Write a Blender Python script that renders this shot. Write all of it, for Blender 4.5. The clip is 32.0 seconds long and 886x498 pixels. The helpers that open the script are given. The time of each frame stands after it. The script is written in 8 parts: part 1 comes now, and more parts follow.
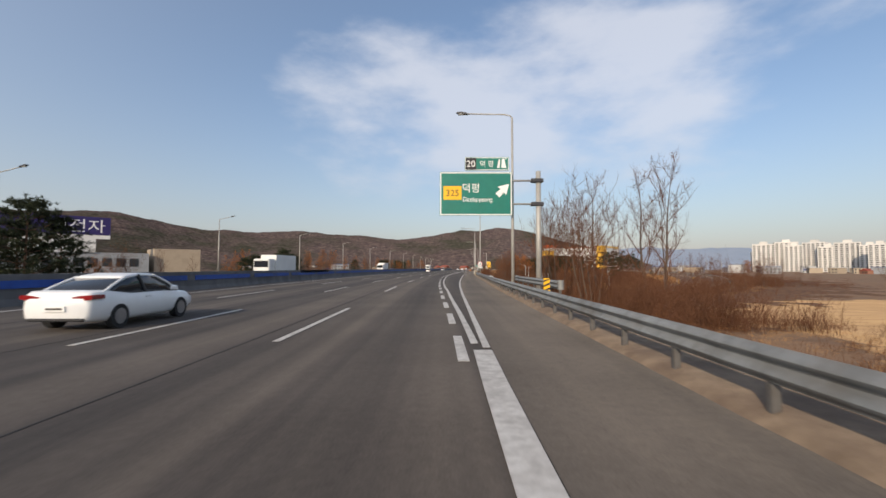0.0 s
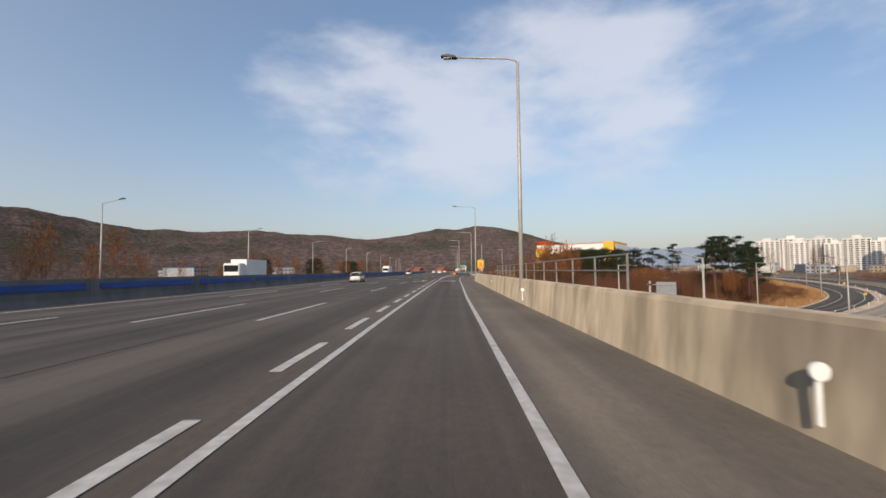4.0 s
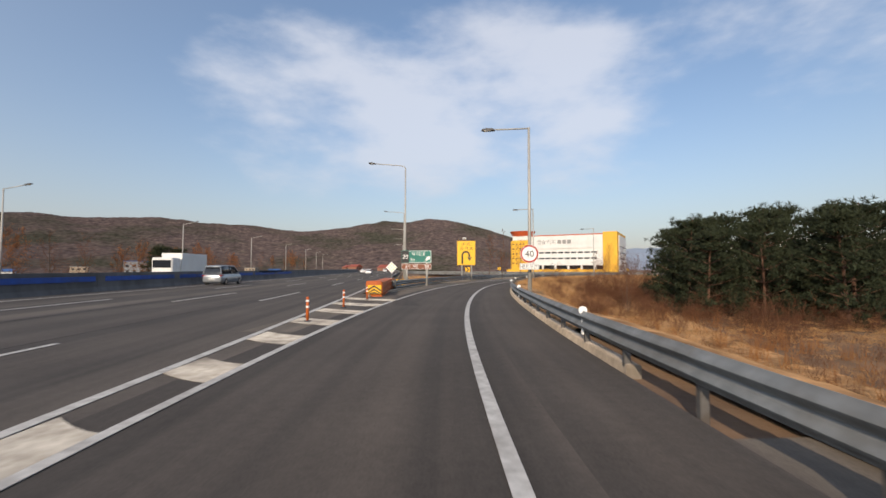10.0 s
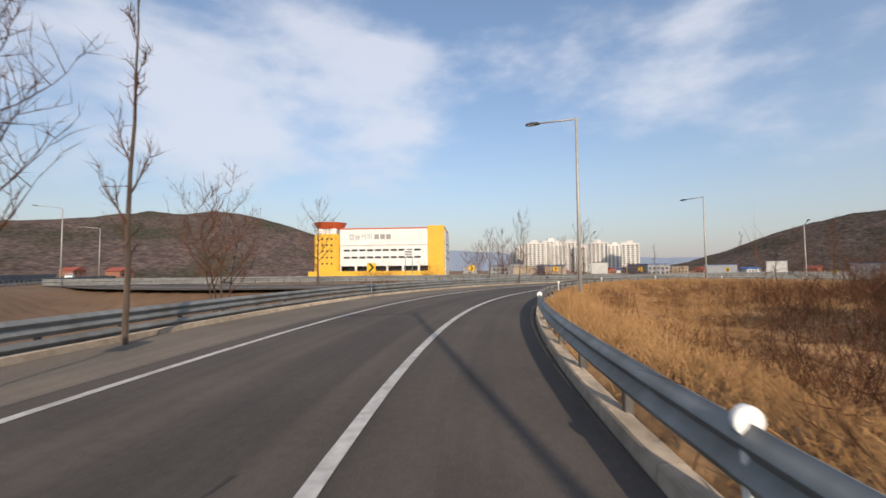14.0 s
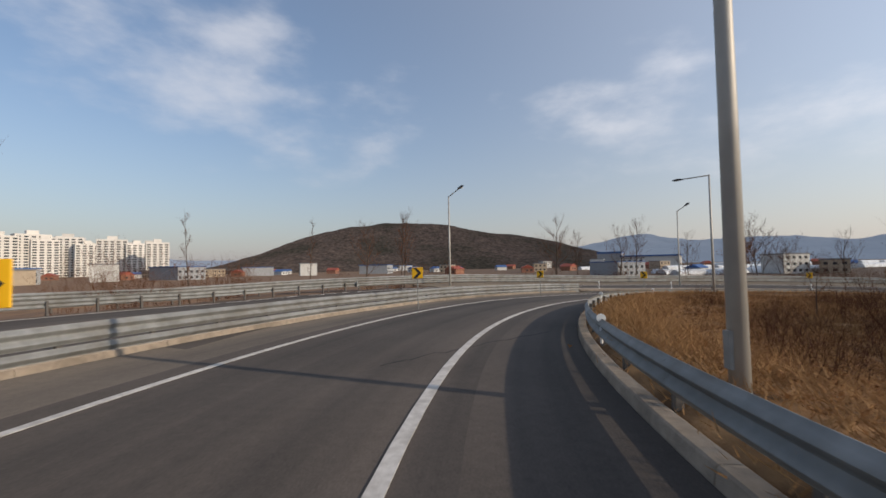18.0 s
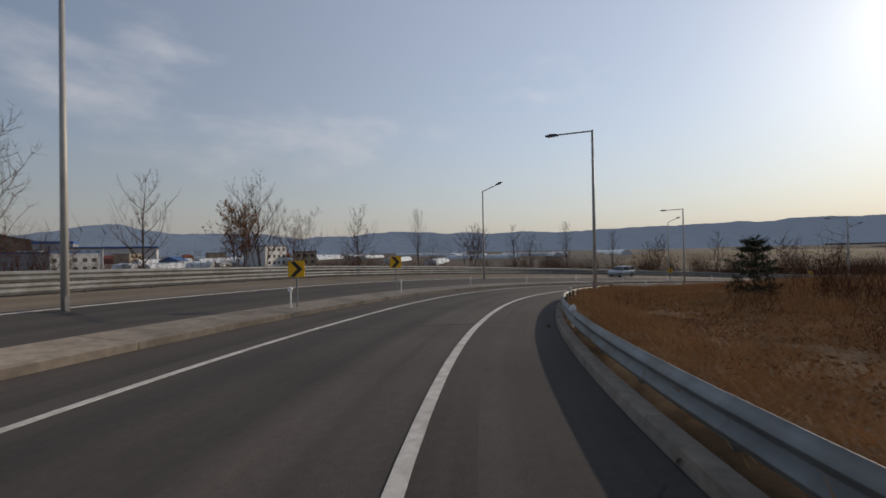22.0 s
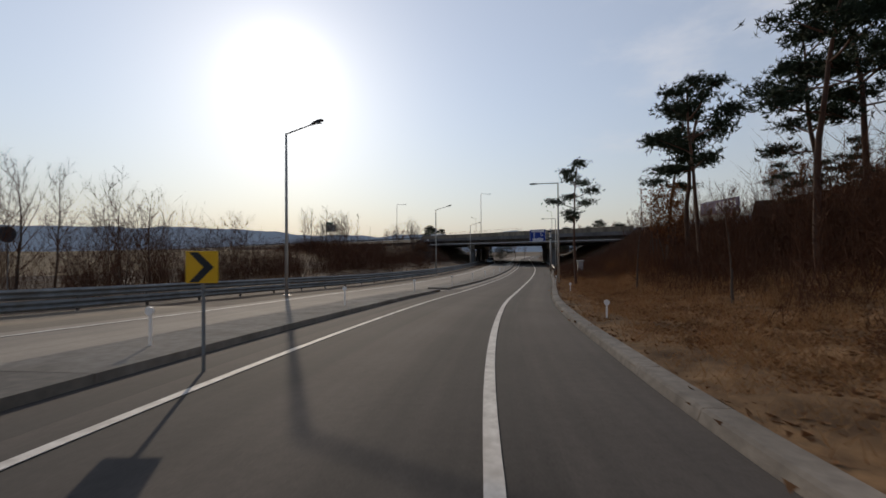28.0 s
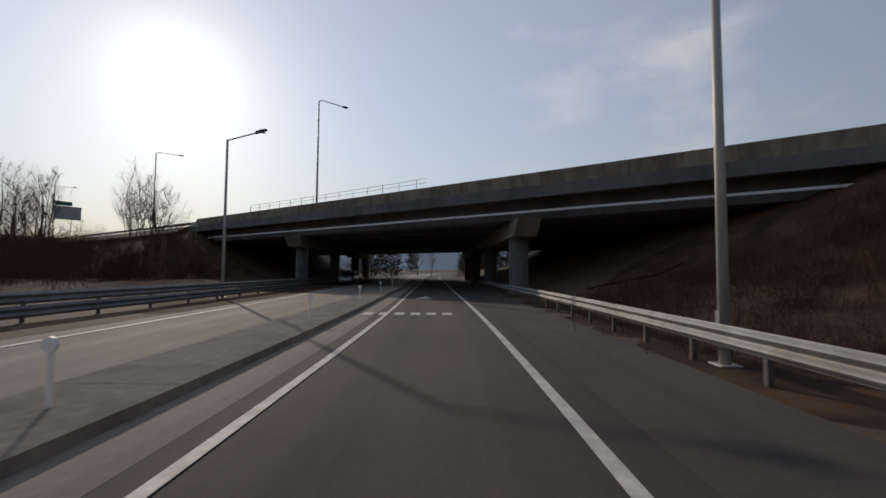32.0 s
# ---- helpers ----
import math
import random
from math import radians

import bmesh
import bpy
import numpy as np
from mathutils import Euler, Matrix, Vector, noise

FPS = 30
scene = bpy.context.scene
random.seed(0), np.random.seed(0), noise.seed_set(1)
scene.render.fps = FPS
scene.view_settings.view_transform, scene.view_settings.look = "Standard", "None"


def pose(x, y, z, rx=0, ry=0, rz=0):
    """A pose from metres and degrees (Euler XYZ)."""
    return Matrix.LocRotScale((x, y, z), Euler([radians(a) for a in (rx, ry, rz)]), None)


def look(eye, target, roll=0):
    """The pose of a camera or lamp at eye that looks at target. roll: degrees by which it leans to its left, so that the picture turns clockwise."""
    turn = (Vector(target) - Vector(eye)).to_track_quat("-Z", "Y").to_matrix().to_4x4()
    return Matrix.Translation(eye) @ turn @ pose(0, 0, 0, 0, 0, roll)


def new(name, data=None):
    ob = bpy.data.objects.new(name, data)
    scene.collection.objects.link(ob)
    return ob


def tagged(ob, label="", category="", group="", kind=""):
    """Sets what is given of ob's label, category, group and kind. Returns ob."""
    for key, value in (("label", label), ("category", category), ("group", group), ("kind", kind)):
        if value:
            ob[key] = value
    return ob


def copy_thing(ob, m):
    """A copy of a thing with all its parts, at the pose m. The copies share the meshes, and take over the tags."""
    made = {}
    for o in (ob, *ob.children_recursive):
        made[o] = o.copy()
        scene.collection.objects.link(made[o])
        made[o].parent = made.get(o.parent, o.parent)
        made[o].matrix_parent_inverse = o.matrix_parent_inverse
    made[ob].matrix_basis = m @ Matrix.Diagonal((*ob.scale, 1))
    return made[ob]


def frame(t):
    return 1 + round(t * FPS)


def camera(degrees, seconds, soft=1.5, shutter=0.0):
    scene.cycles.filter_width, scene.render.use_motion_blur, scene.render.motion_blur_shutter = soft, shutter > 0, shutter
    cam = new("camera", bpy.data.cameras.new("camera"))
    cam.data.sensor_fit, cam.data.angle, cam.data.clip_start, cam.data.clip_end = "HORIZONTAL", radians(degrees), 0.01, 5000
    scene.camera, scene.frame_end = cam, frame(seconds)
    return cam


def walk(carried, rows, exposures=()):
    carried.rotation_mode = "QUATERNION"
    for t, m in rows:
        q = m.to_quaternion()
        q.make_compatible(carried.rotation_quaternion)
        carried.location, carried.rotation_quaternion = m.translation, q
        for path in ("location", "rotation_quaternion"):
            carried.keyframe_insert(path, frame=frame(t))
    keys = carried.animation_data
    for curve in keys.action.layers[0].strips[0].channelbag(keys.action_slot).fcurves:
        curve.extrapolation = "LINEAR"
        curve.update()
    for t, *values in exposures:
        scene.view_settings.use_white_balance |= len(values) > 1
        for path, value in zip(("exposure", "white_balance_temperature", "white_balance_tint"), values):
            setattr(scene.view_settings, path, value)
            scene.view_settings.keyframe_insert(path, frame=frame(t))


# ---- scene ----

# ---- camera ----
PATH = [
    # seconds, x, y, z, yaw, pitch, roll
    (0.0, -0.014, 0.0, 1.6, 4.178, 2.545, 0.085),
    (0.5, -0.8, 12.228, 1.6, 3.706, 2.652, -0.075),
    (1.0, -1.441, 24.15, 1.6, 2.838, 2.535, -0.243),
    (1.5, -1.955, 35.88, 1.6, 2.335, 2.723, -0.394),
    (2.0, -2.473, 47.594, 1.6, 2.361, 3.12, -0.502),
    (2.5, -2.92, 59.409, 1.6, 1.481, 2.724, -0.553),
    (3.0, -3.143, 71.329, 1.6, 0.7, 2.778, -0.565),
    (3.5, -3.247, 83.259, 1.6, 0.763, 2.886, -0.552),
    (4.0, -3.377, 95.067, 1.6, 0.98, 2.853, -0.53),
    (4.5, -3.5, 106.644, 1.6, 0.693, 2.811, -0.493),
    (5.0, -3.503, 117.907, 1.6, -0.093, 2.766, -0.435),
    (5.5, -3.354, 128.77, 1.6, -0.74, 2.493, -0.376),
    (6.0, -3.198, 139.116, 1.6, -0.381, 2.57, -0.336),
    (6.5, -3.097, 148.781, 1.6, -0.509, 2.411, -0.33),
    (7.0, -2.98, 157.653, 1.6, -0.82, 2.608, -0.344),
    (7.5, -2.83, 165.865, 1.6, -1.197, 2.577, -0.353),
    (8.0, -2.626, 173.837, 1.6, -1.663, 2.581, -0.331),
    (8.5, -2.343, 181.988, 1.6, -2.15, 2.647, -0.238),
    (9.0, -1.972, 190.41, 1.6, -2.671, 2.774, -0.1),
    (9.5, -1.469, 198.876, 1.6, -3.808, 2.82, 0.014),
    (10.0, -0.737, 207.125, 1.599, -5.721, 2.624, 0.03),
    (10.5, 0.295, 215.125, 1.571, -8.032, 2.526, -0.111),
    (11.0, 1.7, 223.085, 1.545, -10.836, 2.537, -0.358),
    (11.5, 3.555, 231.268, 1.518, -13.511, 2.571, -0.611),
    (12.0, 5.851, 239.598, 1.493, -16.201, 2.6, -0.771),
    (12.5, 8.443, 247.703, 1.469, -18.308, 2.482, -0.794),
    (13.0, 11.31, 255.563, 1.447, -20.945, 2.509, -0.738),
    (13.5, 14.656, 263.344, 1.43, -24.743, 2.584, -0.66),
    (14.0, 18.694, 270.864, 1.422, -30.751, 2.784, -0.615),
    (14.5, 23.443, 277.77, 1.422, -37.21, 2.844, -0.612),
    (15.0, 28.667, 283.812, 1.431, -43.378, 2.924, -0.622),
    (15.5, 34.052, 288.889, 1.439, -49.365, 2.645, -0.651),
    (16.0, 39.663, 292.739, 1.44, -56.95, 2.75, -0.72),
    (16.5, 45.443, 295.62, 1.435, -64.986, 2.797, -0.804),
    (17.0, 51.358, 297.869, 1.423, -72.536, 2.737, -0.946),
    (17.5, 57.411, 299.27, 1.395, -80.288, 2.573, -1.072),
    (18.0, 63.406, 299.844, 1.338, -87.679, 2.269, -1.129),
    (18.5, 69.352, 299.635, 1.255, -95.26, 2.036, -1.075),
    (19.0, 75.338, 298.589, 1.14, -103.416, 1.905, -0.947),
    (19.5, 81.136, 296.722, 0.995, -111.126, 1.687, -0.812),
    (20.0, 86.545, 294.154, 0.821, -118.577, 1.423, -0.74),
    (20.5, 91.46, 290.949, 0.618, -126.64, 1.124, -0.73),
    (21.0, 95.748, 287.162, 0.389, -135.098, 0.969, -0.752),
    (21.5, 99.46, 282.815, 0.146, -142.666, 0.632, -0.828),
    (22.0, 102.733, 277.791, -0.107, -149.909, 0.365, -0.979),
    (22.5, 105.544, 272.0, -0.378, -156.953, 0.247, -1.308),
    (23.0, 107.808, 265.679, -0.659, -162.37, 0.251, -1.77),
    (23.5, 109.457, 259.209, -0.947, -168.019, 0.158, -2.17),
    (24.0, 110.378, 252.829, -1.245, -174.606, 0.316, -2.313),
    (24.5, 110.505, 246.425, -1.561, -181.999, -0.101, -2.058),
    (25.0, 109.788, 239.786, -1.911, -188.974, -0.43, -1.54),
    (25.5, 108.275, 232.855, -2.286, -194.401, -0.266, -0.972),
    (26.0, 105.936, 225.709, -2.665, -200.705, -0.016, -0.571),
    (26.5, 102.688, 218.52, -3.046, -206.668, 0.114, -0.413),
    (27.0, 98.619, 211.443, -3.421, -211.867, 0.244, -0.378),
    (27.5, 93.863, 204.598, -3.786, -216.602, 0.208, -0.381),
    (28.0, 88.431, 198.106, -4.139, -222.117, 0.461, -0.336),
    (28.5, 82.286, 192.019, -4.482, -227.153, 0.624, -0.214),
    (29.0, 75.447, 186.251, -4.819, -231.19, 0.965, -0.063),
    (29.5, 68.013, 180.665, -5.131, -233.561, 1.407, 0.087),
    (30.0, 60.16, 175.102, -5.397, -234.539, 1.289, 0.208),
    (30.5, 52.057, 169.529, -5.61, -235.159, 1.534, 0.288),
    (31.0, 43.989, 163.979, -5.764, -234.592, 1.887, 0.343),
    (31.5, 36.142, 158.482, -5.858, -234.28, 2.316, 0.387),
    (32.0, 28.472, 153.068, -5.894, -234.178, 3.06, 0.437),
]
LENS = 91.7


def eye_pose(x, y, z, yaw, pitch, roll):
    """A level camera turned by yaw, tilted by pitch and leant by roll."""
    ahead = Vector((-math.sin(radians(yaw)) * math.cos(radians(pitch)), math.cos(radians(yaw)) * math.cos(radians(pitch)), math.sin(radians(pitch))))
    eye = Vector((x, y, z))
    return look(eye, eye + ahead, roll)


cam = camera(LENS, 32.0, soft=1.6, shutter=0.08)
walk(cam, [(t, eye_pose(*row)) for t, *row in PATH], exposures=[(0.0, -0.05), (9.0, -0.03), (14.0, 0.05), (16.0, 0.0), (19.0, -0.35), (22.0, -0.78), (25.0, -0.85), (28.0, -0.72), (32.0, -0.85)])

# ---- sky, sun ----
SUN_AZ, SUN_EL = radians(201.8), radians(21.0)  # clockwise from +y
SUN_DIR = Vector((math.sin(SUN_AZ) * math.cos(SUN_EL), math.cos(SUN_AZ) * math.cos(SUN_EL), math.sin(SUN_EL)))
sun = new("sun", bpy.data.lights.new("sun", "SUN"))
sun.data.energy, sun.data.angle, sun.data.color = 4.0, radians(0.6), (1.0, 0.83, 0.64)
sun.matrix_world = look(SUN_DIR * 100, (0, 0, 0))

world = bpy.data.worlds.new("sky")
world.use_nodes = True
scene.world = world
wn, wl = world.node_tree.nodes, world.node_tree.links
wn.clear()


def wmath(op, a, b=None, clamp=False):
    n = wn.new("ShaderNodeMath")
    n.operation, n.use_clamp = op, clamp
    for i, v in enumerate((a, b)):
        if v is None:
            continue
        if isinstance(v, (int, float)):
            n.inputs[i].default_value = v
        else:
            wl.new(v, n.inputs[i])
    return n.outputs[0]


def wmix(fac, a, b, kind="MIX"):
    n = wn.new("ShaderNodeMix")
    n.data_type, n.blend_type = "RGBA", kind
    for sock, v in ((n.inputs[0], fac), (n.inputs[6], a), (n.inputs[7], b)):
        if isinstance(v, (int, float)):
            sock.default_value = v
        elif isinstance(v, tuple):
            sock.default_value = (*v, 1)
        else:
            wl.new(v, sock)
    return n.outputs[2]


sky = wn.new("ShaderNodeTexSky")
sky.sky_type, sky.sun_disc = "NISHITA", False
sky.sun_elevation, sky.sun_rotation = SUN_EL, SUN_AZ
sky.air_density, sky.dust_density, sky.ozone_density = 1.2, 0.35, 2.0
wcoord = wn.new("ShaderNodeTexCoord")
wsep = wn.new("ShaderNodeSeparateXYZ")
wl.new(wcoord.outputs["Generated"], wsep.inputs[0])
up = wmath("MAXIMUM", wsep.outputs[2], 0.0)


def wnoise(scale, detail, rough, shift):
    m = wn.new("ShaderNodeMapping")
    m.inputs["Location"].default_value, m.inputs["Scale"].default_value = shift, (1.0, 1.0, 2.3)
    wl.new(wcoord.outputs["Generated"], m.inputs[0])
    n = wn.new("ShaderNodeTexNoise")
    n.inputs["Scale"].default_value, n.inputs["Detail"].default_value, n.inputs["Roughness"].default_value = scale, detail, rough
    wl.new(m.outputs[0], n.inputs["Vector"])
    return n.outputs[0]


def wband(v, lo, hi):
    n = wn.new("ShaderNodeMapRange")
    n.interpolation_type = "SMOOTHSTEP"
    n.inputs[1].default_value, n.inputs[2].default_value = lo, hi
    wl.new(v, n.inputs[0])
    return n.outputs[0]


# soft cumulus banks at middle height over clear blue
big, puffs = wnoise(2.2, 2.0, 0.5, (1.7, 2.2, 0.4)), wnoise(5.5, 7.0, 0.55, (2.3, 1.2, 0.3))
cover = wmath("ADD", wmath("MULTIPLY", big, 0.4), wmath("MULTIPLY", puffs, 0.5))


def wtoward(az, el):
    """How nearly a direction points to a bearing and height, as a cosine."""
    n = wn.new("ShaderNodeVectorMath")
    n.operation = "DOT_PRODUCT"
    wl.new(wcoord.outputs["Generated"], n.inputs[0])
    n.inputs[1].default_value = (math.sin(radians(az)) * math.cos(radians(el)), math.cos(radians(az)) * math.cos(radians(el)), math.sin(radians(el)))
    return n.outputs["Value"]


for az, el, wide, much in ((-8, 17, 0.93, 0.2), (14, 16, 0.93, 0.22), (24, 29, 0.95, 0.16), (70, 14, 0.94, 0.14), (56, 30, 0.95, 0.16), (112, 12, 0.95, 0.18), (133, 9, 0.96, 0.18), (160, 20, 0.95, 0.08), (255, 22, 0.9, 0.14)):
    cover = wmath("ADD", cover, wmath("MULTIPLY", wband(wtoward(az, el), wide, 0.998), much))
height_band = wmath("MULTIPLY", wband(wsep.outputs[2], 0.1, 0.22), wmath("SUBTRACT", 1.0, wband(wsep.outputs[2], 0.44, 0.62)))
cover = wmath("MULTIPLY", cover, wmath("ADD", wmath("MULTIPLY", height_band, 0.25), 0.75))
mask = wmath("MULTIPLY", wband(cover, 0.54, 0.8), 0.6)
wdot = wn.new("ShaderNodeVectorMath")
wdot.operation = "DOT_PRODUCT"
wl.new(wcoord.outputs["Generated"], wdot.inputs[0])
wdot.inputs[1].default_value = SUN_DIR
near_sun = wmath("MAXIMUM", wdot.outputs["Value"], 0.0)
halo = wmath("ADD", wmath("MULTIPLY", wmath("POWER", near_sun, 300.0), 7.0), wmath("ADD", wmath("MULTIPLY", wmath("POWER", near_sun, 40.0), 1.2), wmath("MULTIPLY", wmath("POWER", near_sun, 2.4), 1.3)))
halo_col = wmix(1.0, halo, (1.0, 0.92, 0.83), "MULTIPLY")
# thin haze takes the depth out of the blue; its sunward side is warmer
sunward = wband(wdot.outputs["Value"], -0.7, 0.9)
tint = wmix(1.0, sky.outputs[0], wmix(sunward, (1.1, 1.11, 1.2), (1.0, 1.06, 1.14)), "MULTIPLY")
air = wmix(0.06, tint, (4.3, 5.0, 6.0))
air = wmix(mask, air, (7.6, 7.6, 8.0))
low = wmath("POWER", wmath("SUBTRACT", 1.0, wmath("MINIMUM", up, 1.0)), 5.5)
haze = wmix(sunward, (3.3, 3.2, 3.6), (6.0, 5.3, 5.0))
air = wmix(1.0, air, wmix(1.0, sunward, (2.85, 2.7, 2.65), "MULTIPLY"), "ADD")
air = wmix(wmath("MULTIPLY", low, 0.94), air, haze)
air = wmix(1.0, air, halo_col, "ADD")
wback = wn.new("ShaderNodeBackground")
wback.inputs["Strength"].default_value = 0.12
wl.new(air, wback.inputs["Color"])
wout = wn.new("ShaderNodeOutputWorld")
wl.new(wback.outputs[0], wout.inputs["Surface"])

# ---- materials ----
def material(name, a, b=None, scale=4.0, rough=0.8, bump=0.0, bump_scale=40.0, metal=0.0, detail=5.0, stain=None, stain_scale=0.4,
             stain_amount=0.5, coords="Object", stretch=(1, 1, 1), vary=0.0, spec=0.4):
    """A surface in two tones of grain, with larger stains, fine relief and a small change from piece to piece."""
    m = bpy.data.materials.new(name)
    m.use_nodes = True
    nt = m.node_tree
    n, l = nt.nodes, nt.links
    bsdf = n["Principled BSDF"]
    bsdf.inputs["Roughness"].default_value, bsdf.inputs["Metallic"].default_value = rough, metal
    bsdf.inputs["Specular IOR Level"].default_value = spec
    if rough > 0.85:
        bsdf.inputs["Diffuse Roughness"].default_value = 1.0
    tc = n.new("ShaderNodeTexCoord")
    mp = n.new("ShaderNodeMapping")
    mp.inputs["Scale"].default_value = stretch
    l.new(tc.outputs[coords], mp.inputs[0])

    def tex(sc, det):
        t = n.new("ShaderNodeTexNoise")
        t.inputs["Scale"].default_value, t.inputs["Detail"].default_value, t.inputs["Roughness"].default_value = sc, det, 0.6
        l.new(mp.outputs[0], t.inputs["Vector"])
        return t.outputs[0]

    def mixed(fac, x, y, kind="MIX"):
        k = n.new("ShaderNodeMix")
        k.data_type, k.blend_type = "RGBA", kind
        for sock, v in ((k.inputs[0], fac), (k.inputs[6], x), (k.inputs[7], y)):
            if isinstance(v, (int, float)):
                sock.default_value = v
            elif isinstance(v, tuple):
                sock.default_value = (*v, 1)
            else:
                l.new(v, sock)
        return k.outputs[2]

    def ramp(v, lo, hi):
        r = n.new("ShaderNodeMapRange")
        r.inputs[1].default_value, r.inputs[2].default_value = lo, hi
        l.new(v, r.inputs[0])
        return r.outputs[0]

    col = mixed(ramp(tex(scale, detail), 0.32, 0.68), a, b or tuple(c * 0.8 for c in a))
    if stain:
        amount = n.new("ShaderNodeMath")
        amount.operation, amount.inputs[1].default_value = "MULTIPLY", stain_amount
        l.new(ramp(tex(stain_scale, 3.0), 0.46, 0.66), amount.inputs[0])
        col = mixed(amount.outputs[0], col, stain)
    if vary:
        info = n.new("ShaderNodeObjectInfo")
        hsv = n.new("ShaderNodeHueSaturation")
        l.new(ramp(info.outputs["Random"], 0.0, 1.0), hsv.inputs["Value"])
        hsv_in = n.new("ShaderNodeMapRange")
        hsv_in.inputs[3].default_value, hsv_in.inputs[4].default_value = 1 - vary, 1 + vary
        l.new(info.outputs["Random"], hsv_in.inputs[0])
        l.new(hsv_in.outputs[0], hsv.inputs["Value"])
        l.new(col, hsv.inputs["Color"])
        col = hsv.outputs[0]
    l.new(col, bsdf.inputs["Base Color"])
    if bump:
        bp = n.new("ShaderNodeBump")
        bp.inputs["Strength"].default_value, bp.inputs["Distance"].default_value = bump, 0.02
        l.new(tex(bump_scale, 4.0), bp.inputs["Height"])
        l.new(bp.outputs[0], bsdf.inputs["Normal"])
    return m


def asphalt_material(name, a, b, worn):
    """Asphalt laid along the road: u across, v along, in metres."""
    m = material(name, a, b, scale=0.9, rough=0.92, bump=0.0, coords="UV", stretch=(1.3, 0.02, 1), stain=worn, stain_scale=0.4, stain_amount=0.8, spec=0.3)
    nt = m.node_tree
    n, l = nt.nodes, nt.links
    bsdf = n["Principled BSDF"]
    old = bsdf.inputs["Base Color"].links[0].from_socket
    tc = n.new("ShaderNodeTexCoord")
    fine = n.new("ShaderNodeTexNoise")
    fine.inputs["Scale"].default_value, fine.inputs["Detail"].default_value = 38.0, 3.0
    l.new(tc.outputs["UV"], fine.inputs["Vector"])
    patches = n.new("ShaderNodeTexNoise")
    patches.inputs["Scale"].default_value, patches.inputs["Detail"].default_value = 0.35, 5.0
    l.new(tc.outputs["UV"], patches.inputs["Vector"])
    both = n.new("ShaderNodeMath")
    both.operation = "ADD"
    l.new(fine.outputs[0], both.inputs[0])
    l.new(patches.outputs[0], both.inputs[1])
    r = n.new("ShaderNodeMapRange")
    r.inputs[1].default_value, r.inputs[2].default_value, r.inputs[3].default_value, r.inputs[4].default_value = 1.0, 2.0, 0.62, 1.38
    gravel = n.new("ShaderNodeTexNoise")
    gravel.inputs["Scale"].default_value, gravel.inputs["Detail"].default_value, gravel.inputs["Roughness"].default_value = 7.0, 6.0, 0.75
    l.new(tc.outputs["UV"], gravel.inputs["Vector"])
    three = n.new("ShaderNodeMath")
    three.operation = "ADD"
    l.new(both.outputs[0], three.inputs[0])
    l.new(gravel.outputs[0], three.inputs[1])
    l.new(three.outputs[0], r.inputs[0])
    bsdf.inputs["Diffuse Roughness"].default_value = 0.3
    grit = n.new("ShaderNodeBump")
    grit.inputs["Strength"].default_value, grit.inputs["Distance"].default_value = 0.25, 0.01
    l.new(fine.outputs[0], grit.inputs["Height"])
    l.new(grit.outputs[0], bsdf.inputs["Normal"])
    mul = n.new("ShaderNodeMix")
    mul.data_type, mul.blend_type = "RGBA", "MULTIPLY"
    mul.inputs[0].default_value = 1.0
    l.new(old, mul.inputs[6])
    l.new(r.outputs[0], mul.inputs[7])
    l.new(mul.outputs[2], bsdf.inputs["Base Color"])
    return m


M = {}
M["asphalt"] = asphalt_material("asphalt", (0.08, 0.067, 0.058), (0.041, 0.036, 0.033), (0.12, 0.1, 0.083))
M["ramp_asphalt"] = asphalt_material("ramp_asphalt", (0.074, 0.062, 0.054), (0.042, 0.037, 0.033), (0.102, 0.084, 0.071))
M["shoulder"] = asphalt_material("shoulder_asphalt", (0.13, 0.108, 0.088), (0.088, 0.075, 0.063), (0.18, 0.148, 0.116))
M["dark_patch"] = asphalt_material("dark_patch", (0.034, 0.032, 0.032), (0.028, 0.026, 0.027), (0.04, 0.037, 0.036))
M["dust"] = asphalt_material("dusty_asphalt", (0.2, 0.16, 0.115), (0.13, 0.105, 0.078), (0.27, 0.215, 0.15))
M["concrete"] = material("concrete", (0.36, 0.315, 0.255), (0.27, 0.235, 0.19), scale=3.0, rough=0.9, bump=0.3, stain=(0.17, 0.145, 0.115), stain_scale=0.5, stain_amount=0.6)
M["wall_concrete"] = material("wall_concrete", (0.39, 0.325, 0.24), (0.25, 0.21, 0.155), scale=1.6, rough=0.9, bump=0.2, stain=(0.17, 0.14, 0.105), stain_scale=0.8, stain_amount=0.75, stretch=(1, 1, 0.35), detail=8.0)
M["grey_concrete"] = material("grey_concrete", (0.24, 0.23, 0.22), (0.18, 0.17, 0.165), scale=1.6, rough=0.9, bump=0.2, stain=(0.1, 0.095, 0.09), stain_scale=0.35, stain_amount=0.6, stretch=(1, 1, 0.4))
M["dark_concrete"] = material("dark_concrete", (0.16, 0.16, 0.165), (0.12, 0.12, 0.125), scale=1.4, rough=0.9, stain=(0.05, 0.05, 0.052), stain_amount=0.5, stretch=(1, 1, 0.4))
M["kerb"] = material("kerb_concrete", (0.38, 0.315, 0.245), (0.25, 0.208, 0.165), scale=5.0, rough=0.95, bump=0.4, spec=0.15, stain=(0.13, 0.105, 0.08), stain_scale=0.8, vary=0.1)
M["paint"] = material("road_paint", (0.62, 0.59, 0.54), (0.43, 0.4, 0.36), scale=7.0, rough=0.75, bump=0.2, stain=(0.3, 0.27, 0.24), stain_scale=2.5, stain_amount=0.6)
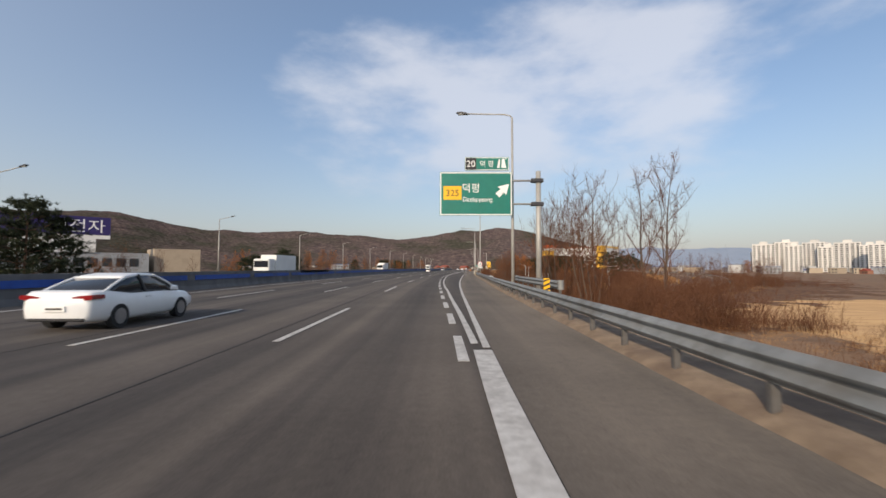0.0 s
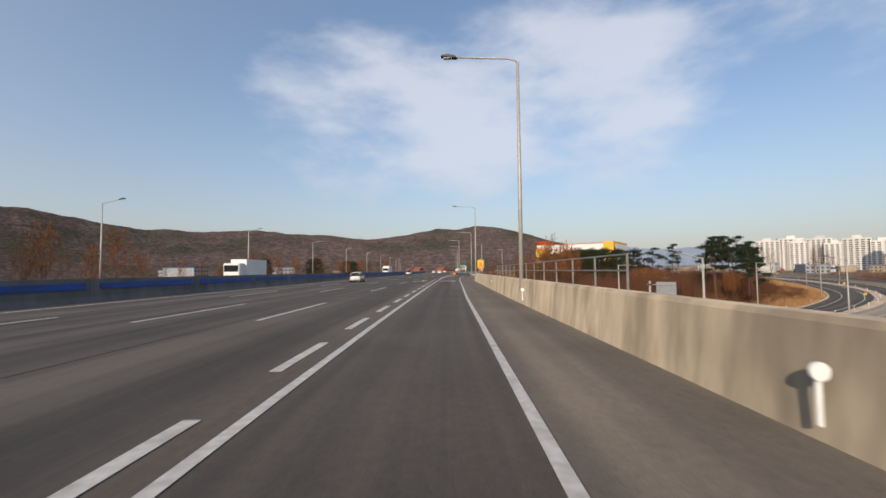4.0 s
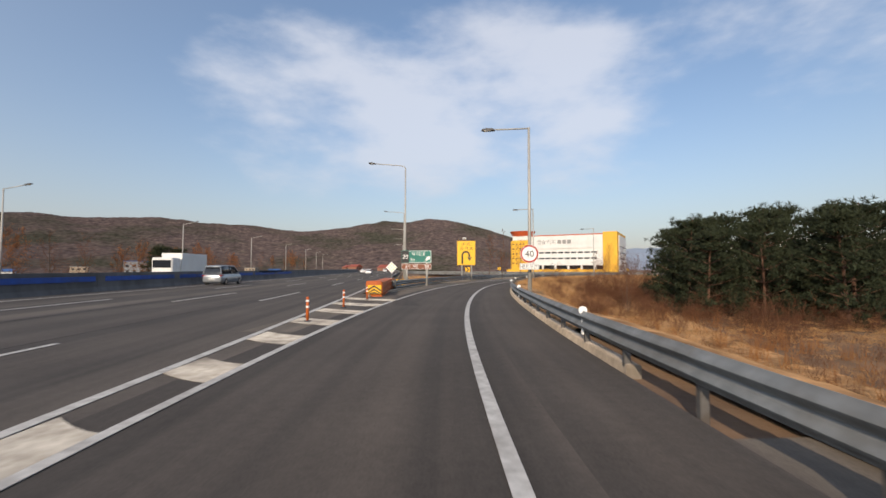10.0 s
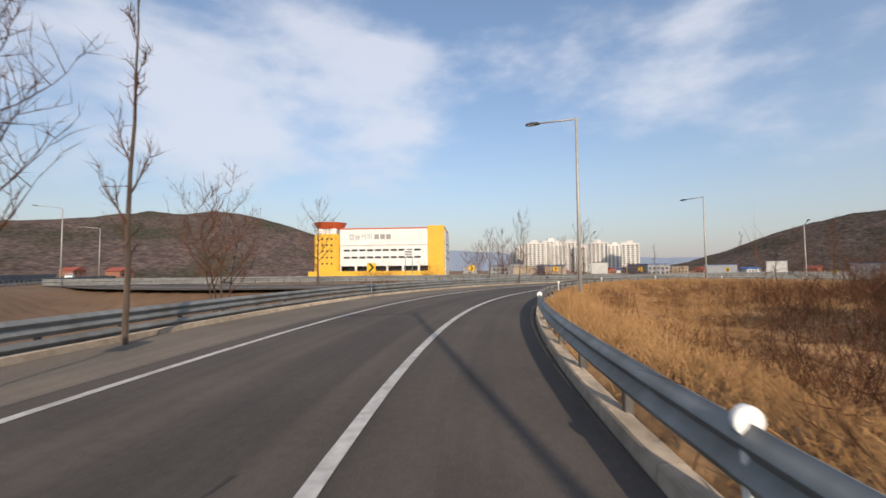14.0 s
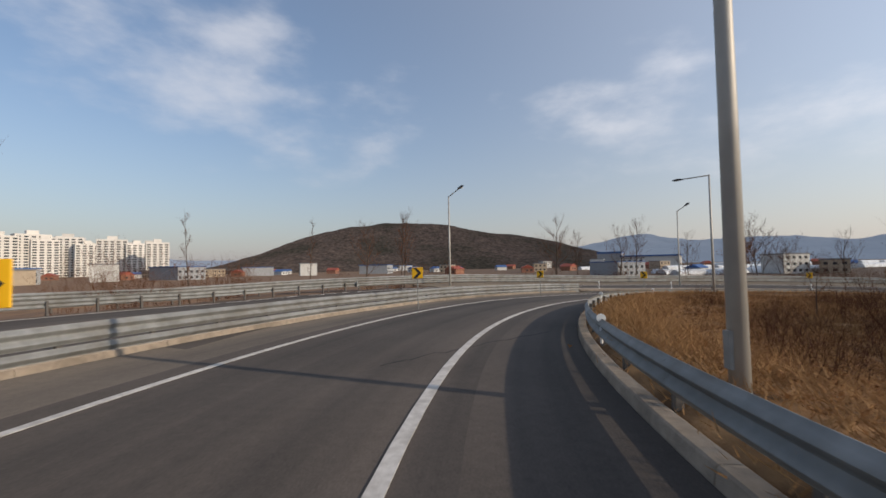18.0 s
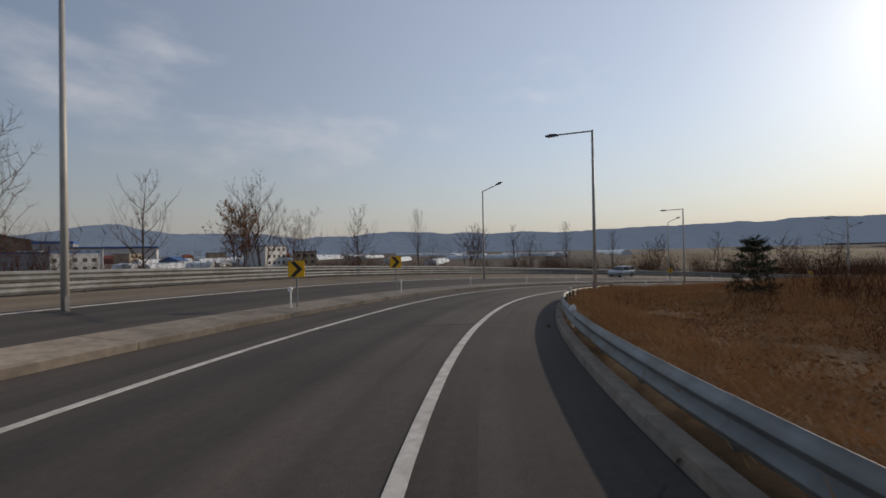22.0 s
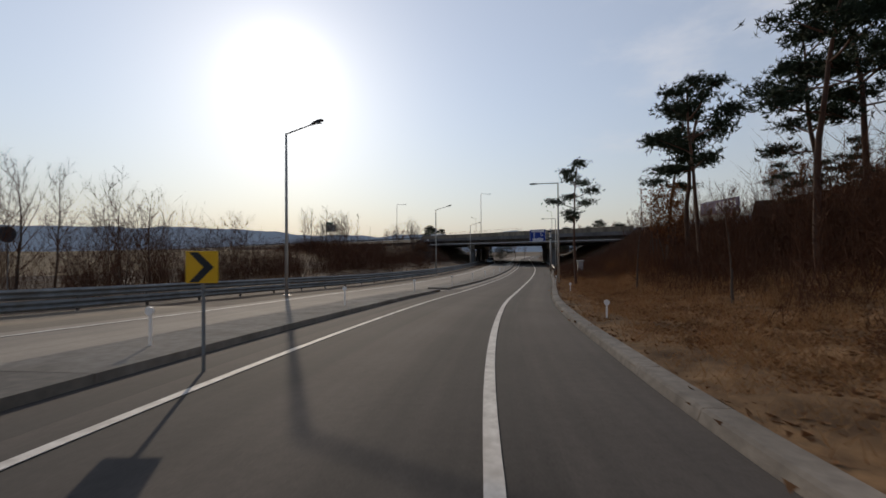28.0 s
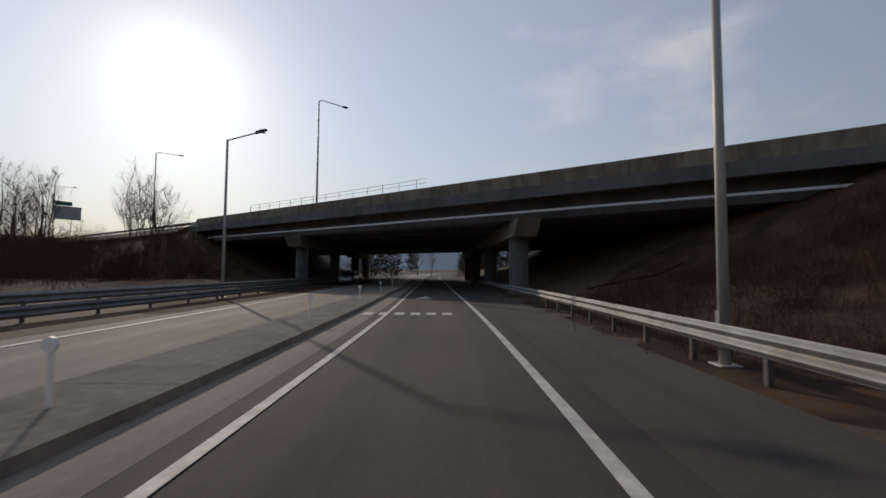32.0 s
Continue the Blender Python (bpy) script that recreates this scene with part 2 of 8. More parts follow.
M["ground"] = material("ground_dry_grass", (0.14, 0.085, 0.048), (0.078, 0.048, 0.03), scale=0.55, rough=0.95, bump=0.9, bump_scale=6.0, detail=8.0, stain=(0.085, 0.055, 0.035), stain_scale=0.06, stain_amount=0.7)
M["steel"] = material("galvanised_steel", (0.27, 0.275, 0.268), (0.19, 0.196, 0.192), scale=3.0, rough=0.62, metal=0.15, spec=0.25, stain=(0.14, 0.122, 0.1), stain_scale=1.2, stain_amount=0.5, vary=0.08)
M["pole"] = material("lamp_pole_grey", (0.44, 0.425, 0.39), (0.38, 0.365, 0.335), scale=2.0, rough=0.55, metal=0.3, stain=(0.25, 0.23, 0.2), stain_scale=0.8, stain_amount=0.35)
M["post_steel"] = material("dull_post_steel", (0.13, 0.12, 0.11), (0.09, 0.083, 0.076), scale=4.0, rough=0.7, metal=0.2, stain=(0.09, 0.06, 0.04), stain_scale=2.0)
M["bank"] = material("bank_litter_and_shade", (0.085, 0.05, 0.034), (0.042, 0.027, 0.021), scale=0.8, rough=0.97, bump=0.9, bump_scale=6.0, detail=10.0, stain=(0.16, 0.088, 0.045), stain_scale=0.5, stain_amount=0.6, spec=0.1)
M["field"] = material("harvested_field", (0.4, 0.27, 0.14), (0.27, 0.175, 0.095), scale=0.5, rough=0.97, bump=0.8, bump_scale=5.0, detail=8.0, stain=(0.2, 0.12, 0.065), stain_scale=0.07, stain_amount=0.6, stretch=(0.25, 1, 1), spec=0.1)
M["slab_road"] = asphalt_material("glare_pale_concrete", (0.25, 0.215, 0.175), (0.19, 0.163, 0.135), (0.32, 0.275, 0.22))
M["worn_paint"] = material("worn_road_paint", (0.52, 0.48, 0.42), (0.3, 0.27, 0.23), scale=3.2, rough=0.9, bump=0.2, stain=(0.12, 0.105, 0.09), stain_scale=1.1, stain_amount=0.7, spec=0.15)

# ---- plan ----
def spline(points, step=1.0, closed=False):
    """A smooth line through points, in even steps. Returns the places and the running number of the control point."""
    p = np.array(points, float)
    k = np.arange(len(p))
    m = np.gradient(p, axis=0)
    fine, knots = [], []
    for i in range(len(p) - 1):
        for u in np.linspace(0, 1, 24, endpoint=i == len(p) - 2):
            fine.append((2 * u**3 - 3 * u**2 + 1) * p[i] + (u**3 - 2 * u**2 + u) * m[i] + (3 * u**2 - 2 * u**3) * p[i + 1] + (u**3 - u**2) * m[i + 1])
            knots.append(i + u)
    fine, knots = np.array(fine), np.array(knots)
    run = np.r_[0, np.cumsum(np.linalg.norm(np.diff(fine[:, :2], axis=0), axis=1))]
    s = np.arange(0, run[-1], step)
    return np.stack([np.interp(s, run, fine[:, c]) for c in range(p.shape[1])], 1), np.interp(s, run, knots)


class Way:
    """A road's line: places, headings and control numbers in steps of a metre."""

    def __init__(self, points, first=0.0, step=1.0):
        self.p, k = spline(points, step)
        self.k = k + first
        d = np.gradient(self.p[:, :2], axis=0)
        d /= np.linalg.norm(d, axis=1)[:, None]
        self.ahead = d
        self.right = np.stack([d[:, 1], -d[:, 0]], 1)
        self.run = np.arange(len(self.p)) * step
        self.banked = False

    def off(self, lat, dz=0.0):
        """The line moved sideways by lat (a number or one a place) and up by dz."""
        lat = np.broadcast_to(lat, len(self.p))
        q = self.p.copy()
        q[:, :2] += self.right * lat[:, None]
        q[:, 2] += dz
        if self.banked:
            q[:, 2] += cant(q[:, 0], q[:, 1])
        return q

    def lat(self, ks, values):
        return np.interp(self.k, ks, values)

    def between(self, a, b):
        return (self.k >= a) & (self.k <= b)

    def near(self, x, y):
        """For many places: the index of the nearest station and the distance to the right of it."""
        out_i, out_l = np.empty(len(x), int), np.empty(len(x))
        for a in range(0, len(x), 4000):
            dx, dy = x[a:a + 4000, None] - self.p[None, :, 0], y[a:a + 4000, None] - self.p[None, :, 1]
            i = (dx * dx + dy * dy).argmin(1)
            r = np.arange(len(i))
            out_i[a:a + 4000] = i
            side = dx[r, i] * self.right[i, 0] + dy[r, i] * self.right[i, 1]
            full = np.hypot(dx[r, i], dy[r, i])
            out_l[a:a + 4000] = np.where(np.abs(side) > 0.6 * full, side, np.sign(side + 1e-9) * full)
        return out_i, out_l


# the loop ramp, one point a second of driving from 8 to 32, then on below the bridge
RAMP = [(-2.54, 173.84, 0.0), (-1.83, 190.41, 0.0), (-0.58, 207.12, 0.0), (1.79, 223.09, 0.0), (5.86, 239.6, -0.05), (11.31, 255.56, -0.14),
        (18.69, 270.86, -0.18), (28.67, 283.81, -0.17), (39.66, 292.74, -0.16), (51.36, 297.87, -0.18), (63.41, 299.84, -0.26), (75.34, 298.59, -0.46),
        (86.55, 294.15, -0.78), (95.75, 287.16, -1.21), (102.73, 277.79, -1.71), (107.81, 265.68, -2.26), (110.38, 252.83, -2.85), (109.79, 239.79, -3.51),
        (105.94, 225.71, -4.27), (98.62, 211.44, -5.02), (88.43, 198.11, -5.74), (75.45, 186.25, -6.42), (60.16, 175.1, -7.0), (43.99, 163.98, -7.36),
        (28.47, 153.07, -7.49), (15.5, 143.7, -7.5), (-1.0, 131.2, -7.5), (-24.0, 113.8, -7.45), (-60.0, 86.5, -7.2), (-120.0, 48.0, -6.6), (-180.0, 20.0, -6.0)]
ramp = Way(RAMP, first=8.0)
# the expressway: the line between the exit lane and the main lanes, from south to north
MAIN = [(17.0, -260.0, 0), (8.5, -130.0, 0), (4.2, -60.0, 0), (0.3, 0.0, 0), (-2.0, 27.0, 0), (-3.4, 45.0, 0), (-5.1, 75.0, 0), (-5.8, 100.0, 0), (-5.8, 142.0, 0), (-5.7, 173.0, 0), (-5.0, 194.0, 0),
        (-4.0, 219.0, 0), (-3.3, 250.0, 0), (-2.6, 290.0, 0), (-2.2, 350.0, 0), (-4.0, 420.0, 0), (-14.0, 520.0, 0), (-40.0, 640.0, 0), (-110.0, 850.0, 0)]
main = Way(MAIN)
main_y, main_x = main.p[:, 1], main.p[:, 0]
EXIT_Y = [-260, -60, 0, 6, 27, 39, 50, 75, 97, 120, 142, 172, 184, 194, 203, 213, 222]
EXIT_X = [17.4, 4.7, 0.75, 0.38, -0.78, -1.33, -1.7, -2.23, -2.5, -2.45, -2.17, -1.78, -1.35, -0.88, -0.42, 0.33, 1.3]


def main_at(y):
    return np.interp(y, main_y, main_x)


def exit_edge(y):
    """How far the exit lane's outer line lies to the right of the main line."""
    return np.interp(y, EXIT_Y, EXIT_X) - main_at(y)


def cant(x, y):
    """How far the banked outer side of the loop stands above the ramp's own line."""
    i, l = ramp.near(x, y)
    return np.interp(ramp.k[i], [19.5, 21, 22.3, 24, 25, 26.5, 28.2, 28.8], [0, 0.057, 0.063, 0.085, 0.085, 0.062, 0.011, 0]) * np.clip(lline[i] - 0.65 - l, 0, 16)


# the other ramp, which comes down beside the loop
OPP = [(8.0, 430.0, -0.1), (9.0, 380.0, -0.1), (13.0, 345.0, -0.1), (23.0, 325.0, -0.12), (38.0, 316.5, -0.15)]
for kk, side in ((17.5, -16.5), (19.0, -15.2), (20.0, -14.0), (21.0, -11.6), (22.0, -10.75), (23.0, -10.7), (24.0, -10.7), (25.0, -10.6), (26.0, -10.3), (27.0, -9.95), (28.0, -9.6),
                 (29.0, -8.2), (30.0, -7.4), (31.0, -7.2), (32.0, -7.2), (33.0, -7.2), (34.0, -7.2), (35.0, -7.2), (36.0, -7.2), (37.0, -7.2)):
    i = int(np.abs(ramp.k - kk).argmin())
    OPP.append((ramp.p[i, 0] + ramp.right[i, 0] * side, ramp.p[i, 1] + ramp.right[i, 1] * side, ramp.p[i, 2]))
opp = Way(OPP)
ramp.banked = opp.banked = True

# sideways places along the ramp, by its control numbers
K_RLINE, V_RLINE = [8, 9, 10, 11, 12, 13, 14, 15.5, 17, 19, 20.4, 21, 23, 25, 26.5, 27.7, 28.2, 29.5, 30.3, 32.3, 33, 38], [1.0, 0.85, 0.45, -0.02, -0.5, -0.93, -1.1, -1.1, -0.85, -0.57, -0.44, -0.5, -0.54, -0.82, -0.5, -0.08, 0.28, 0.98, 1.2, 1.42, 1.4, 1.4]
K_LLINE, V_LLINE = [8, 9, 10, 11, 12, 13, 14, 15.5, 17, 19, 21, 23, 25, 26.5, 27.7, 28.2, 29.5, 30.3, 32.3, 33, 38], [-2.85, -2.87, -3.35, -3.8, -4.3, -4.8, -4.95, -5.33, -5.05, -4.7, -4.8, -4.8, -5.65, -5.3, -4.0, -3.72, -2.63, -2.27, -2.15, -2.1, -2.1]
K_KERB, V_KERB = [8, 9, 10, 11, 12, 13, 15.5, 17, 19, 21, 23, 24.6, 25, 26.5, 27.7, 28.2, 28.5, 29.4, 30.3, 31.2, 32, 34, 38], [2.9, 2.75, 2.55, 2.3, 1.75, 1.4, 1.47, 1.7, 1.82, 1.72, 1.64, 1.6, 1.68, 1.9, 2.15, 2.42, 2.68, 3.1, 3.55, 3.6, 4.2, 4.4, 4.4]
K_MEDL, V_MEDL = [20, 21, 22, 23, 25, 26, 27.7, 28.3, 30.3, 32.3, 38], [-8.2, -7.8, -6.95, -6.6, -6.6, -6.3, -5.55, -5.2, -3.5, -3.35, -3.35]
K_MEDR, V_MEDR = [20, 21, 22, 23, 25, 26, 27.9, 28.7, 30, 32, 38], [-10.6, -9.4, -8.35, -8.1, -8.1, -7.9, -7.4, -6.9, -5.1, -5.0, -5.0]
K_FAR, V_FAR = [17.5, 19, 21, 23, 25, 26, 28.2, 29, 30.4, 32, 38], [-20.5, -19.5, -18.8, -20.3, -19.0, -16.8, -12.9, -11.8, -9.4, -9.3, -9.3]
K_FRAIL, V_FRAIL = [17.5, 19, 20, 21, 22.3, 24, 25.5, 27, 28, 30, 32, 38], [-26, -24.5, -22, -18.5, -16.2, -16.8, -17.2, -17.4, -17.2, -13.6, -13.0, -13.0]
K_LRAIL, V_LRAIL = [11.2, 12, 13, 14, 15.5, 17, 18, 19, 20, 20.9, 21.5], [-6.0, -6.9, -7.6, -8.2, -9.3, -8.9, -8.2, -7.6, -7.5, -7.3, -6.9]
rline, lline, kerb_lat = ramp.lat(K_RLINE, V_RLINE), ramp.lat(K_LLINE, V_LLINE), ramp.lat(K_KERB, V_KERB)

# ground height
SPOTS = np.array([(47, -45, -2.2), (107, -5, -3), (17, 25, -2.5), (47, 55, -4.5), (27, 95, -7), (87, 105, -7.1), (187, 95, -6.5), (287, 195, -5.5), (37, 120, -7.5), (82, 145, -7.1), (137, 175, -6.1), (187, 245, -4.7), (157, 295, -3), (117, 340, -2.5), (47, 345, -2), (87, 415, -3), (187, 445, -3), (82, 260, -1.9), (62, 275, -0.9), (92, 235, -3), (62, 235, -2.6), (45, 223, -3), (29, 210, -4.1), (82, 210, -4.8), (57, 190, -4.7), (-128, 95, -3), (-128, 295, -1), (-88, 445, 0), (-98, 55, -6.5)], float)
A0, A_DIR = np.array((-1.0, 131.2)), np.array((-0.797, -0.604))
A_RIGHT = np.array((-0.604, 0.797))


def smooth(v):
    v = np.clip(v, 0, 1)
    return v * v * (3 - 2 * v)


def ground_height(x, y):
    x, y = np.asarray(x, float).ravel(), np.asarray(y, float).ravel()
    w = 1.0 / ((x[:, None] - SPOTS[None, :, 0]) ** 2 + (y[:, None] - SPOTS[None, :, 1]) ** 2 + 150.0) ** 1.5
    z = (w * SPOTS[None, :, 2]).sum(1) / w.sum(1)
    far = smooth((np.hypot(x - 50, y - 180) - 260) / 300)
    z = z * (1 - far) - 4.0 * far
    u = x - main_at(y)
    width = np.where(y < 222, exit_edge(y) + 3.6, 7.0)
    du = np.maximum(np.maximum(u - width, -44.0 - u), 0)
    lat = (x - A0[0]) * A_RIGHT[0] + (y - A0[1]) * A_RIGHT[1]
    north, south = np.hypot(du, np.maximum(22.0 - lat, 0)), np.hypot(du, np.maximum(lat + 33.0, 0))
    bank = -np.minimum(north, south) / 1.65 - 0.06
    z = np.maximum(z, bank)
    i, l = ramp.near(x, y)
    k = ramp.k[i]
    left = np.interp(k, [8, 11, 13, 17, 18, 20, 21, 25, 28, 30, 38], [-4, -6.5, -8.4, -10, -10, -24, -20, -19.5, -19, -15, -15])
    right = kerb_lat[i] + 1.2
    d = np.maximum(np.maximum(l - right, left - l), 0)
    end = (k > 8.5) & (k < 37.9)
    t = np.where(end, 1 - smooth(d / np.where(l > 0, np.interp(k, [24.5, 26.5, 32, 34], [7.0, 15.0, 15.0, 7.0]), 7.0)), 0)
    z = z * (1 - t) + (ramp.p[i, 2] + cant(x, y) - 0.07) * t
    i, l = opp.near(x, y)
    d = np.maximum(np.abs(l) - 6.0, 0)
    t = np.where((i > 2) & (opp.p[i, 1] > 296), 1 - smooth(d / 7.0), 0)
    z = np.where(t > 0, z * (1 - t) + (opp.p[i, 2] - 0.07) * t, z)
    return z


def height_at(x, y):
    return float(ground_height([x], [y])[0])

# ---- mesh tools ----
def link_mesh(name, verts, faces, mat, parent=None, label="", uvs=None, smooth_faces=False):
    me = bpy.data.meshes.new(name)
    me.from_pydata([tuple(v) for v in verts], [], faces)
    if uvs is not None:
        layer = me.uv_layers.new(name="UVMap")
        idx = np.empty(len(me.loops), np.int32)
        me.loops.foreach_get("vertex_index", idx)
        layer.data.foreach_set("uv", np.asarray(uvs, np.float32)[idx].ravel())
    if smooth_faces:
        me.polygons.foreach_set("use_smooth", [True] * len(me.polygons))
    me.materials.append(mat)
    ob = new(name, me)
    if parent:
        ob.parent = parent
    if label:
        ob["label"] = label
    return ob


def part(name, bm, mat, parent=None, label="", smooth_faces=False):
    """One bmesh as one mesh object under a thing or a part."""
    me = bpy.data.meshes.new(name)
    bm.normal_update()
    bm.to_mesh(me)
    bm.free()
    if smooth_faces:
        me.polygons.foreach_set("use_smooth", [True] * len(me.polygons))
    for mm in mat if isinstance(mat, (list, tuple)) else (mat,):
        me.materials.append(mm)
    ob = new(name, me)
    if parent:
        ob.parent = parent
    if label:
        ob["label"] = label
    return ob


def share(ob, name, m, parent):
    """Another piece on the same mesh, at the pose m."""
    other = new(name, ob.data)
    other.parent, other.matrix_basis = parent, m
    return other


def thing(name, m, label, category, group="", kind=""):
    e = new(name)
    e.empty_display_size = 0.2
    e.matrix_basis = m
    return tagged(e, label, category, group, kind)


def box(bm, x0, x1, y0, y1, z0, z1, bevel=0.0):
    vs = [bm.verts.new((x, y, z)) for z in (z0, z1) for x, y in ((x0, y0), (x1, y0), (x1, y1), (x0, y1))]
    fs = [(3, 2, 1, 0), (4, 5, 6, 7), (0, 1, 5, 4), (1, 2, 6, 5), (2, 3, 7, 6), (3, 0, 4, 7)]
    faces = [bm.faces.new([vs[i] for i in f]) for f in fs]
    if bevel:
        edges = list({e for f in faces for e in f.edges})
        bmesh.ops.bevel(bm, geom=edges, offset=bevel, segments=1, affect="EDGES")
    return vs


def box_bm(*a, **k):
    bm = bmesh.new()
    box(bm, *a, **k)
    return bm


def tube(bm, points, radii, sides=8, cap=True):
    """A tapered tube along points."""
    pts = [Vector(p) for p in points]
    rings = []
    ref = None
    for i, p in enumerate(pts):
        d = (pts[min(i + 1, len(pts) - 1)] - pts[max(i - 1, 0)]).normalized()
        if ref is None:
            ref = d.orthogonal().normalized()
        ref = (ref - d * ref.dot(d)).normalized()
        side = d.cross(ref)
        r = radii[i] if isinstance(radii, (list, tuple)) else radii
        rings.append([bm.verts.new(p + (ref * math.cos(a) + side * math.sin(a)) * r) for a in (2 * math.pi * j / sides for j in range(sides))])
    for a, b in zip(rings, rings[1:]):
        for j in range(sides):
            bm.faces.new((a[j], a[(j + 1) % sides], b[(j + 1) % sides], b[j]))
    if cap:
        bm.faces.new(rings[0][::-1])
        bm.faces.new(rings[-1])


def tube_bm(points, radii, sides=8):
    bm = bmesh.new()
    tube(bm, points, radii, sides)
    return bm


def prism(bm, outline, y0, y1):
    """An outline in x and z, thick from y0 to y1."""
    a = [bm.verts.new((x, y0, z)) for x, z in outline]
    b = [bm.verts.new((x, y1, z)) for x, z in outline]
    bm.faces.new(a)
    bm.faces.new(b[::-1])
    for i in range(len(a)):
        j = (i + 1) % len(a)
        bm.faces.new((a[j], a[i], b[i], b[j]))


def prism_bm(outline, y0, y1):
    bm = bmesh.new()
    prism(bm, outline, y0, y1)
    bmesh.ops.recalc_face_normals(bm, faces=bm.faces)
    return bm


def ribbon(name, left, right, mat, run, thick=0.0, parent=None, label="", extra=0):
    """A strip between two lines of places, with u across and v along in metres, and sides where it has a thickness."""
    n = len(left)
    cols = 2 + extra
    across = np.linspace(0, 1, cols)
    grid = left[:, None] * (1 - across)[None, :, None] + right[:, None] * across[None, :, None]
    verts = grid.reshape(-1, 3)
    width = np.linalg.norm(right - left, axis=1)
    uv = np.stack([(width[:, None] * across[None]).ravel(), np.repeat(run[:n], cols)], 1)
    faces = [(r * cols + c, r * cols + c + 1, (r + 1) * cols + c + 1, (r + 1) * cols + c) for r in range(n - 1) for c in range(cols - 1)]
    if thick:
        base = len(verts)
        low_l, low_r = left - (0, 0, thick), right - (0, 0, thick)
        verts = np.concatenate([verts, low_l, low_r])
        uv = np.concatenate([uv, np.stack([np.zeros(n) - thick, run[:n]], 1), np.stack([width + thick, run[:n]], 1)])
        for r in range(n - 1):
            faces.append((base + r, r * cols, (r + 1) * cols, base + r + 1))
            faces.append((r * cols + cols - 1, base + n + r, base + n + r + 1, (r + 1) * cols + cols - 1))
        faces.append((base, base + n, cols - 1, 0))
        faces.append((base + n - 1, (n - 1) * cols, (n - 1) * cols + cols - 1, base + 2 * n - 1))
    return link_mesh(name, verts, faces, mat, parent, label, uv)


def sweep(name, line, right, profile, mat, parent=None, label="", closed=True, caps=True, smooth_faces=False):
    """A profile of (sideways, up) carried along a line of places."""
    n, m = len(line), len(profile)
    prof = np.array(profile)
    verts = line[:, None, :] + np.concatenate([right[:, None, :] * prof[None, :, :1], np.broadcast_to(prof[None, :, 1:], (n, m, 1))], 2)
    verts = verts.reshape(-1, 3)
    last = m if closed else m - 1
    faces = [(r * m + c, (r + 1) * m + c, (r + 1) * m + (c + 1) % m, r * m + (c + 1) % m) for r in range(n - 1) for c in range(last)]
    if closed and caps:
        faces += [tuple(range(m)), tuple(range((n - 1) * m + m - 1, (n - 1) * m - 1, -1))]
    ob = link_mesh(name, verts, faces, mat, parent, label, smooth_faces=smooth_faces)
    if smooth_faces:
        ob.data.set_sharp_from_angle(angle=radians(50))
    return ob


def upright(x, y, yaw=0.0, z=None):
    """A pose on the ground that faces south when yaw is 0: local -y is its front."""
    return pose(x, y, height_at(x, y) if z is None else z, 0, 0, yaw)

# ---- ground ----
def graded(lo, hi, step, reach, grow=1.25):
    mid = list(np.arange(lo, hi + step, step))
    out, d = [], step
    a = hi
    while a < reach:
        d *= grow
        a += d
        out.append(a)
    before, d, a = [], step, lo
    while a > -reach:
        d *= grow
        a -= d
        before.append(a)
    return np.array(before[::-1] + mid + out)


gx, gy = graded(-70, 170, 1.8, 4300), graded(-40, 400, 1.8, 4300)
GX, GY = np.meshgrid(gx, gy)
GZ = ground_height(GX, GY)
bumps = np.array([noise.noise((x * 0.09, y * 0.09, 0.3)) * 0.16 + noise.noise((x * 0.4, y * 0.4, 4.0)) * 0.06 if abs(x - 60) < 260 and abs(y - 180) < 360 else 0.0 for x, y in zip(GX.ravel(), GY.ravel())])
_, near_ramp = ramp.near(GX.ravel(), GY.ravel())
_, near_opp = opp.near(GX.ravel(), GY.ravel())
side_main = GX.ravel() - main_at(GY.ravel())
on_road = (np.abs(near_ramp + 3) < 9) | (np.abs(near_opp) < 8) | ((side_main < 12) & (side_main > -46))
GZ = GZ + np.where(on_road, 0, bumps)
nx, ny = len(gx), len(gy)
gfaces = [(r * nx + c, r * nx + c + 1, (r + 1) * nx + c + 1, (r + 1) * nx + c) for r in range(ny - 1) for c in range(nx - 1)]


def wobble(x, y, size):
    return np.array([noise.noise((a * 0.13, b * 0.13, 7.0)) * size if -120 < a < 260 and -60 < b < 420 else 0.0 for a, b in zip(x, y)])


# three kinds of cover: dry grass, harvested field, and banks under brush
CX, CY = (GX[:-1, :-1] + GX[1:, 1:]).ravel() / 2, (GY[:-1, :-1] + GY[1:, 1:]).ravel() / 2
jit = wobble(CX, CY, 5.0)
c_side = CX - main_at(CY)
c_i, c_l = ramp.near(CX, CY)
c_k, c_r = ramp.k[c_i], c_l - kerb_lat[c_i]
field = (CX + jit > 20) & (CX + jit < 130) & (CY + jit < 122) & (CY > -60)
bank = (c_side > 4) & (c_side < 22) & (CY + jit > 28) & (CY + jit < 122)
bank |= (c_side > 3) & (CX + jit < 50) & (CY > 146) & (CY + jit < 206) & (c_r > 4.5)
bank |= (np.abs(CX + jit - 42) < 16) & (np.abs(CY + jit - 250) < 14)
# inside of the bend darkened as well: shade of backlit grass put into colour
bank |= (c_k > 22.5) & (c_k < 33.5) & (c_r > 0) & (c_r < 40)
bank |= (c_k > 23) & (c_k < 34) & (c_l + jit * 0.5 < -20) & (c_l + jit * 3.5 > -60)
bank |= (c_side > 6) & (c_side + jit < 24) & (CY > 60) & (CY < 140)
kinds = np.where(bank, 2, np.where(field, 1, 0))
gverts = np.stack([GX.ravel(), GY.ravel(), GZ], 1)
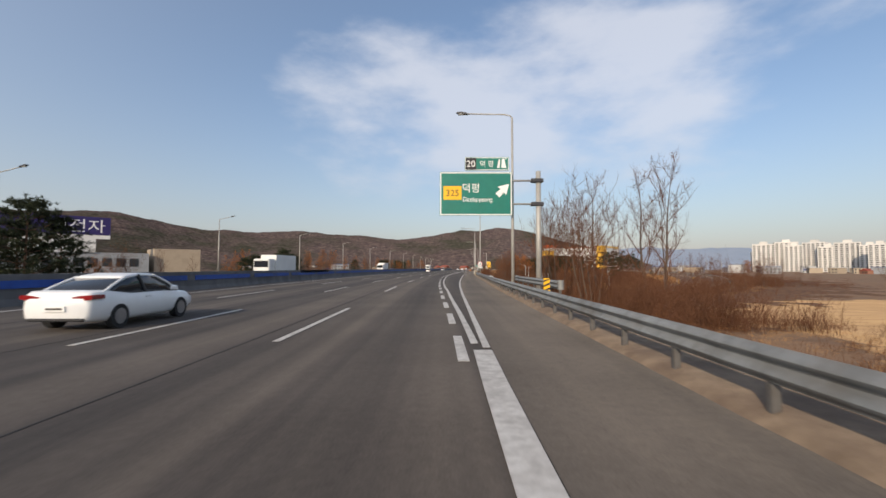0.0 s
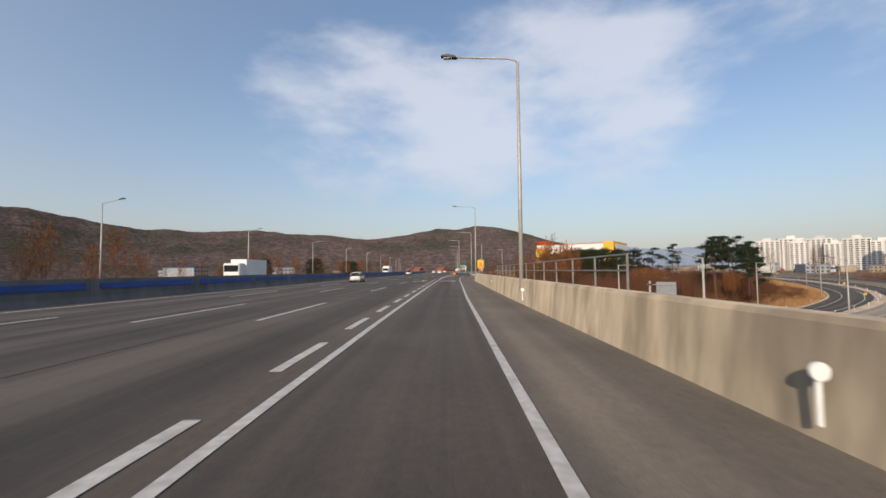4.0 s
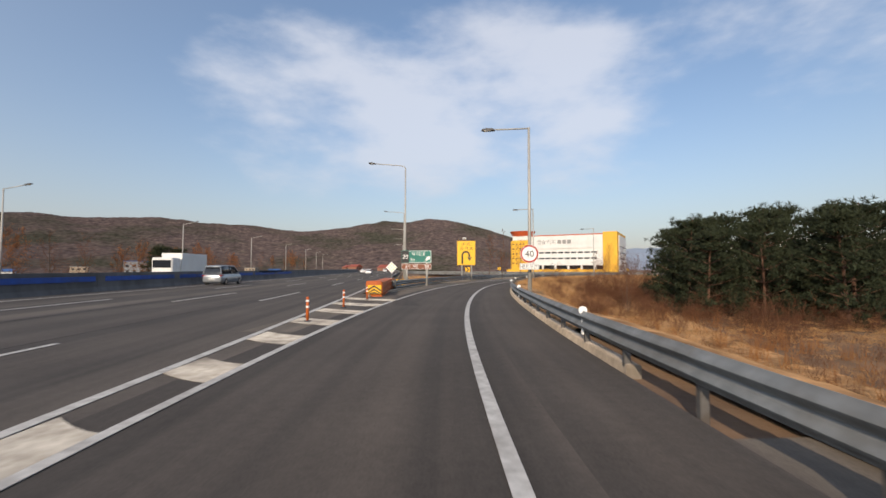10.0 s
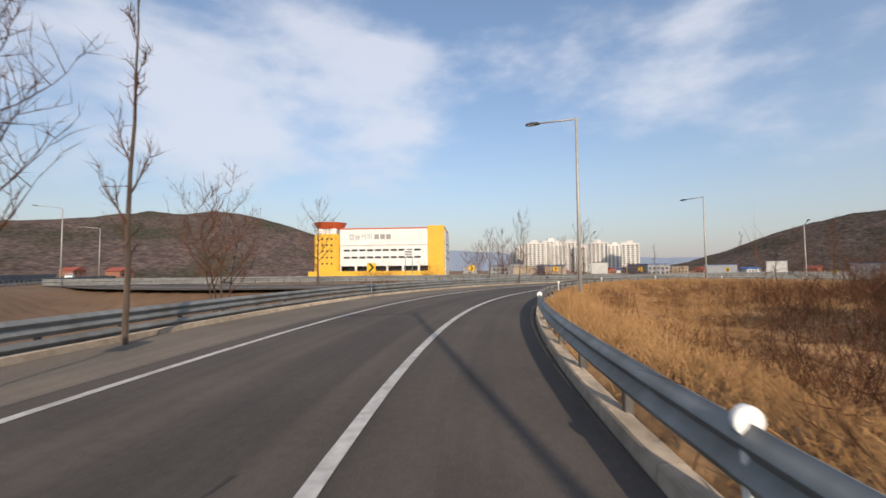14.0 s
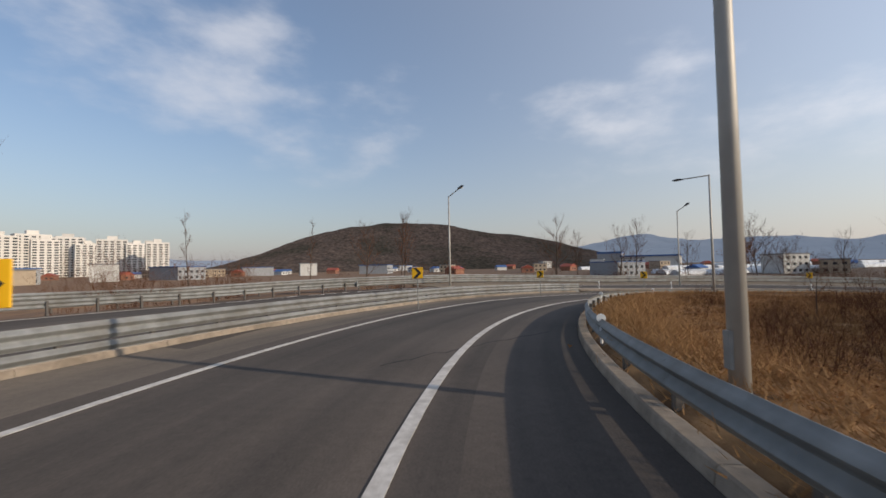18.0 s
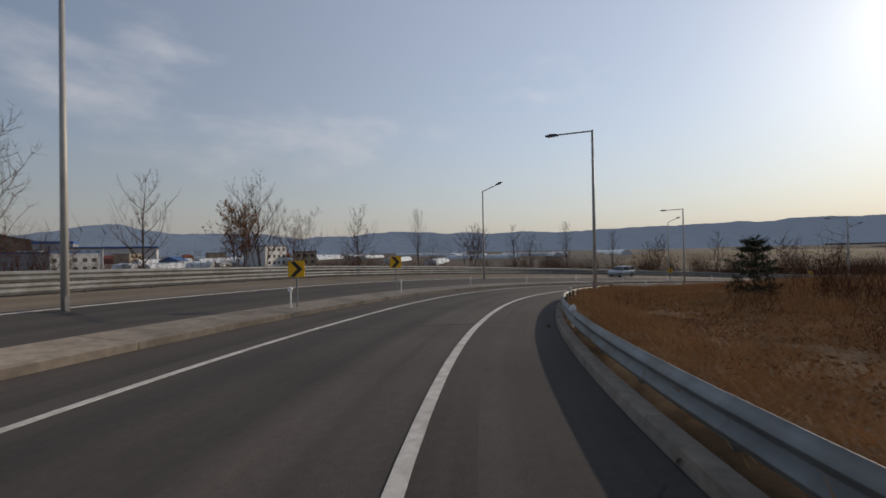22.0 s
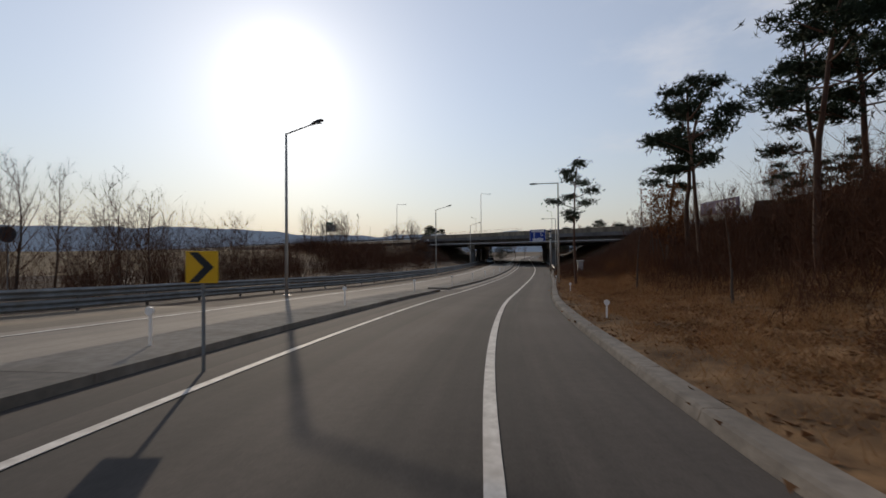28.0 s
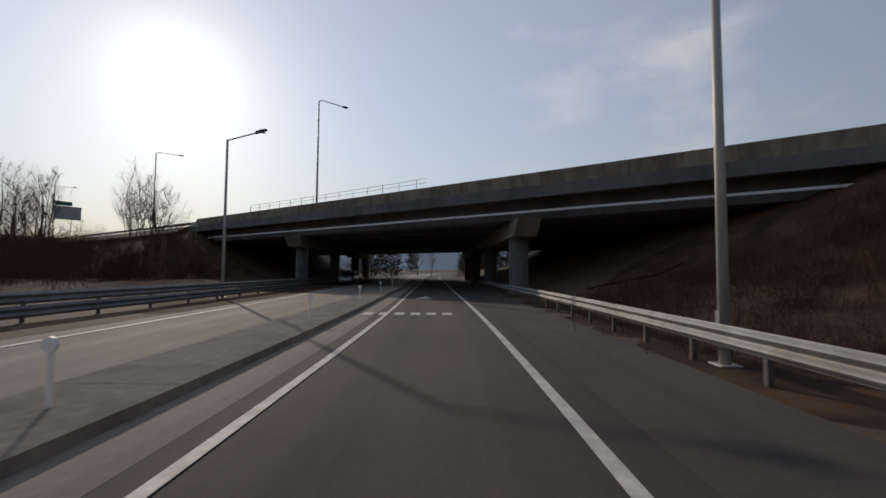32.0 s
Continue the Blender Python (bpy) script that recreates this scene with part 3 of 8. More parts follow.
for kind_no, gname, gmat, glabel in ((0, "ground", M["ground"], "brown winter ground with dry grass and bare soil"), (1, "ground_field", M["field"], "pale harvested field with straw stubble"), (2, "ground_bank", M["bank"], "dark leaf litter and painted grass shade on the overgrown bank")):
    rows = np.where(kinds == kind_no)[0]
    fs = np.array(gfaces)[rows]
    used, back = np.unique(fs, return_inverse=True)
    tagged(link_mesh(gname, gverts[used], [tuple(f) for f in back.reshape(-1, 4).tolist()], gmat, smooth_faces=True), glabel, "ground", kind="structure")


# matted dry grass in hummocks beside the ramp
M["mat"] = material("matted_dry_grass", (0.42, 0.25, 0.122), (0.16, 0.095, 0.052), scale=1.6, rough=0.97, bump=1.0, bump_scale=22.0, detail=12.0, stain=(0.06, 0.036, 0.023), stain_scale=0.45, stain_amount=0.75, spec=0.05)


def hummocks(k0, k1, near, far, label):
    """A finely uneven sheet along the inside of the ramp, from near to far metres outside the kerb."""
    mask = ramp.between(k0, k1)
    base, right, kl = ramp.p[mask], ramp.right[mask], kerb_lat[mask]
    n = len(base)
    fine = np.arange(0, n - 1, 0.3)
    idx = np.arange(n)
    px, py, rx, ry, kl = (np.interp(fine, idx, v) for v in (base[:, 0], base[:, 1], right[:, 0], right[:, 1], kl))
    off = np.linspace(near, far, int((far - near) / 0.3))
    X = px[:, None] + rx[:, None] * (kl[:, None] + off[None])
    Y = py[:, None] + ry[:, None] * (kl[:, None] + off[None])
    Z = ground_height(X, Y).reshape(X.shape)
    lift = np.interp(off, [near, 1.2, 2.5, far - 1.5, far], [0.2 if near > 0.5 else 0.13, 0.2, 0.1, 0.1, -0.25])
    rough = np.interp(off, [near, 1.5, 5, far], [0.35, 0.6, 1.0, 1.0])
    swell = np.interp(off, [0, 6, 9], [0, 0, 1])
    for r in range(X.shape[0]):
        for c in range(X.shape[1]):
            x, y = X[r, c], Y[r, c]
            lump = noise.noise((x * 0.9, y * 0.9, 5.0)) * 0.09 + noise.noise((x * 2.3, y * 2.3, 2.0)) * 0.06 + max(noise.noise((x * 0.35, y * 0.35, 9.0)), 0) * 0.1
            Z[r, c] += lift[c] + lump * rough[c] + swell[c] * (noise.noise((x * 0.09, y * 0.09, 0.3)) * 0.16 + noise.noise((x * 0.4, y * 0.4, 4.0)) * 0.06)
    m = X.shape[1]
    faces = [(r * m + c, (r + 1) * m + c, (r + 1) * m + c + 1, r * m + c + 1) for r in range(X.shape[0] - 1) for c in range(m - 1)]
    ob = link_mesh("matted_grass", np.stack([X.ravel(), Y.ravel(), Z.ravel()], 1), faces, M["mat"], smooth_faces=True)
    return tagged(ob, label, "grass", kind="stuff")


hummocks(9.6, 25.2, 0.7, 17.0, "matted dry orange-brown grass in low hummocks")
hummocks(24.98, 32.0, 0.46, 16.5, "trodden dry grass and litter on the verge")

# ---- roads ----
def tag_road(ob, label):
    return tagged(ob, label, "road", kind="structure")


m_run = main.run
m_left = main.off(-16.4, 0.0)
m_exit = np.maximum(exit_edge(main_y), 0.3)
m_exit = np.where(main_y < 220, m_exit, np.interp(main_y, [220, 236, 250], [5.0, 2.2, 1.3]))
m_right = main.off(m_exit + 0.1, 0.0)
tag_road(ribbon("road_expressway", m_left, m_right, M["asphalt"], m_run, 0.06, extra=6), "grey worn asphalt of the main carriageway")
sh = main_y < 212
sh_out = m_exit + np.interp(main_y, [-30, 4, 28, 52, 76, 91, 100], [2.5, 2.5, 2.77, 3.02, 2.77, 2.65, 2.95])
tag_road(ribbon("road_shoulder", main.off(m_exit + 0.1, 0.0)[sh], main.off(sh_out, 0.0)[sh], M["shoulder"], m_run[sh], 0.06, extra=2), "pale dusty asphalt hard shoulder beside the exit lane")
tag_road(ribbon("road_median_strip", main.off(-17.9, 0.0), main.off(-16.4, 0.0), M["shoulder"], m_run, 0.06), "dusty strip along the median wall")
tag_road(ribbon("road_far_carriageway", main.off(-38.0, 0.0), main.off(-18.6, 0.0), M["asphalt"], m_run, 0.06, extra=4), "grey asphalt of the opposite carriageway")
a = ramp.between(10.0, 40)
tag_road(ribbon("road_ramp", ramp.off(lline - 0.6, 0.004)[a], ramp.off(np.maximum(rline + 0.6, -0.2), 0.004)[a], M["ramp_asphalt"], ramp.run[a], 0.06, extra=4), "dark asphalt of the curved exit ramp")
tag_road(ribbon("road_ramp_shoulder", ramp.off(np.maximum(rline + 0.6, -0.2), 0.004)[a], ramp.off(kerb_lat, 0.004)[a], M["ramp_asphalt"], ramp.run[a] + 37, 0.06, extra=2), "dark asphalt shoulder inside the ramp's curve")
b = ramp.between(10.6, 21.4)
tag_road(ribbon("road_ramp_outer", ramp.off(ramp.lat(K_LRAIL, V_LRAIL) + 0.35, 0.0)[b], ramp.off(lline - 0.6, 0.0)[b], M["shoulder"], ramp.run[b], 0.05), "pale dusty strip between edge line and guard rail")
b = ramp.between(21.35, 40)
tag_road(ribbon("road_ramp_inner_strip", ramp.off(ramp.lat(K_MEDL, V_MEDL), 0.0)[b], ramp.off(lline - 0.6, 0.0)[b], M["ramp_asphalt"], ramp.run[b], 0.05), "dark asphalt strip along the median kerb")
o_l = np.interp(np.arange(len(opp.p)), [0, 90, 160, 205, 281, 318, len(opp.p)], [4, 8.5, 8.5, 3.6, 3.6, 4.5, 5.0])
o_r = np.interp(np.arange(len(opp.p)), [0, 90, 160, 205, 281, 318, len(opp.p)], [3.5, 4.2, 5.0, 2.7, 2.7, 2.9, 2.3])
o_cut = int(np.hypot(opp.p[:, 0] - 97.0, opp.p[:, 1] - 190.0).argmin())
tag_road(ribbon("road_other_ramp", opp.off(-o_r, 0.006)[:o_cut + 1], opp.off(o_l, 0.006)[:o_cut + 1], M["ramp_asphalt"], opp.run, 0.06, extra=3), "dark asphalt of the neighbouring ramp")
# lower stretch in paler concrete, glare of the low sun put into its colour
tag_road(ribbon("road_concrete_ramp", opp.off(-o_r, 0.006)[o_cut:], opp.off(o_l, 0.006)[o_cut:], M["slab_road"], opp.run, 0.06, extra=3), "pale worn concrete of the neighbouring ramp, sun glare put into its tone")
b = ramp.between(20.6, 29.0)
o_near = ramp.lat([20, 21, 22, 23, 24, 25, 26, 27, 28, 29], [-18.5, -14.4, -13.4, -13.35, -13.35, -13.25, -12.95, -12.65, -12.4, -11.0])
tag_road(ribbon("road_other_shoulder", ramp.off(ramp.lat(K_FRAIL, V_FRAIL) - 0.3, 0.0)[b], ramp.off(o_near, 0.0)[b], M["dust"], ramp.run[b], 0.05, extra=1), "pale dusty strip before the far guard rail")


# ---- road markings ----
def stripe(name, way, lat, mask, width=0.16, dz=0.012, parent=None):
    idx = np.where(mask)[0]
    lat = np.broadcast_to(lat, len(way.p))
    return ribbon(name, way.off(lat - width / 2, dz)[idx], way.off(lat + width / 2, dz)[idx], M["paint"], way.run[idx], 0.006, parent)


def fine_way(way, step=0.25):
    """The same line in finer steps."""
    q = Way(RAMP[:3])
    n = np.arange(0, len(way.p) - 1, step)
    i = np.arange(len(way.p))
    q.p = np.stack([np.interp(n, i, way.p[:, c]) for c in range(3)], 1)
    q.banked = way.banked
    q.k, q.run = np.interp(n, i, way.k), np.interp(n, i, way.run)
    q.ahead = np.stack([np.interp(n, i, way.ahead[:, c]) for c in range(2)], 1)
    q.right = np.stack([np.interp(n, i, way.right[:, c]) for c in range(2)], 1)
    return q


main_f, ramp_f, opp_f = fine_way(main), fine_way(ramp), fine_way(opp)
fy = main_f.p[:, 1]
edge_f = exit_edge(fy)


def marking(name, label):
    return thing(name, pose(0, 0, 0), label, "road marking", kind="structure")


mk = marking("trim_lane_lines", "worn white dashed lane lines on the expressway")
for lat in (-3.9, -7.9, -12.0):
    start = {-3.9: 9.2, -7.9: 8.8, -12.0: 3.0}[lat]
    for y0 in np.arange(start - 60, 420, 20.0):
        stripe("lane_dash", main_f, lat, (fy >= y0) & (fy <= y0 + 8.0), 0.15, parent=mk)
stripe("edge_line", main_f, -16.1, fy < 640, 0.18, parent=mk)
mk = marking("trim_exit_lines", "white dashes and solid lines of the exit lane")
for y0 in np.arange(7.2, 171, 4.98):
    lat = np.interp(y0, [-40, 5, 30, 60, 196], [0.12, 0.08, -0.1, -0.42, -0.3])
    stripe("exit_dash", main_f, lat, (fy >= y0) & (fy <= y0 + 3.0), 0.2, parent=mk)
stripe("exit_line", main_f, np.interp(fy, [0, 28, 40, 52, 76, 143, 162, 178], [0.38, 0.4, 0.25, 0.12, 0.2, 0.21, 0.43, 0.42]), (fy >= 9) & (fy <= 178.6), 0.16, parent=mk)
stripe("gore_line", main_f, np.interp(fy, [180, 186, 195, 236], [0.15, -0.15, -0.45, 0.0]), (fy >= 180) & (fy <= 236), 0.17, parent=mk)
stripe("outer_line", main_f, edge_f, (fy >= 8.6) & (fy <= 194), 0.15, 0.016, parent=mk)
stripe("merged_line", main_f, edge_f - 0.1, (fy >= -250) & (fy < 8.6), 0.36, 0.014, parent=mk)
stripe("main_edge_line", main_f, np.interp(fy, [236, 250], [0, 0.1]), (fy > 236) & (fy < 640), 0.18, parent=mk)
mk = marking("trim_ramp_lines", "long white edge lines of the ramp")
rl_f, ll_f = ramp_f.lat(K_RLINE, V_RLINE), ramp_f.lat(K_LLINE, V_LLINE)
stripe("inner_line", ramp_f, rl_f, (ramp_f.p[:, 1] > 193.8) & (ramp_f.k > 9.0) & (ramp_f.k < 38) | (ramp_f.k > 20) & (ramp_f.k < 38), 0.16, 0.018, parent=mk)
stripe("outer_line", ramp_f, ll_f, (ramp_f.k > 8.28) & (ramp_f.k < 38), 0.15, 0.018, parent=mk)
mk = marking("trim_other_ramp_lines", "white edge lines of the neighbouring ramp")
for lat in (np.interp(np.arange(len(opp_f.p)), np.array([0, 90, 160, 205, 281, 400]) * 4, [-3.2, -3.4, -4.2, -2.25, -2.25, -1.8]), np.interp(np.arange(len(opp_f.p)), np.array([0, 90, 160, 205, 281, 400]) * 4, [3.2, 4.3, 4.3, 2.25, 2.3, 2.2])):
    stripe("edge_line", opp_f, lat, np.arange(len(opp_f.p)) < len(opp_f.p) - 4, 0.16, 0.02, parent=mk)

# hatched gore between the main line and the ramp's edge line
mk = marking("trim_gore_hatching", "worn white painted blocks in the gore")
for y0 in np.arange(183.5, 231.0, 3.0):
    def gore_at(y):
        j = int(np.abs(ramp_f.p[:400, 1] - y).argmin())
        return float(np.interp(y, fy, main_f.p[:, 0])) + np.interp(y, [180, 186, 195, 236], [0.0, -0.2, -0.45, 0.0]) + 0.12, float(ramp_f.p[j, 0] + ramp_f.right[j, 0] * ll_f[j]) - 0.1
    a0, b0 = gore_at(y0)
    if b0 - a0 < 0.12:
        continue
    lean = min(0.7 * (b0 - a0), 1.8)
    long = 1.15
    rows = np.linspace(0, 1, 5)
    lft = np.array([(a0 + (b0 - a0) * f, y0 + lean * (1 - f) ** 1.4, 0.014) for f in rows])
    rgt = lft + (0.0, long, 0.0)
    for row in rgt:
        row[0] += 0.12
    ribbon("hatch_block", rgt, lft, M["worn_paint"], np.arange(5) * 0.5, 0.006, mk)

# lane words and arrows, lying on the road
def flat_shape(name, outline, mat, parent, z=0.012):
    bm = bmesh.new()
    top = [bm.verts.new((x, y, z)) for x, y in outline]
    low_ring = [bm.verts.new((x, y, z - 0.006)) for x, y in outline]
    bm.faces.new(top)
    for j in range(len(top)):
        bm.faces.new((top[j], low_ring[j], low_ring[(j + 1) % len(top)], top[(j + 1) % len(top)]))
    bmesh.ops.recalc_face_normals(bm, faces=bm.faces)
    return part(name, bm, mat, parent)


mk = marking("trim_lane_arrows", "white arrows painted on the lanes")
flat_shape("turn_arrow", [(-3.85, 161.4), (-3.6, 161.4), (-3.58, 164.2), (-3.45, 164.75), (-3.25, 164.9), (-3.25, 164.1), (-2.7, 165.15), (-3.25, 166.2), (-3.25, 165.4), (-3.6, 165.25), (-3.82, 164.4)], M["paint"], mk)
flat_shape("straight_arrow", [(-7.75, 160.9), (-7.5, 160.9), (-7.5, 164.2), (-7.1, 164.2), (-7.62, 166.6), (-8.15, 164.2), (-7.75, 164.2)], M["paint"], mk)
# expansion joints of the bridge, and worn patches
mk = marking("trim_expansion_joints", "dark steel expansion joints across the road")
for y0 in (150.9, 91.6):
    jl = np.array([(x, y0 + 0.5 * (x + 2.3), 0.007) for x in np.linspace(-22.0, 0.2, 12)])
    ribbon("joint", jl + (0, 0.12, 0), jl, M["dark_patch"], np.arange(12) * 2.0, 0.006, mk)
# warning blocks before the underpass
mk = marking("trim_underpass_marks", "white blocks and a triangle painted before the underpass")
i = int(np.abs(ramp_f.k - 33.0).argmin())
for j in range(6):
    la = -3.0 + 0.6 * j
    c = ramp_f.p[i] + np.array((*ramp_f.right[i], 0)) * la
    ah, rt = np.array((*ramp_f.ahead[i], 0)), np.array((*ramp_f.right[i], 0))
    flat_shape("mark_block", [tuple((c + ah * p + rt * q)[:2]) for p, q in ((0, 0), (0, 0.36), (0.9, 0.36), (0.9, 0))], M["paint"], mk, float(c[2]) + 0.014)
i = int(np.abs(ramp_f.k - 33.5).argmin())
c = ramp_f.p[i] + np.array((*ramp_f.right[i], 0)) * -0.9
flat_shape("mark_triangle", [tuple((c + ah * p + rt * q)[:2]) for p, q in ((0, -0.5), (0, 0.5), (3.0, 0.0))], M["paint"], mk, float(c[2]) + 0.014)

# cracks and seams in the asphalt
mk = marking("trim_cracks", "dark meandering cracks in the ramp's asphalt")
rc = random.Random(77)
for k0, lat0, lat1, run_k in ((11.4, -3.6, -2.4, 0.5), (12.8, -3.4, 0.4, 0.25), (13.7, -4.2, -1.8, 0.5), (17.6, -4.4, -0.8, 0.35), (18.6, -1.8, 1.2, 0.4), (19.7, -4.6, -0.9, 0.45), (20.6, -3.6, 0.8, 0.3), (21.3, -4.4, -1.2, 0.5), (21.9, -2.2, 1.4, 0.35), (22.8, -4.6, 0.4, 0.2), (23.5, -3.8, -1.0, 0.5), (26.3, -4.4, -0.6, 0.3), (30.2, -2.0, 3.0, 0.25), (31.4, -1.8, 2.2, 0.3)):
    pts, drift = [], 0.0
    for j in range(26):
        f = j / 25
        i = int(np.abs(ramp_f.k - (k0 + run_k * f)).argmin())
        drift = drift * 0.8 + rc.uniform(-0.09, 0.09)
        pts.append(ramp_f.p[i] + np.array((*ramp_f.right[i], 0)) * (lat0 + (lat1 - lat0) * f + drift) + (0, 0, 0.007))
    pts = np.array(pts)
    d = np.gradient(pts[:, :2], axis=0)
    side = np.column_stack([d[:, 1], -d[:, 0], np.zeros(26)]) / (np.linalg.norm(d, axis=1)[:, None] + 1e-6)
    wide = np.array([rc.uniform(0.012, 0.035) for _ in range(26)])[:, None]
    ribbon("crack", pts - side * wide, pts + side * wide, M["dark_patch"], np.arange(26) * 0.2, 0.003, mk)
mk = marking("trim_lane_seams", "dark paving seams between the lanes")
for lat in (-4.5, -8.6, -12.7):
    sel = (fy > -60) & (fy < (170 if lat > 0 else 420))
    sway = np.array([noise.noise((v * 0.05, lat, 2.0)) * 0.1 for v in fy])
    idx = np.where(sel)[0][::4]
    ribbon("seam", main_f.off(lat - 0.018 + sway, 0.005)[idx], main_f.off(lat + 0.018 + sway, 0.005)[idx], M["dark_patch"], main_f.run[idx], 0.003, mk)

# ---- guard rails, walls, kerbs ----
BEAM = [(-0.04 * (1 - math.cos(4 * math.pi * f)), 0.385 * (1 - f)) for f in np.linspace(0, 1, 17)] + [(0.008 - 0.04 * (1 - math.cos(4 * math.pi * f)), 0.385 * f) for f in np.linspace(0, 1, 17)]


def polyline(points, step=1.0):
    """Places in even steps along a line, and their right-hand sides."""
    p = np.asarray(points, float)
    run = np.r_[0, np.cumsum(np.linalg.norm(np.diff(p[:, :2], axis=0), axis=1))]
    s = np.arange(0, run[-1] + 1e-6, step)
    q = np.stack([np.interp(s, run, p[:, c]) for c in range(3)], 1)
    d = np.gradient(q[:, :2], axis=0)
    d /= np.linalg.norm(d, axis=1)[:, None]
    return q, np.stack([d[:, 1], -d[:, 0]], 1)


POST = None


def guard_rail(points, label, road_left=True, top=0.74, double=False, post_gap=2, name="guard_rail", nose=True):
    """A W-beam rail on steel posts along a line of ground places; the road lies to its left or right."""
    global POST
    q, r = polyline(points)
    s = 1 if road_left else -1
    rail = thing(name, pose(0, 0, 0), label, "guard rail", "guard rails beside the roads")
    prof = [(a * s, b + top - 0.385) for a, b in BEAM]
    if s < 0:
        prof = prof[::-1]
    n = len(q)
    for a in range(0, n - 1, 4):
        b = min(a + 5, n)
        lift = 0.003 * ((a // 4) % 2)
        sweep("beam", q[a:b] + (0, 0, lift), r[a:b], prof, M["steel"], rail, smooth_faces=True)
        if double:
            sweep("beam", q[a:b] + (0, 0, lift - 0.43), r[a:b], prof, M["steel"], rail, smooth_faces=True)
    if POST is None:
        bm = bmesh.new()
        box(bm, -0.05, 0.05, -0.05, 0.05, -0.35, 0.64, 0.012)
        POST = part("post", bm, M["post_steel"], rail)
        POST.matrix_basis = pose(q[0, 0], q[0, 1], q[0, 2])
        first = 1
    else:
        first = 0
    for a in range(first, n, post_gap):
        yaw = math.degrees(math.atan2(-r[a, 0], r[a, 1])) + 90
        x, y = q[a, :2] + r[a] * 0.075 * s
        share(POST, "post", pose(x, y, q[a, 2] + top - 0.74, 0, 0, yaw), rail)
    if nose:
        for e, i in ((-1, 0), (1, n - 1)):
            d = np.array((-r[i, 1], r[i, 0])) * e
            bm = bmesh.new()
            c = q[i]
            ring = [(c[0] + d[0] * 0.16 * math.sin(t) - r[i, 0] * s * 0.04 + r[i, 0] * s * 0.14 * (1 - math.cos(t)) / 1.0, c[1] + d[1] * 0.16 * math.sin(t) - r[i, 1] * s * 0.04 + r[i, 1] * s * 0.14 * (1 - math.cos(t))) for t in np.linspace(0, math.pi, 7)]
            lo = [bm.verts.new((x, y, c[2] + top - 0.4)) for x, y in ring]
            hi = [bm.verts.new((x, y, c[2] + top + 0.02)) for x, y in ring]
            for j in range(6):
                bm.faces.new((lo[j], lo[j + 1], hi[j + 1], hi[j]))
            part("end_nose", bm, M["steel"], rail)
    return rail


def main_line(y0, y1, lat, step=1.0):
    ys = np.arange(y0, y1 + 1e-6, step)
    return np.stack([main_at(ys) + (lat(ys) if callable(lat) else lat), ys, np.zeros(len(ys))], 1)


def ramp_line(k0, k1, ks, vs, extra=0.0, dz=0.0):
    m = ramp.between(k0, k1)
    return ramp.off(ramp.lat(ks, vs) + extra, dz)[m]


RAIL_LAT = [2.6, 2.6, 2.87, 3.12, 2.87, 2.75]
guard_rail(main_line(-70, 91, lambda y: exit_edge(y) + np.interp(y, [-30, 4, 28, 52, 76, 91], RAIL_LAT)), "grey galvanised W-beam guard rail above the field", top=0.8)
guard_rail(main_line(19.6, 33, lambda y: exit_edge(y) + 4.1) + (0, 0, 0.25), "short raised steel guard rail before the sign post", top=0.8)
inner = np.concatenate([main_line(159.6, 189, lambda y: exit_edge(y) + 2.4), ramp_line(9.15, 24.9, K_KERB, V_KERB, 0.0) + (0, 0, 0)])
inner_q, inner_r = polyline(inner)
ii, _ = ramp.near(inner_q[:, 0], inner_q[:, 1])
push = np.interp(ramp.k[ii], [10.5, 12, 15.5, 17.5, 19, 21.7, 23.2, 24.3], [0.0, 0.12, 0.17, 0.18, 0.3, 0.4, 0.31, 0.26])
inner_q[:, :2] += inner_r * push[:, None]
inner_q[:, 2] -= np.interp(ramp.k[ii], [16.5, 20.5, 23.5, 24.5], [0.0, 0.14, 0.15, 0.19])
guard_rail(inner_q, "long weathered steel guard rail inside the ramp's curve", top=0.75)
guard_rail(ramp_line(11.9, 21.4, K_LRAIL, V_LRAIL), "pale steel guard rail on the outer side of the ramp", road_left=False, double=True)
guard_rail(main_line(247, 470, 1.4), "steel guard rail along the edge of the expressway", road_left=True)
opp_in = opp.off(-o_r - 0.5, 0.0)
i0, i1 = int(np.abs(opp.p[:, 1] - 360).argmin()), int(np.hypot(opp_in[:, 0] - ramp.p[np.abs(ramp.k - 20.3).argmin(), 0], opp_in[:, 1] - ramp.p[np.abs(ramp.k - 20.3).argmin(), 1] - 6).argmin())
guard_rail(opp_in[i0:i1], "steel guard rail between the two ramps", road_left=True)
far_line = np.concatenate([opp.off(o_l + 1.8, 0.0)[12:int(np.abs(opp.p[:90, 0] - 38).argmin())], ramp_line(17.6, 35.2, K_FRAIL, V_FRAIL)])
guard_rail(far_line, "long steel guard rail on the far side of the other ramp", road_left=False, double=True, post_gap=3, top=0.9)
guard_rail(ramp_line(32.0, 34.6, [31, 32, 34, 38], [4.6, 4.7, 5.1, 5.1]), "white-grey steel guard rail before the bridge")


def wall_block(points, profile, mat, parent, piece, seam=0.02):
    """A cast wall in blocks with open joints."""
    q, r = polyline(points, 0.5)
    n = int(piece / 0.5)
    for a in range(0, len(q) - 1, n):
        b = min(a + n + 1, len(q))
        seg = q[a:b].copy()
        if b - a < 2:
            continue
        d = (seg[-1] - seg[0]) / np.linalg.norm(seg[-1] - seg[0])
        seg[0] += d * seam
        seg[-1] -= d * seam
        sweep("block", seg, r[a:b], profile, mat, parent)


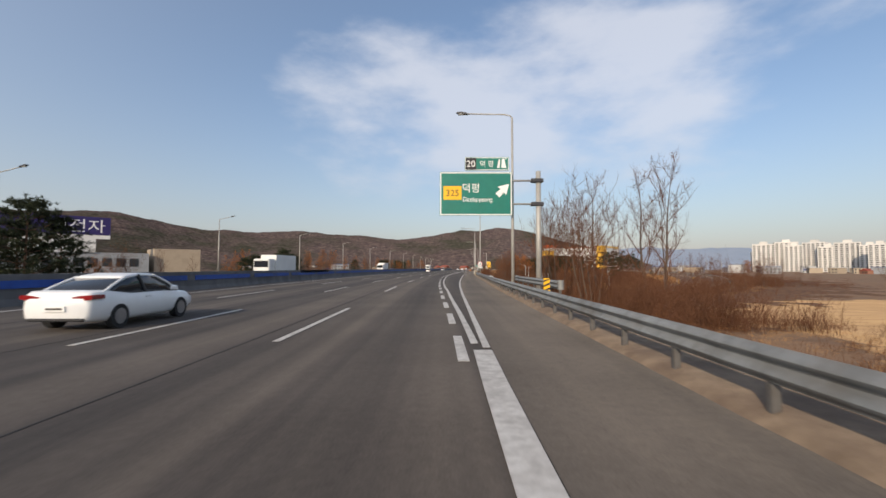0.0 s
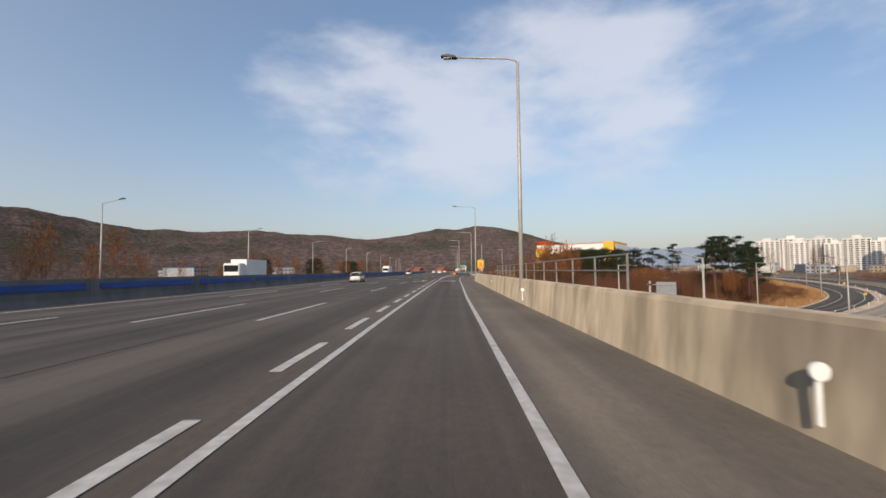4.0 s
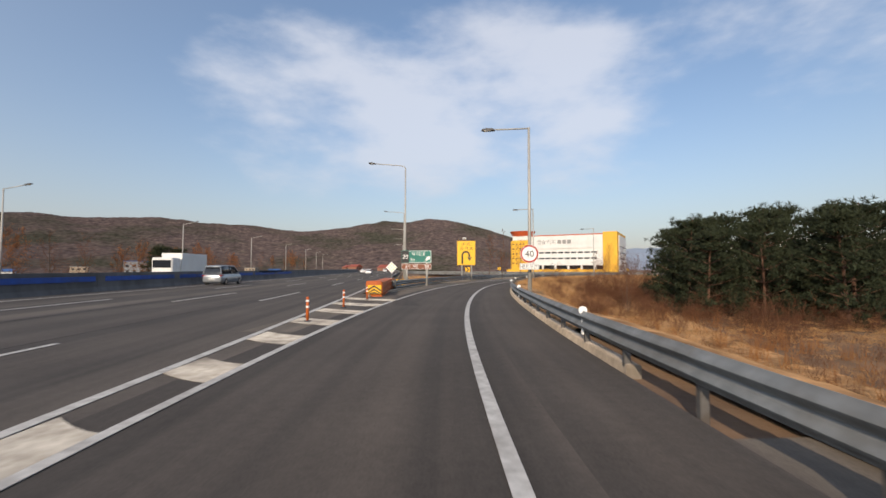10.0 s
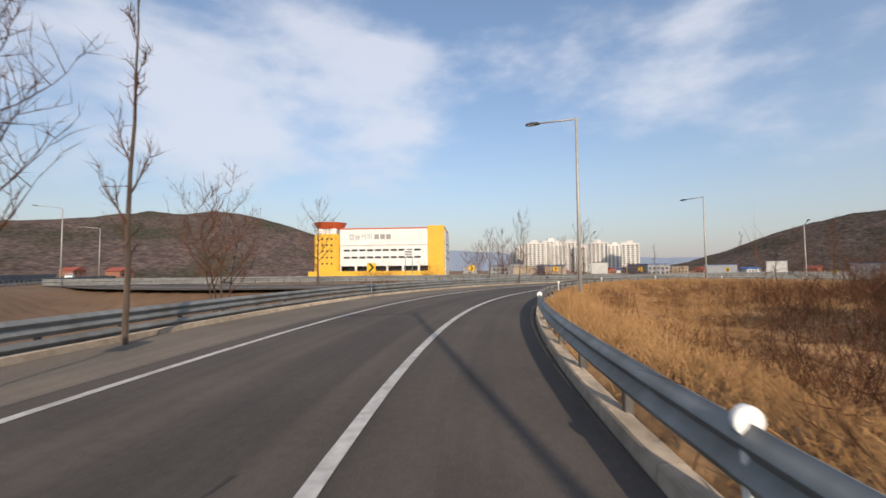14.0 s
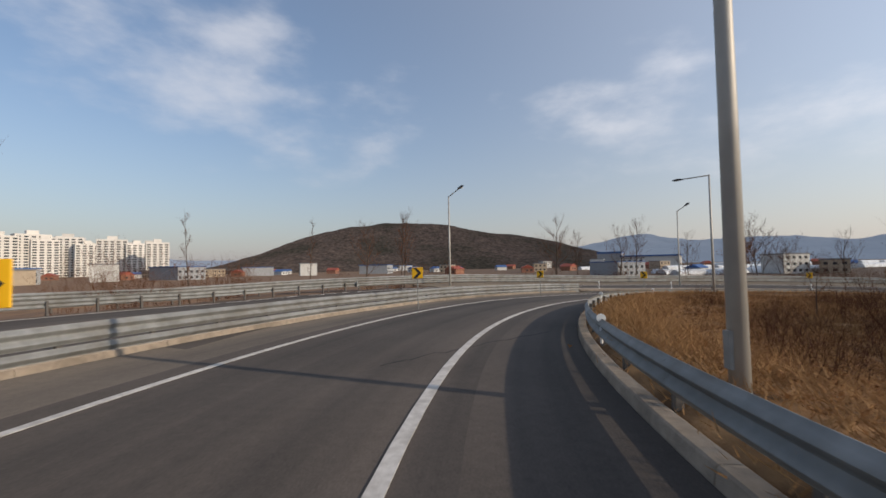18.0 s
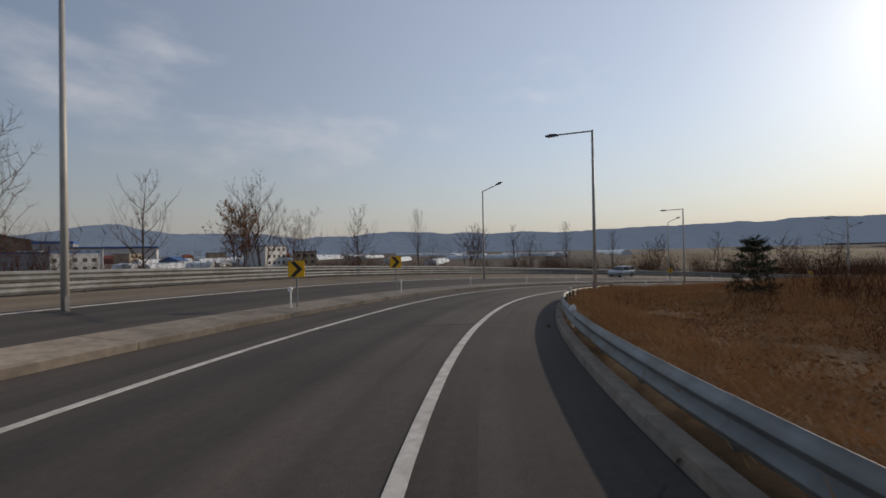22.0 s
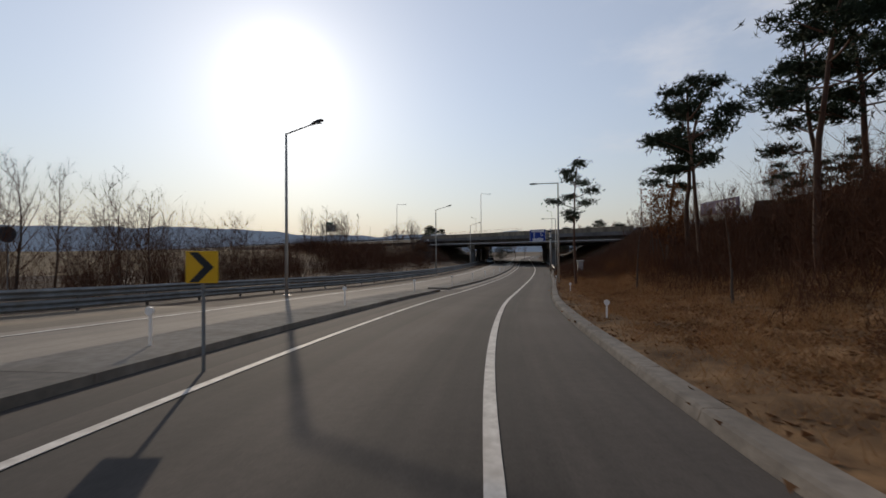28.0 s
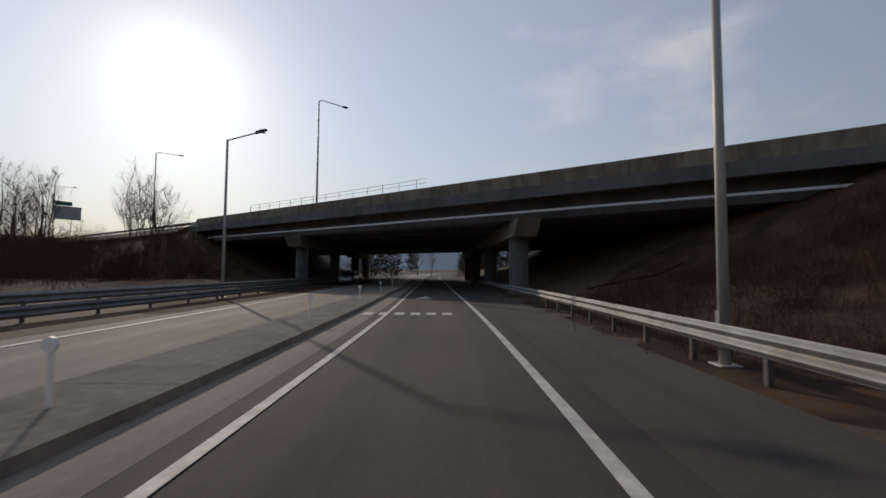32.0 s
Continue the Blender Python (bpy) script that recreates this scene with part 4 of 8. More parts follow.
parapet = thing("bridge_parapet", pose(0, 0, 0), "weathered tan concrete parapet wall with open joints", "parapet")
WALL = [(0.0, -0.06), (0.05, 0.5), (0.1, 1.08), (0.14, 1.15), (0.42, 1.15), (0.45, 1.1), (0.45, -0.6), (0.0, -0.6)]
wall_block(main_line(91, 159.4, lambda y: exit_edge(y) + np.interp(y, [91, 130, 161], [2.55, 2.3, 2.1])), WALL[::-1], M["wall_concrete"], parapet, 14.0)
crack_q = main_line(140.6, 144.2, lambda y: exit_edge(y) + np.interp(y, [91, 130, 161], [2.55, 2.3, 2.1]) + 0.037, 0.2)
crack_q[:, 2] = 0.4 + 0.035 * (crack_q[:, 1] - 140.6) + np.array([noise.noise((v * 2.1, 0.4, 0.2)) * 0.05 for v in crack_q[:, 1]])
crack_q[:, 0] += (crack_q[:, 2] - 0.4) * 0.075
ribbon("crack", crack_q + (0.0, 0.0, 0.012), crack_q, M["dark_patch"], np.arange(len(crack_q)) * 0.2, 0.0, parapet, "dark crack in the concrete")
median = thing("wall_median", pose(0, 0, 0), "dark grey concrete median wall", "median wall", kind="structure")
MED = [(-0.32, -0.05), (-0.14, 0.3), (-0.1, 1.32), (0.1, 1.32), (0.14, 0.3), (0.32, -0.05)]
wall_block(main_line(-240, 640, -18.2), MED, M["dark_concrete"], median, 20.0, 0.01)
blue = material("blue_panel", (0.012, 0.07, 0.34), (0.01, 0.05, 0.27), scale=2, rough=0.6, stain=(0.02, 0.04, 0.1), stain_scale=0.5)
band = thing("median_panel", pose(0, 0, 0), "blue painted reflective band along the median wall", "median panel")
for y0 in np.arange(-60, 290, 10.0):
    sweep("panel", *(lambda w: (w[0], w[1]))(polyline(main_line(y0, y0 + 9.96, -18.06), 1.0)), [(-0.01, 0.72), (0.045, 0.72), (0.02, 1.06), (-0.01, 1.06)], blue, band)
M["black"] = material("black_paint", (0.02, 0.02, 0.022), (0.03, 0.03, 0.03), rough=0.6)
M["white_paint"] = material("white_paint", (0.78, 0.77, 0.74), (0.7, 0.69, 0.66), scale=3, rough=0.5, stain=(0.5, 0.48, 0.44), stain_scale=1.5, stain_amount=0.3)
for y0 in (53.0, 177.0, 272.0):
    board = thing("hazard_band", pose(0, 0, 0), "black and white slanted hazard stripes on the median wall", "hazard board", "hazard bands on the median wall")
    for j in range(14):
        y = y0 + j * 0.9
        x = main_at(y) - 18.02
        bm = bmesh.new()
        vs = [bm.verts.new((x + dx, y + dy, z)) for dx, dy, z in ((0.0, 0, 1.0), (0.0, 0.55, 1.0), (0.0, 0.95, 1.34), (0.0, 0.4, 1.34))]
        bm.faces.new(vs)
        bmesh.ops.solidify(bm, geom=bm.faces[:], thickness=0.03)
        part("stripe", bm, M["white_paint"], board)
lat_wall = thing("sound_wall", pose(0, 0, 0), "low grey outer wall of the opposite carriageway", "wall")
wall_block(main_line(-200, 500, -38.6), [(-0.15, -0.3), (-0.12, 0.9), (0.12, 0.9), (0.15, -0.3)], M["dark_concrete"], lat_wall, 40.0, 0.01)

# kerbs and the island between the ramps
kerb = thing("trim_inner_kerb", pose(0, 0, 0), "dirty concrete kerb inside the ramp's curve", "kerb", kind="structure")
KERB = [(0.0, -0.1), (0.03, 0.13), (0.05, 0.15), (0.22, 0.15), (0.25, 0.13), (0.25, -0.1)]
for ka, kb in ((10.4, 20.34), (20.5, 25.325)):
    wall_block(ramp_line(ka, kb, K_KERB, V_KERB), KERB[::-1], M["kerb"], kerb, 3.0, 0.008)
kerb = thing("trim_verge_kerb", pose(0, 0, 0), "wide pale concrete kerb along the grass verge", "kerb", kind="structure")
wall_block(ramp_line(25.5, 32.1, K_KERB, V_KERB), [(0.0, -0.1), (0.06, 0.1), (0.1, 0.13), (0.38, 0.13), (0.42, 0.1), (0.44, -0.1)][::-1], M["kerb"], kerb, 2.0, 0.008)
kerb = thing("trim_outer_kerb", pose(0, 0, 0), "low sandy concrete kerb below the outer rail", "kerb", kind="structure")
wall_block(ramp_line(11.4, 21.35, K_LRAIL, V_LRAIL, 0.25), [(-0.2, -0.1), (-0.18, 0.12), (0.0, 0.12), (0.06, -0.1)], M["kerb"], kerb, 3.0, 0.008)
m_is = ramp.between(21.3, 35)
isl_l, isl_r = ramp.off(ramp.lat(K_MEDR, V_MEDR), 0.15)[m_is], ramp.off(ramp.lat(K_MEDL, V_MEDL), 0.15)[m_is]
island = thing("pavement_island", pose(0, 0, 0), "pale raised concrete island between the two ramps", "traffic island", kind="structure")
for a in range(0, len(isl_l) - 1, 5):
    b = min(a + 6, len(isl_l))
    if 29.2 < ramp.k[m_is][a] < 29.47:
        b -= 2
    il, ir = isl_l[a:b].copy(), isl_r[a:b].copy()
    for arr in (il, ir):
        d = arr[-1] - arr[0]
        d /= np.linalg.norm(d)
        arr[0] += d * 0.012
        arr[-1] -= d * 0.012
    ribbon("slab", il, ir, M["kerb"], ramp.run[:b - a], 0.2, island)

# ---- bridge ----
bridge = thing("road_bridge", pose(0, 0, 0), "grey concrete road bridge on round piers", "bridge")


def on_skew(u, lat):
    """The place on the line u metres right of the main line whose distance from the underpass is lat."""
    y = 130.0
    for _ in range(30):
        x = main_at(y) + u
        now = (x - A0[0]) * A_RIGHT[0] + (y - A0[1]) * A_RIGHT[1]
        y += (lat - now) / A_RIGHT[1]
    return float(main_at(y) + u), float(y)


def deck_strip(name, u0, u1, z_top, z_low, mat, label="", lat0=-34.0, lat1=23.0, camber=0.0):
    bm = bmesh.new()
    lats = np.linspace(lat0, lat1, 25)
    rings = []
    for la in lats:
        a, b = on_skew(u0, la), on_skew(u1, la)
        rings.append([bm.verts.new((*a, z_top)), bm.verts.new((*b, z_top)), bm.verts.new((*b, z_low)), bm.verts.new((*a, z_low))])
    for p0, p1 in zip(rings, rings[1:]):
        for j in range(4):
            bm.faces.new((p0[j], p1[j], p1[(j + 1) % 4], p0[(j + 1) % 4]))
    bm.faces.new(rings[0])
    bm.faces.new(rings[-1][::-1])
    return part(name, bm, mat, bridge, label)


edge_u = 6.7
deck_strip("deck", -17.7, edge_u, -0.1, -0.55, M["grey_concrete"])
deck_strip("deck", -40.0, -18.7, -0.1, -0.55, M["grey_concrete"])
deck_strip("fascia", edge_u + 0.003, edge_u + 0.35, 0.06, -0.75, M["grey_concrete"], "stained concrete deck edge")
for u in (4.2, -0.6, -5.4, -10.2, -15.0, -21.5, -26.3, -31.1, -35.9):
    deck_strip("girder", u - 1.0, u + 1.0, -0.553, -2.0, M["grey_concrete"])
deck_strip("drain_pipe", edge_u - 0.3, edge_u - 0.16, -1.55, -1.7, M["white_paint"], "pale drain pipe along the deck edge", -30, 20)


def pier_row(lat):
    for u in (3.2, -10.0, -24.0, -35.0):
        x, y = on_skew(u, lat)
        bm = bmesh.new()
        tube(bm, [(x, y, -8.2), (x, y, -3.1)], 0.75, 20)
        part("column", bm, M["grey_concrete"], bridge, smooth_faces=False)
    for u0, u1 in ((-17.3, edge_u - 0.2), (-39.0, -19.2)):
        a, b = np.array(on_skew(u0, lat)), np.array(on_skew(u1, lat))
        d = (b - a) / np.linalg.norm(b - a)
        nrm = np.array((d[1], -d[0]))
        bm = bmesh.new()
        lo = [bm.verts.new((*(p + nrm * s * 0.85), -3.2)) for p, s in ((a + d * 2.2, -1), (b - d * 1.6, -1), (b - d * 1.6, 1), (a + d * 2.2, 1))]
        hi = [bm.verts.new((*(p + nrm * s * 0.85), -2.004)) for p, s in ((a, -1), (b, -1), (b, 1), (a, 1))]
        bm.faces.new(lo[::-1])
        bm.faces.new(hi)
        for j in range(4):
            bm.faces.new((lo[j], lo[(j + 1) % 4], hi[(j + 1) % 4], hi[j]))
        part("cap_beam", bm, M["concrete"], bridge, "paler concrete cap beam")


pier_row(6.4)
pier_row(-15.6)
for lat, s in ((21.6, 1), (-32.6, -1)):
    bm = bmesh.new()
    for z0, z1, l0, l1 in ((-3.6, -0.12, lat, lat + s * 1.2),):
        c = [on_skew(edge_u + 0.3, l0), on_skew(-40.5, l0), on_skew(-40.5, l1), on_skew(edge_u + 0.3, l1)]
        lo, hi = [bm.verts.new((*p, z0)) for p in c], [bm.verts.new((*p, z1)) for p in c]
        bm.faces.new(lo[::-1])
        bm.faces.new(hi)
        for j in range(4):
            bm.faces.new((lo[j], lo[(j + 1) % 4], hi[(j + 1) % 4], hi[j]))
    bmesh.ops.recalc_face_normals(bm, faces=bm.faces)
    part("abutment", bm, M["grey_concrete"], bridge)
# slope edging beside the abutment
for lat0, lat1 in ((9.3, 13.6),):
    for k2 in range(8):
        la, lb = lat0 + (lat1 - lat0) * k2 / 8, lat0 + (lat1 - lat0) * (k2 + 1) / 8
        bm = bmesh.new()
        a, b = on_skew(7.0, la), on_skew(7.0, lb)
        za, zb = height_at(*a), height_at(*b)
        vs = [bm.verts.new(v) for v in ((a[0] - 0.35, a[1], za + 0.1), (a[0] + 0.35, a[1], za + 0.1), (b[0] + 0.35, b[1], zb + 0.1), (b[0] - 0.35, b[1], zb + 0.1))]
        bm.faces.new(vs)
        bmesh.ops.solidify(bm, geom=bm.faces[:], thickness=0.2)
        part("slope_edging", bm, M["concrete"], bridge, "pale concrete edging on the slope")
# handrail on the parapet
fence = thing("bridge_fence", pose(0, 0, 0), "thin grey steel handrail fence on the bridge parapet", "fence")
fq = main_line(104, 131, lambda y: exit_edge(y) + 2.75) + (0, 0, 1.16)
for p in fq[::2]:
    part("fence_post", tube_bm([tuple(p), (p[0], p[1], p[2] + 0.75)], 0.025, 6), M["steel"], fence)
for dz in (0.74, 0.4):
    part("fence_rail", tube_bm([tuple(p + (0, 0, dz)) for p in fq[::4]] + [tuple(fq[-1] + (0, 0, dz))], 0.02, 6), M["steel"], fence)

# soil banks that bury the feet of the rails
def verge(name, inner_pts, side, widths, rises, label, mat="soil"):
    q, rr = polyline(inner_pts)
    rows = []
    for w, h in zip(widths, rises):
        jit = np.array([noise.noise((x * 0.7, y * 0.7, w)) for x, y in q[:, :2]])
        row = q.copy()
        row[:, :2] += rr * side * (w + jit * 0.05)[:, None]
        row[:, 2] += h + jit * 0.035 * (h > 0)
        rows.append(row)
    n = len(q)
    verts = np.concatenate(rows)
    faces = [(a * n + b, (a + 1) * n + b, (a + 1) * n + b + 1, a * n + b + 1) for a in range(len(rows) - 1) for b in range(n - 1)]
    return tagged(link_mesh(name, verts, faces, M[mat], smooth_faces=True), label, "verge", kind="structure")


M["soil"] = material("verge_soil", (0.18, 0.135, 0.095), (0.11, 0.08, 0.056), scale=2.5, rough=0.95, bump=0.8, bump_scale=14.0, stain=(0.08, 0.055, 0.04), stain_scale=0.9, stain_amount=0.7)
verge("trim_verge_soil", main_line(-70, 91, lambda y: exit_edge(y) + np.interp(y, [-30, 4, 28, 52, 76, 91], RAIL_LAT) - 0.2), 1, [0.0, 0.1, 0.3, 1.0, 1.8, 3.0], [-0.02, 0.05, 0.1, 0.14, -0.15, -0.9], "sandy soil bank at the foot of the rail")
verge("trim_verge_soil", inner_q[:44], 1, [-0.2, -0.1, 0.05, 0.4, 1.5, 2.6], [-0.02, 0.07, 0.12, 0.2, 0.0, -0.7], "sandy soil bank at the foot of the rail")
verge("trim_verge_grass", ramp_line(10.6, 25.2, K_KERB, V_KERB), 1, [0.27, 0.36, 0.6, 1.0, 1.5, 2.0], [0.08, 0.15, 0.2, 0.22, 0.18, -0.2], "rough dry grass behind the inner kerb", "mat")
verge("trim_verge_soil", ramp_line(11.6, 21.35, K_LRAIL, V_LRAIL), -1, [-0.05, 0.2, 0.8, 1.8], [0.05, 0.14, 0.12, -0.2], "earth strip behind the outer rail")

# ---- lamps ----
M["lamp_glass"] = material("lamp_glass", (0.5, 0.5, 0.46), rough=0.3)
M["dark_steel"] = material("dark_steel", (0.06, 0.06, 0.065), (0.045, 0.045, 0.05), rough=0.55, metal=0.3)
LAMPS = {}


def lamp_post(key, height, arm, rise, label, radius=0.11, curved=False):
    """A street lamp whose arm reaches along local -x."""
    lamp = thing("street_lamp", pose(0, 0, 0), label, "street lamp", "lamps along the roads")
    part("pole", tube_bm([(0, 0, -0.6), (0, 0, height * 0.45), (0, 0, height)], [radius, radius * 0.82, radius * 0.6], 12), M["pole"], lamp, smooth_faces=True)
    part("base_plate", box_bm(-0.2, 0.2, -0.2, 0.2, -0.05, 0.03, bevel=0.01), M["pole"], lamp)
    if curved:
        pts = [(0, 0, height - 0.05), (-0.12, 0, height + 0.1), (-0.5, 0, height + 0.2), (-arm, 0, height + rise)]
    else:
        pts = [(0.06, 0, height - 0.06), (-arm, 0, height - 0.06 + rise)]
    part("arm", tube_bm(pts, 0.045, 8), M["pole"], lamp, smooth_faces=True)
    bm = bmesh.new()
    zt = pts[-1][2]
    slope = rise / max(arm, 0.1)
    outline = [(-0.1, -0.05), (0.0, 0.05), (0.35, 0.075), (0.62, 0.03), (0.68, -0.035), (0.3, -0.06)]
    prism(bm, [(-arm + 0.1 - x, zt + z + x * slope) for x, z in outline], -0.13, 0.13)
    bmesh.ops.recalc_face_normals(bm, faces=bm.faces)
    head = part("lamp_head", bm, M["dark_steel"], lamp, "dark lamp head")
    part("diffuser", box_bm(-arm - 0.45, -arm - 0.05, -0.1, 0.1, zt - 0.085 + 0.2 * slope, zt - 0.055 + 0.2 * slope), M["lamp_glass"], head)
    part("hatch", box_bm(-radius - 0.012, -radius + 0.03, -0.06, 0.06, 0.6, 1.0), M["steel"], lamp)
    LAMPS[key] = lamp
    return lamp


LAMP_USED = set()


def put_lamp(key, x, y, toward, z=None, size=1.0):
    """Stands a lamp at a place, its arm toward a heading in degrees left of +y."""
    m = pose(x, y, height_at(x, y) if z is None else z, 0, 0, toward - 90) @ Matrix.Scale(size, 4)
    if key in LAMP_USED:
        return copy_thing(LAMPS[key], m)
    LAMP_USED.add(key)
    LAMPS[key].matrix_basis = m
    return LAMPS[key]


lamp_post("tall", 11.7, 3.1, 0.35, "tall grey steel street lamp with a long arm", curved=True)
lamp_post("ramp", 9.7, 2.1, 0.0, "grey steel street lamp with a straight arm")
lamp_post("outer", 9.9, 1.9, 0.55, "slim grey street lamp with a rising arm")
lamp_post("west", 10.2, 2.3, 0.5, "pale street lamp beside the opposite carriageway")
for x, y, s in ((2.6, 29.6, 1.05), (1.02, 77.9, 1.02), (0.1, 116.3, 1.0), (0.45, 160.6, 0.92), (1.65, 198.6, 0.87)):
    put_lamp("tall", x, y, 88, z=-0.25, size=s)
for x, y in ((-0.2, 252.0), (0.0, 290.0), (0.6, 326.0), (0.8, 364.0), (0.5, 402.0)):
    put_lamp("tall", x, y, 88, z=-0.1)
for x, y, a in ((6.5, 230.6, 78), (16.6, 261.8, 68), (36.4, 286.6, 40), (68.08, 296.95, -2), (97.8, 280.2, -45), (107.6, 252.0, -82), (103.5, 226.4, -108), (84.2, 198.6, -132), (52.72, 175.04, -145), (18.9, 152.6, -145)):
    put_lamp("ramp", x, y, a, size=0.86 if x == 103.5 else 1.0)
for x, y, a in ((84.5, 326.6, 150), (105.3, 300.9, 125), (118.5, 272.5, 95), (121.9, 236.1, 78), (106.3, 193.8, 50), (77.9, 172.2, 36), (45.2, 148.7, 35), (14.8, 126.4, 37)):
    put_lamp("outer", x, y, a, z=height_at(x, y) - float(cant(np.array([x]), np.array([y]))[0]))
for y in np.arange(-76, 480, 37.0):
    put_lamp("west", float(main_at(y)) - 39.6, float(y), -92, z=-0.1)

# ---- signs ----
M["sign_back"] = material("sign_back", (0.4, 0.41, 0.41), (0.33, 0.34, 0.34), scale=2, rough=0.5, metal=0.4)
M["green"] = material("sign_green", (0.008, 0.17, 0.13), (0.007, 0.14, 0.11), scale=1.5, rough=0.45, stain=(0.02, 0.17, 0.11), stain_amount=0.3)
M["brown"] = material("sign_brown", (0.2, 0.06, 0.025), (0.18, 0.055, 0.022), scale=1.5, rough=0.45)
M["yellow"] = material("sign_yellow", (0.85, 0.47, 0.01), (0.8, 0.43, 0.01), scale=2.5, rough=0.4, stain=(0.7, 0.4, 0.03), stain_scale=0.8, stain_amount=0.3)
M["sign_red"] = material("sign_red", (0.62, 0.03, 0.02), (0.55, 0.03, 0.02), rough=0.45)
M["sign_blue"] = material("sign_blue", (0.012, 0.045, 0.3), (0.01, 0.04, 0.26), rough=0.45)
M["sign_white"] = material("sign_white", (0.82, 0.82, 0.8), (0.76, 0.76, 0.74), scale=3, rough=0.45, stain=(0.6, 0.58, 0.54), stain_amount=0.25)


def letters(body, x, z, size, mat, parent, y=-0.012, width=None, name="lettering", flat=False):
    """Raised letters on a board that faces -y, centred at x and z; or lying on the road."""
    cu = bpy.data.curves.new(name, "FONT")
    cu.body, cu.size, cu.extrude, cu.align_x, cu.align_y, cu.offset = body, size, 0.003, "CENTER", "CENTER", 0.0
    cu.resolution_u = 3
    tmp = new(name, cu)
    me = bpy.data.meshes.new_from_object(tmp.evaluated_get(bpy.context.evaluated_depsgraph_get()))
    bpy.data.objects.remove(tmp)
    me.materials.clear()
    me.materials.append(mat)
    co = np.empty(len(me.vertices) * 3, np.float32)
    me.vertices.foreach_get("co", co)
    co = co.reshape(-1, 3)
    if len(co):
        mid = (co.max(0) + co.min(0)) / 2
        co[:, :2] -= mid[:2]
        if width:
            co[:, 0] *= width / max(np.ptp(co[:, 0]), 1e-4)
        me.vertices.foreach_set("co", co.ravel())
    ob = new(name, me)
    ob.parent = parent
    ob.matrix_basis = pose(x, z, y) if flat else pose(x, y, z, 90, 0, 0)
    return ob


def board(name, x0, x1, z0, z1, mat, parent, y0=-0.01, y1=0.03, border=None, label="", bevel=0.006):
    b = part(name, box_bm(x0, x1, y0, y1, z0, z1, bevel=bevel), mat, parent, label)
    if border:
        w, m = border
        for q in ((x0 + 0.03, x1 - 0.03, z1 - 0.03 - w, z1 - 0.03), (x0 + 0.03, x1 - 0.03, z0 + 0.03, z0 + 0.03 + w), (x0 + 0.03, x0 + 0.03 + w, z0 + 0.03 + w, z1 - 0.03 - w), (x1 - 0.03 - w, x1 - 0.03, z0 + 0.03 + w, z1 - 0.03 - w)):
            part("border", box_bm(q[0], q[1], y0 - 0.005, y0 + 0.001, q[2], q[3]), m, b)
    return b


def shape(outline, mat, parent, y=-0.014, name="symbol", thick=0.005):
    return part(name, prism_bm(outline, y - thick, y), mat, parent)


def arrow_ne(cx, cz, s):
    """The outline of a fat arrow to the upper right."""
    base = [(-0.5, -0.22), (-0.22, -0.5), (0.12, -0.14), (0.28, -0.34), (0.5, 0.5), (-0.34, 0.28), (-0.14, 0.12)]
    return [(cx + a * s, cz + b * s) for a, b in base]


def disc(r, n=36, cx=0.0, cz=0.0):
    return [(cx + r * math.cos(2 * math.pi * i / n), cz + r * math.sin(2 * math.pi * i / n)) for i in range(n)]


# exit sign over the shoulder
gs = thing("gantry_sign", upright(0.1, 29.0, 4, z=0.0), "green direction sign on a cantilever steel post", "road sign")
main_board = board("board", -2.45, 2.45, 5.15, 8.12, M["green"], gs, border=(0.07, M["sign_white"]))
top_board = board("board", -0.75, 2.25, 8.22, 9.14, M["green"], gs, border=(0.04, M["sign_white"]))
board("number_plate_panel", -0.7, 0.02, 8.27, 9.09, M["black"], top_board, -0.018, -0.011)
letters("20", -0.34, 8.68, 0.62, M["sign_white"], top_board, -0.022)
letters("덕 평", 0.72, 8.68, 0.46, M["sign_white"], top_board, -0.016)
shape([(1.42, 8.4), (1.6, 8.4), (1.66, 8.98), (1.56, 8.98)], M["sign_white"], top_board)
shape([(1.72, 8.4), (2.06, 8.4), (1.94, 8.98), (2.08, 8.98), (2.08, 9.03), (1.76, 9.03)], M["sign_white"], top_board)
board("route_plate", -2.2, -0.98, 6.22, 7.15, M["yellow"], main_board, -0.018, -0.011)
board("back_sheet", -2.38, 2.38, 5.32, 8.08, M["sign_back"], gs, 0.032, 0.04)
letters("325", -1.59, 6.68, 0.62, M["black"], main_board, -0.022)
letters("덕평", -0.35, 7.02, 0.68, M["sign_white"], main_board, -0.016)
letters("Deokpyeong", 0.12, 6.2, 0.46, M["sign_white"], main_board, -0.016, width=2.0)
shape(arrow_ne(1.78, 6.85, 0.92), M["sign_white"], main_board)
part("post", tube_bm([(4.25, 0.15, -0.9), (4.25, 0.15, 8.2)], [0.2, 0.17], 16), M["pole"], gs, smooth_faces=True)
for z in (7.55, 5.95):
    part("arm", tube_bm([(-1.9, 0.1, z), (4.6, 0.13, z)], 0.07, 10), M["pole"], gs, smooth_faces=True)
    part("clamp", box_bm(3.75, 4.55, -0.12, 0.36, z - 0.12, z + 0.12, bevel=0.02), M["dark_steel"], gs)
for x in (-1.6, 0, 1.6):
    part("stiffener", box_bm(x - 0.04, x + 0.04, 0.03, 0.1, 5.4, 8.0), M["sign_back"], gs)
hz = thing("hazard_board", upright(3.2, 19.5, 0, z=0.0), "yellow and black striped hazard board on the rail", "hazard board")
board("board", -0.14, 0.14, 0.55, 1.15, M["yellow"], hz)
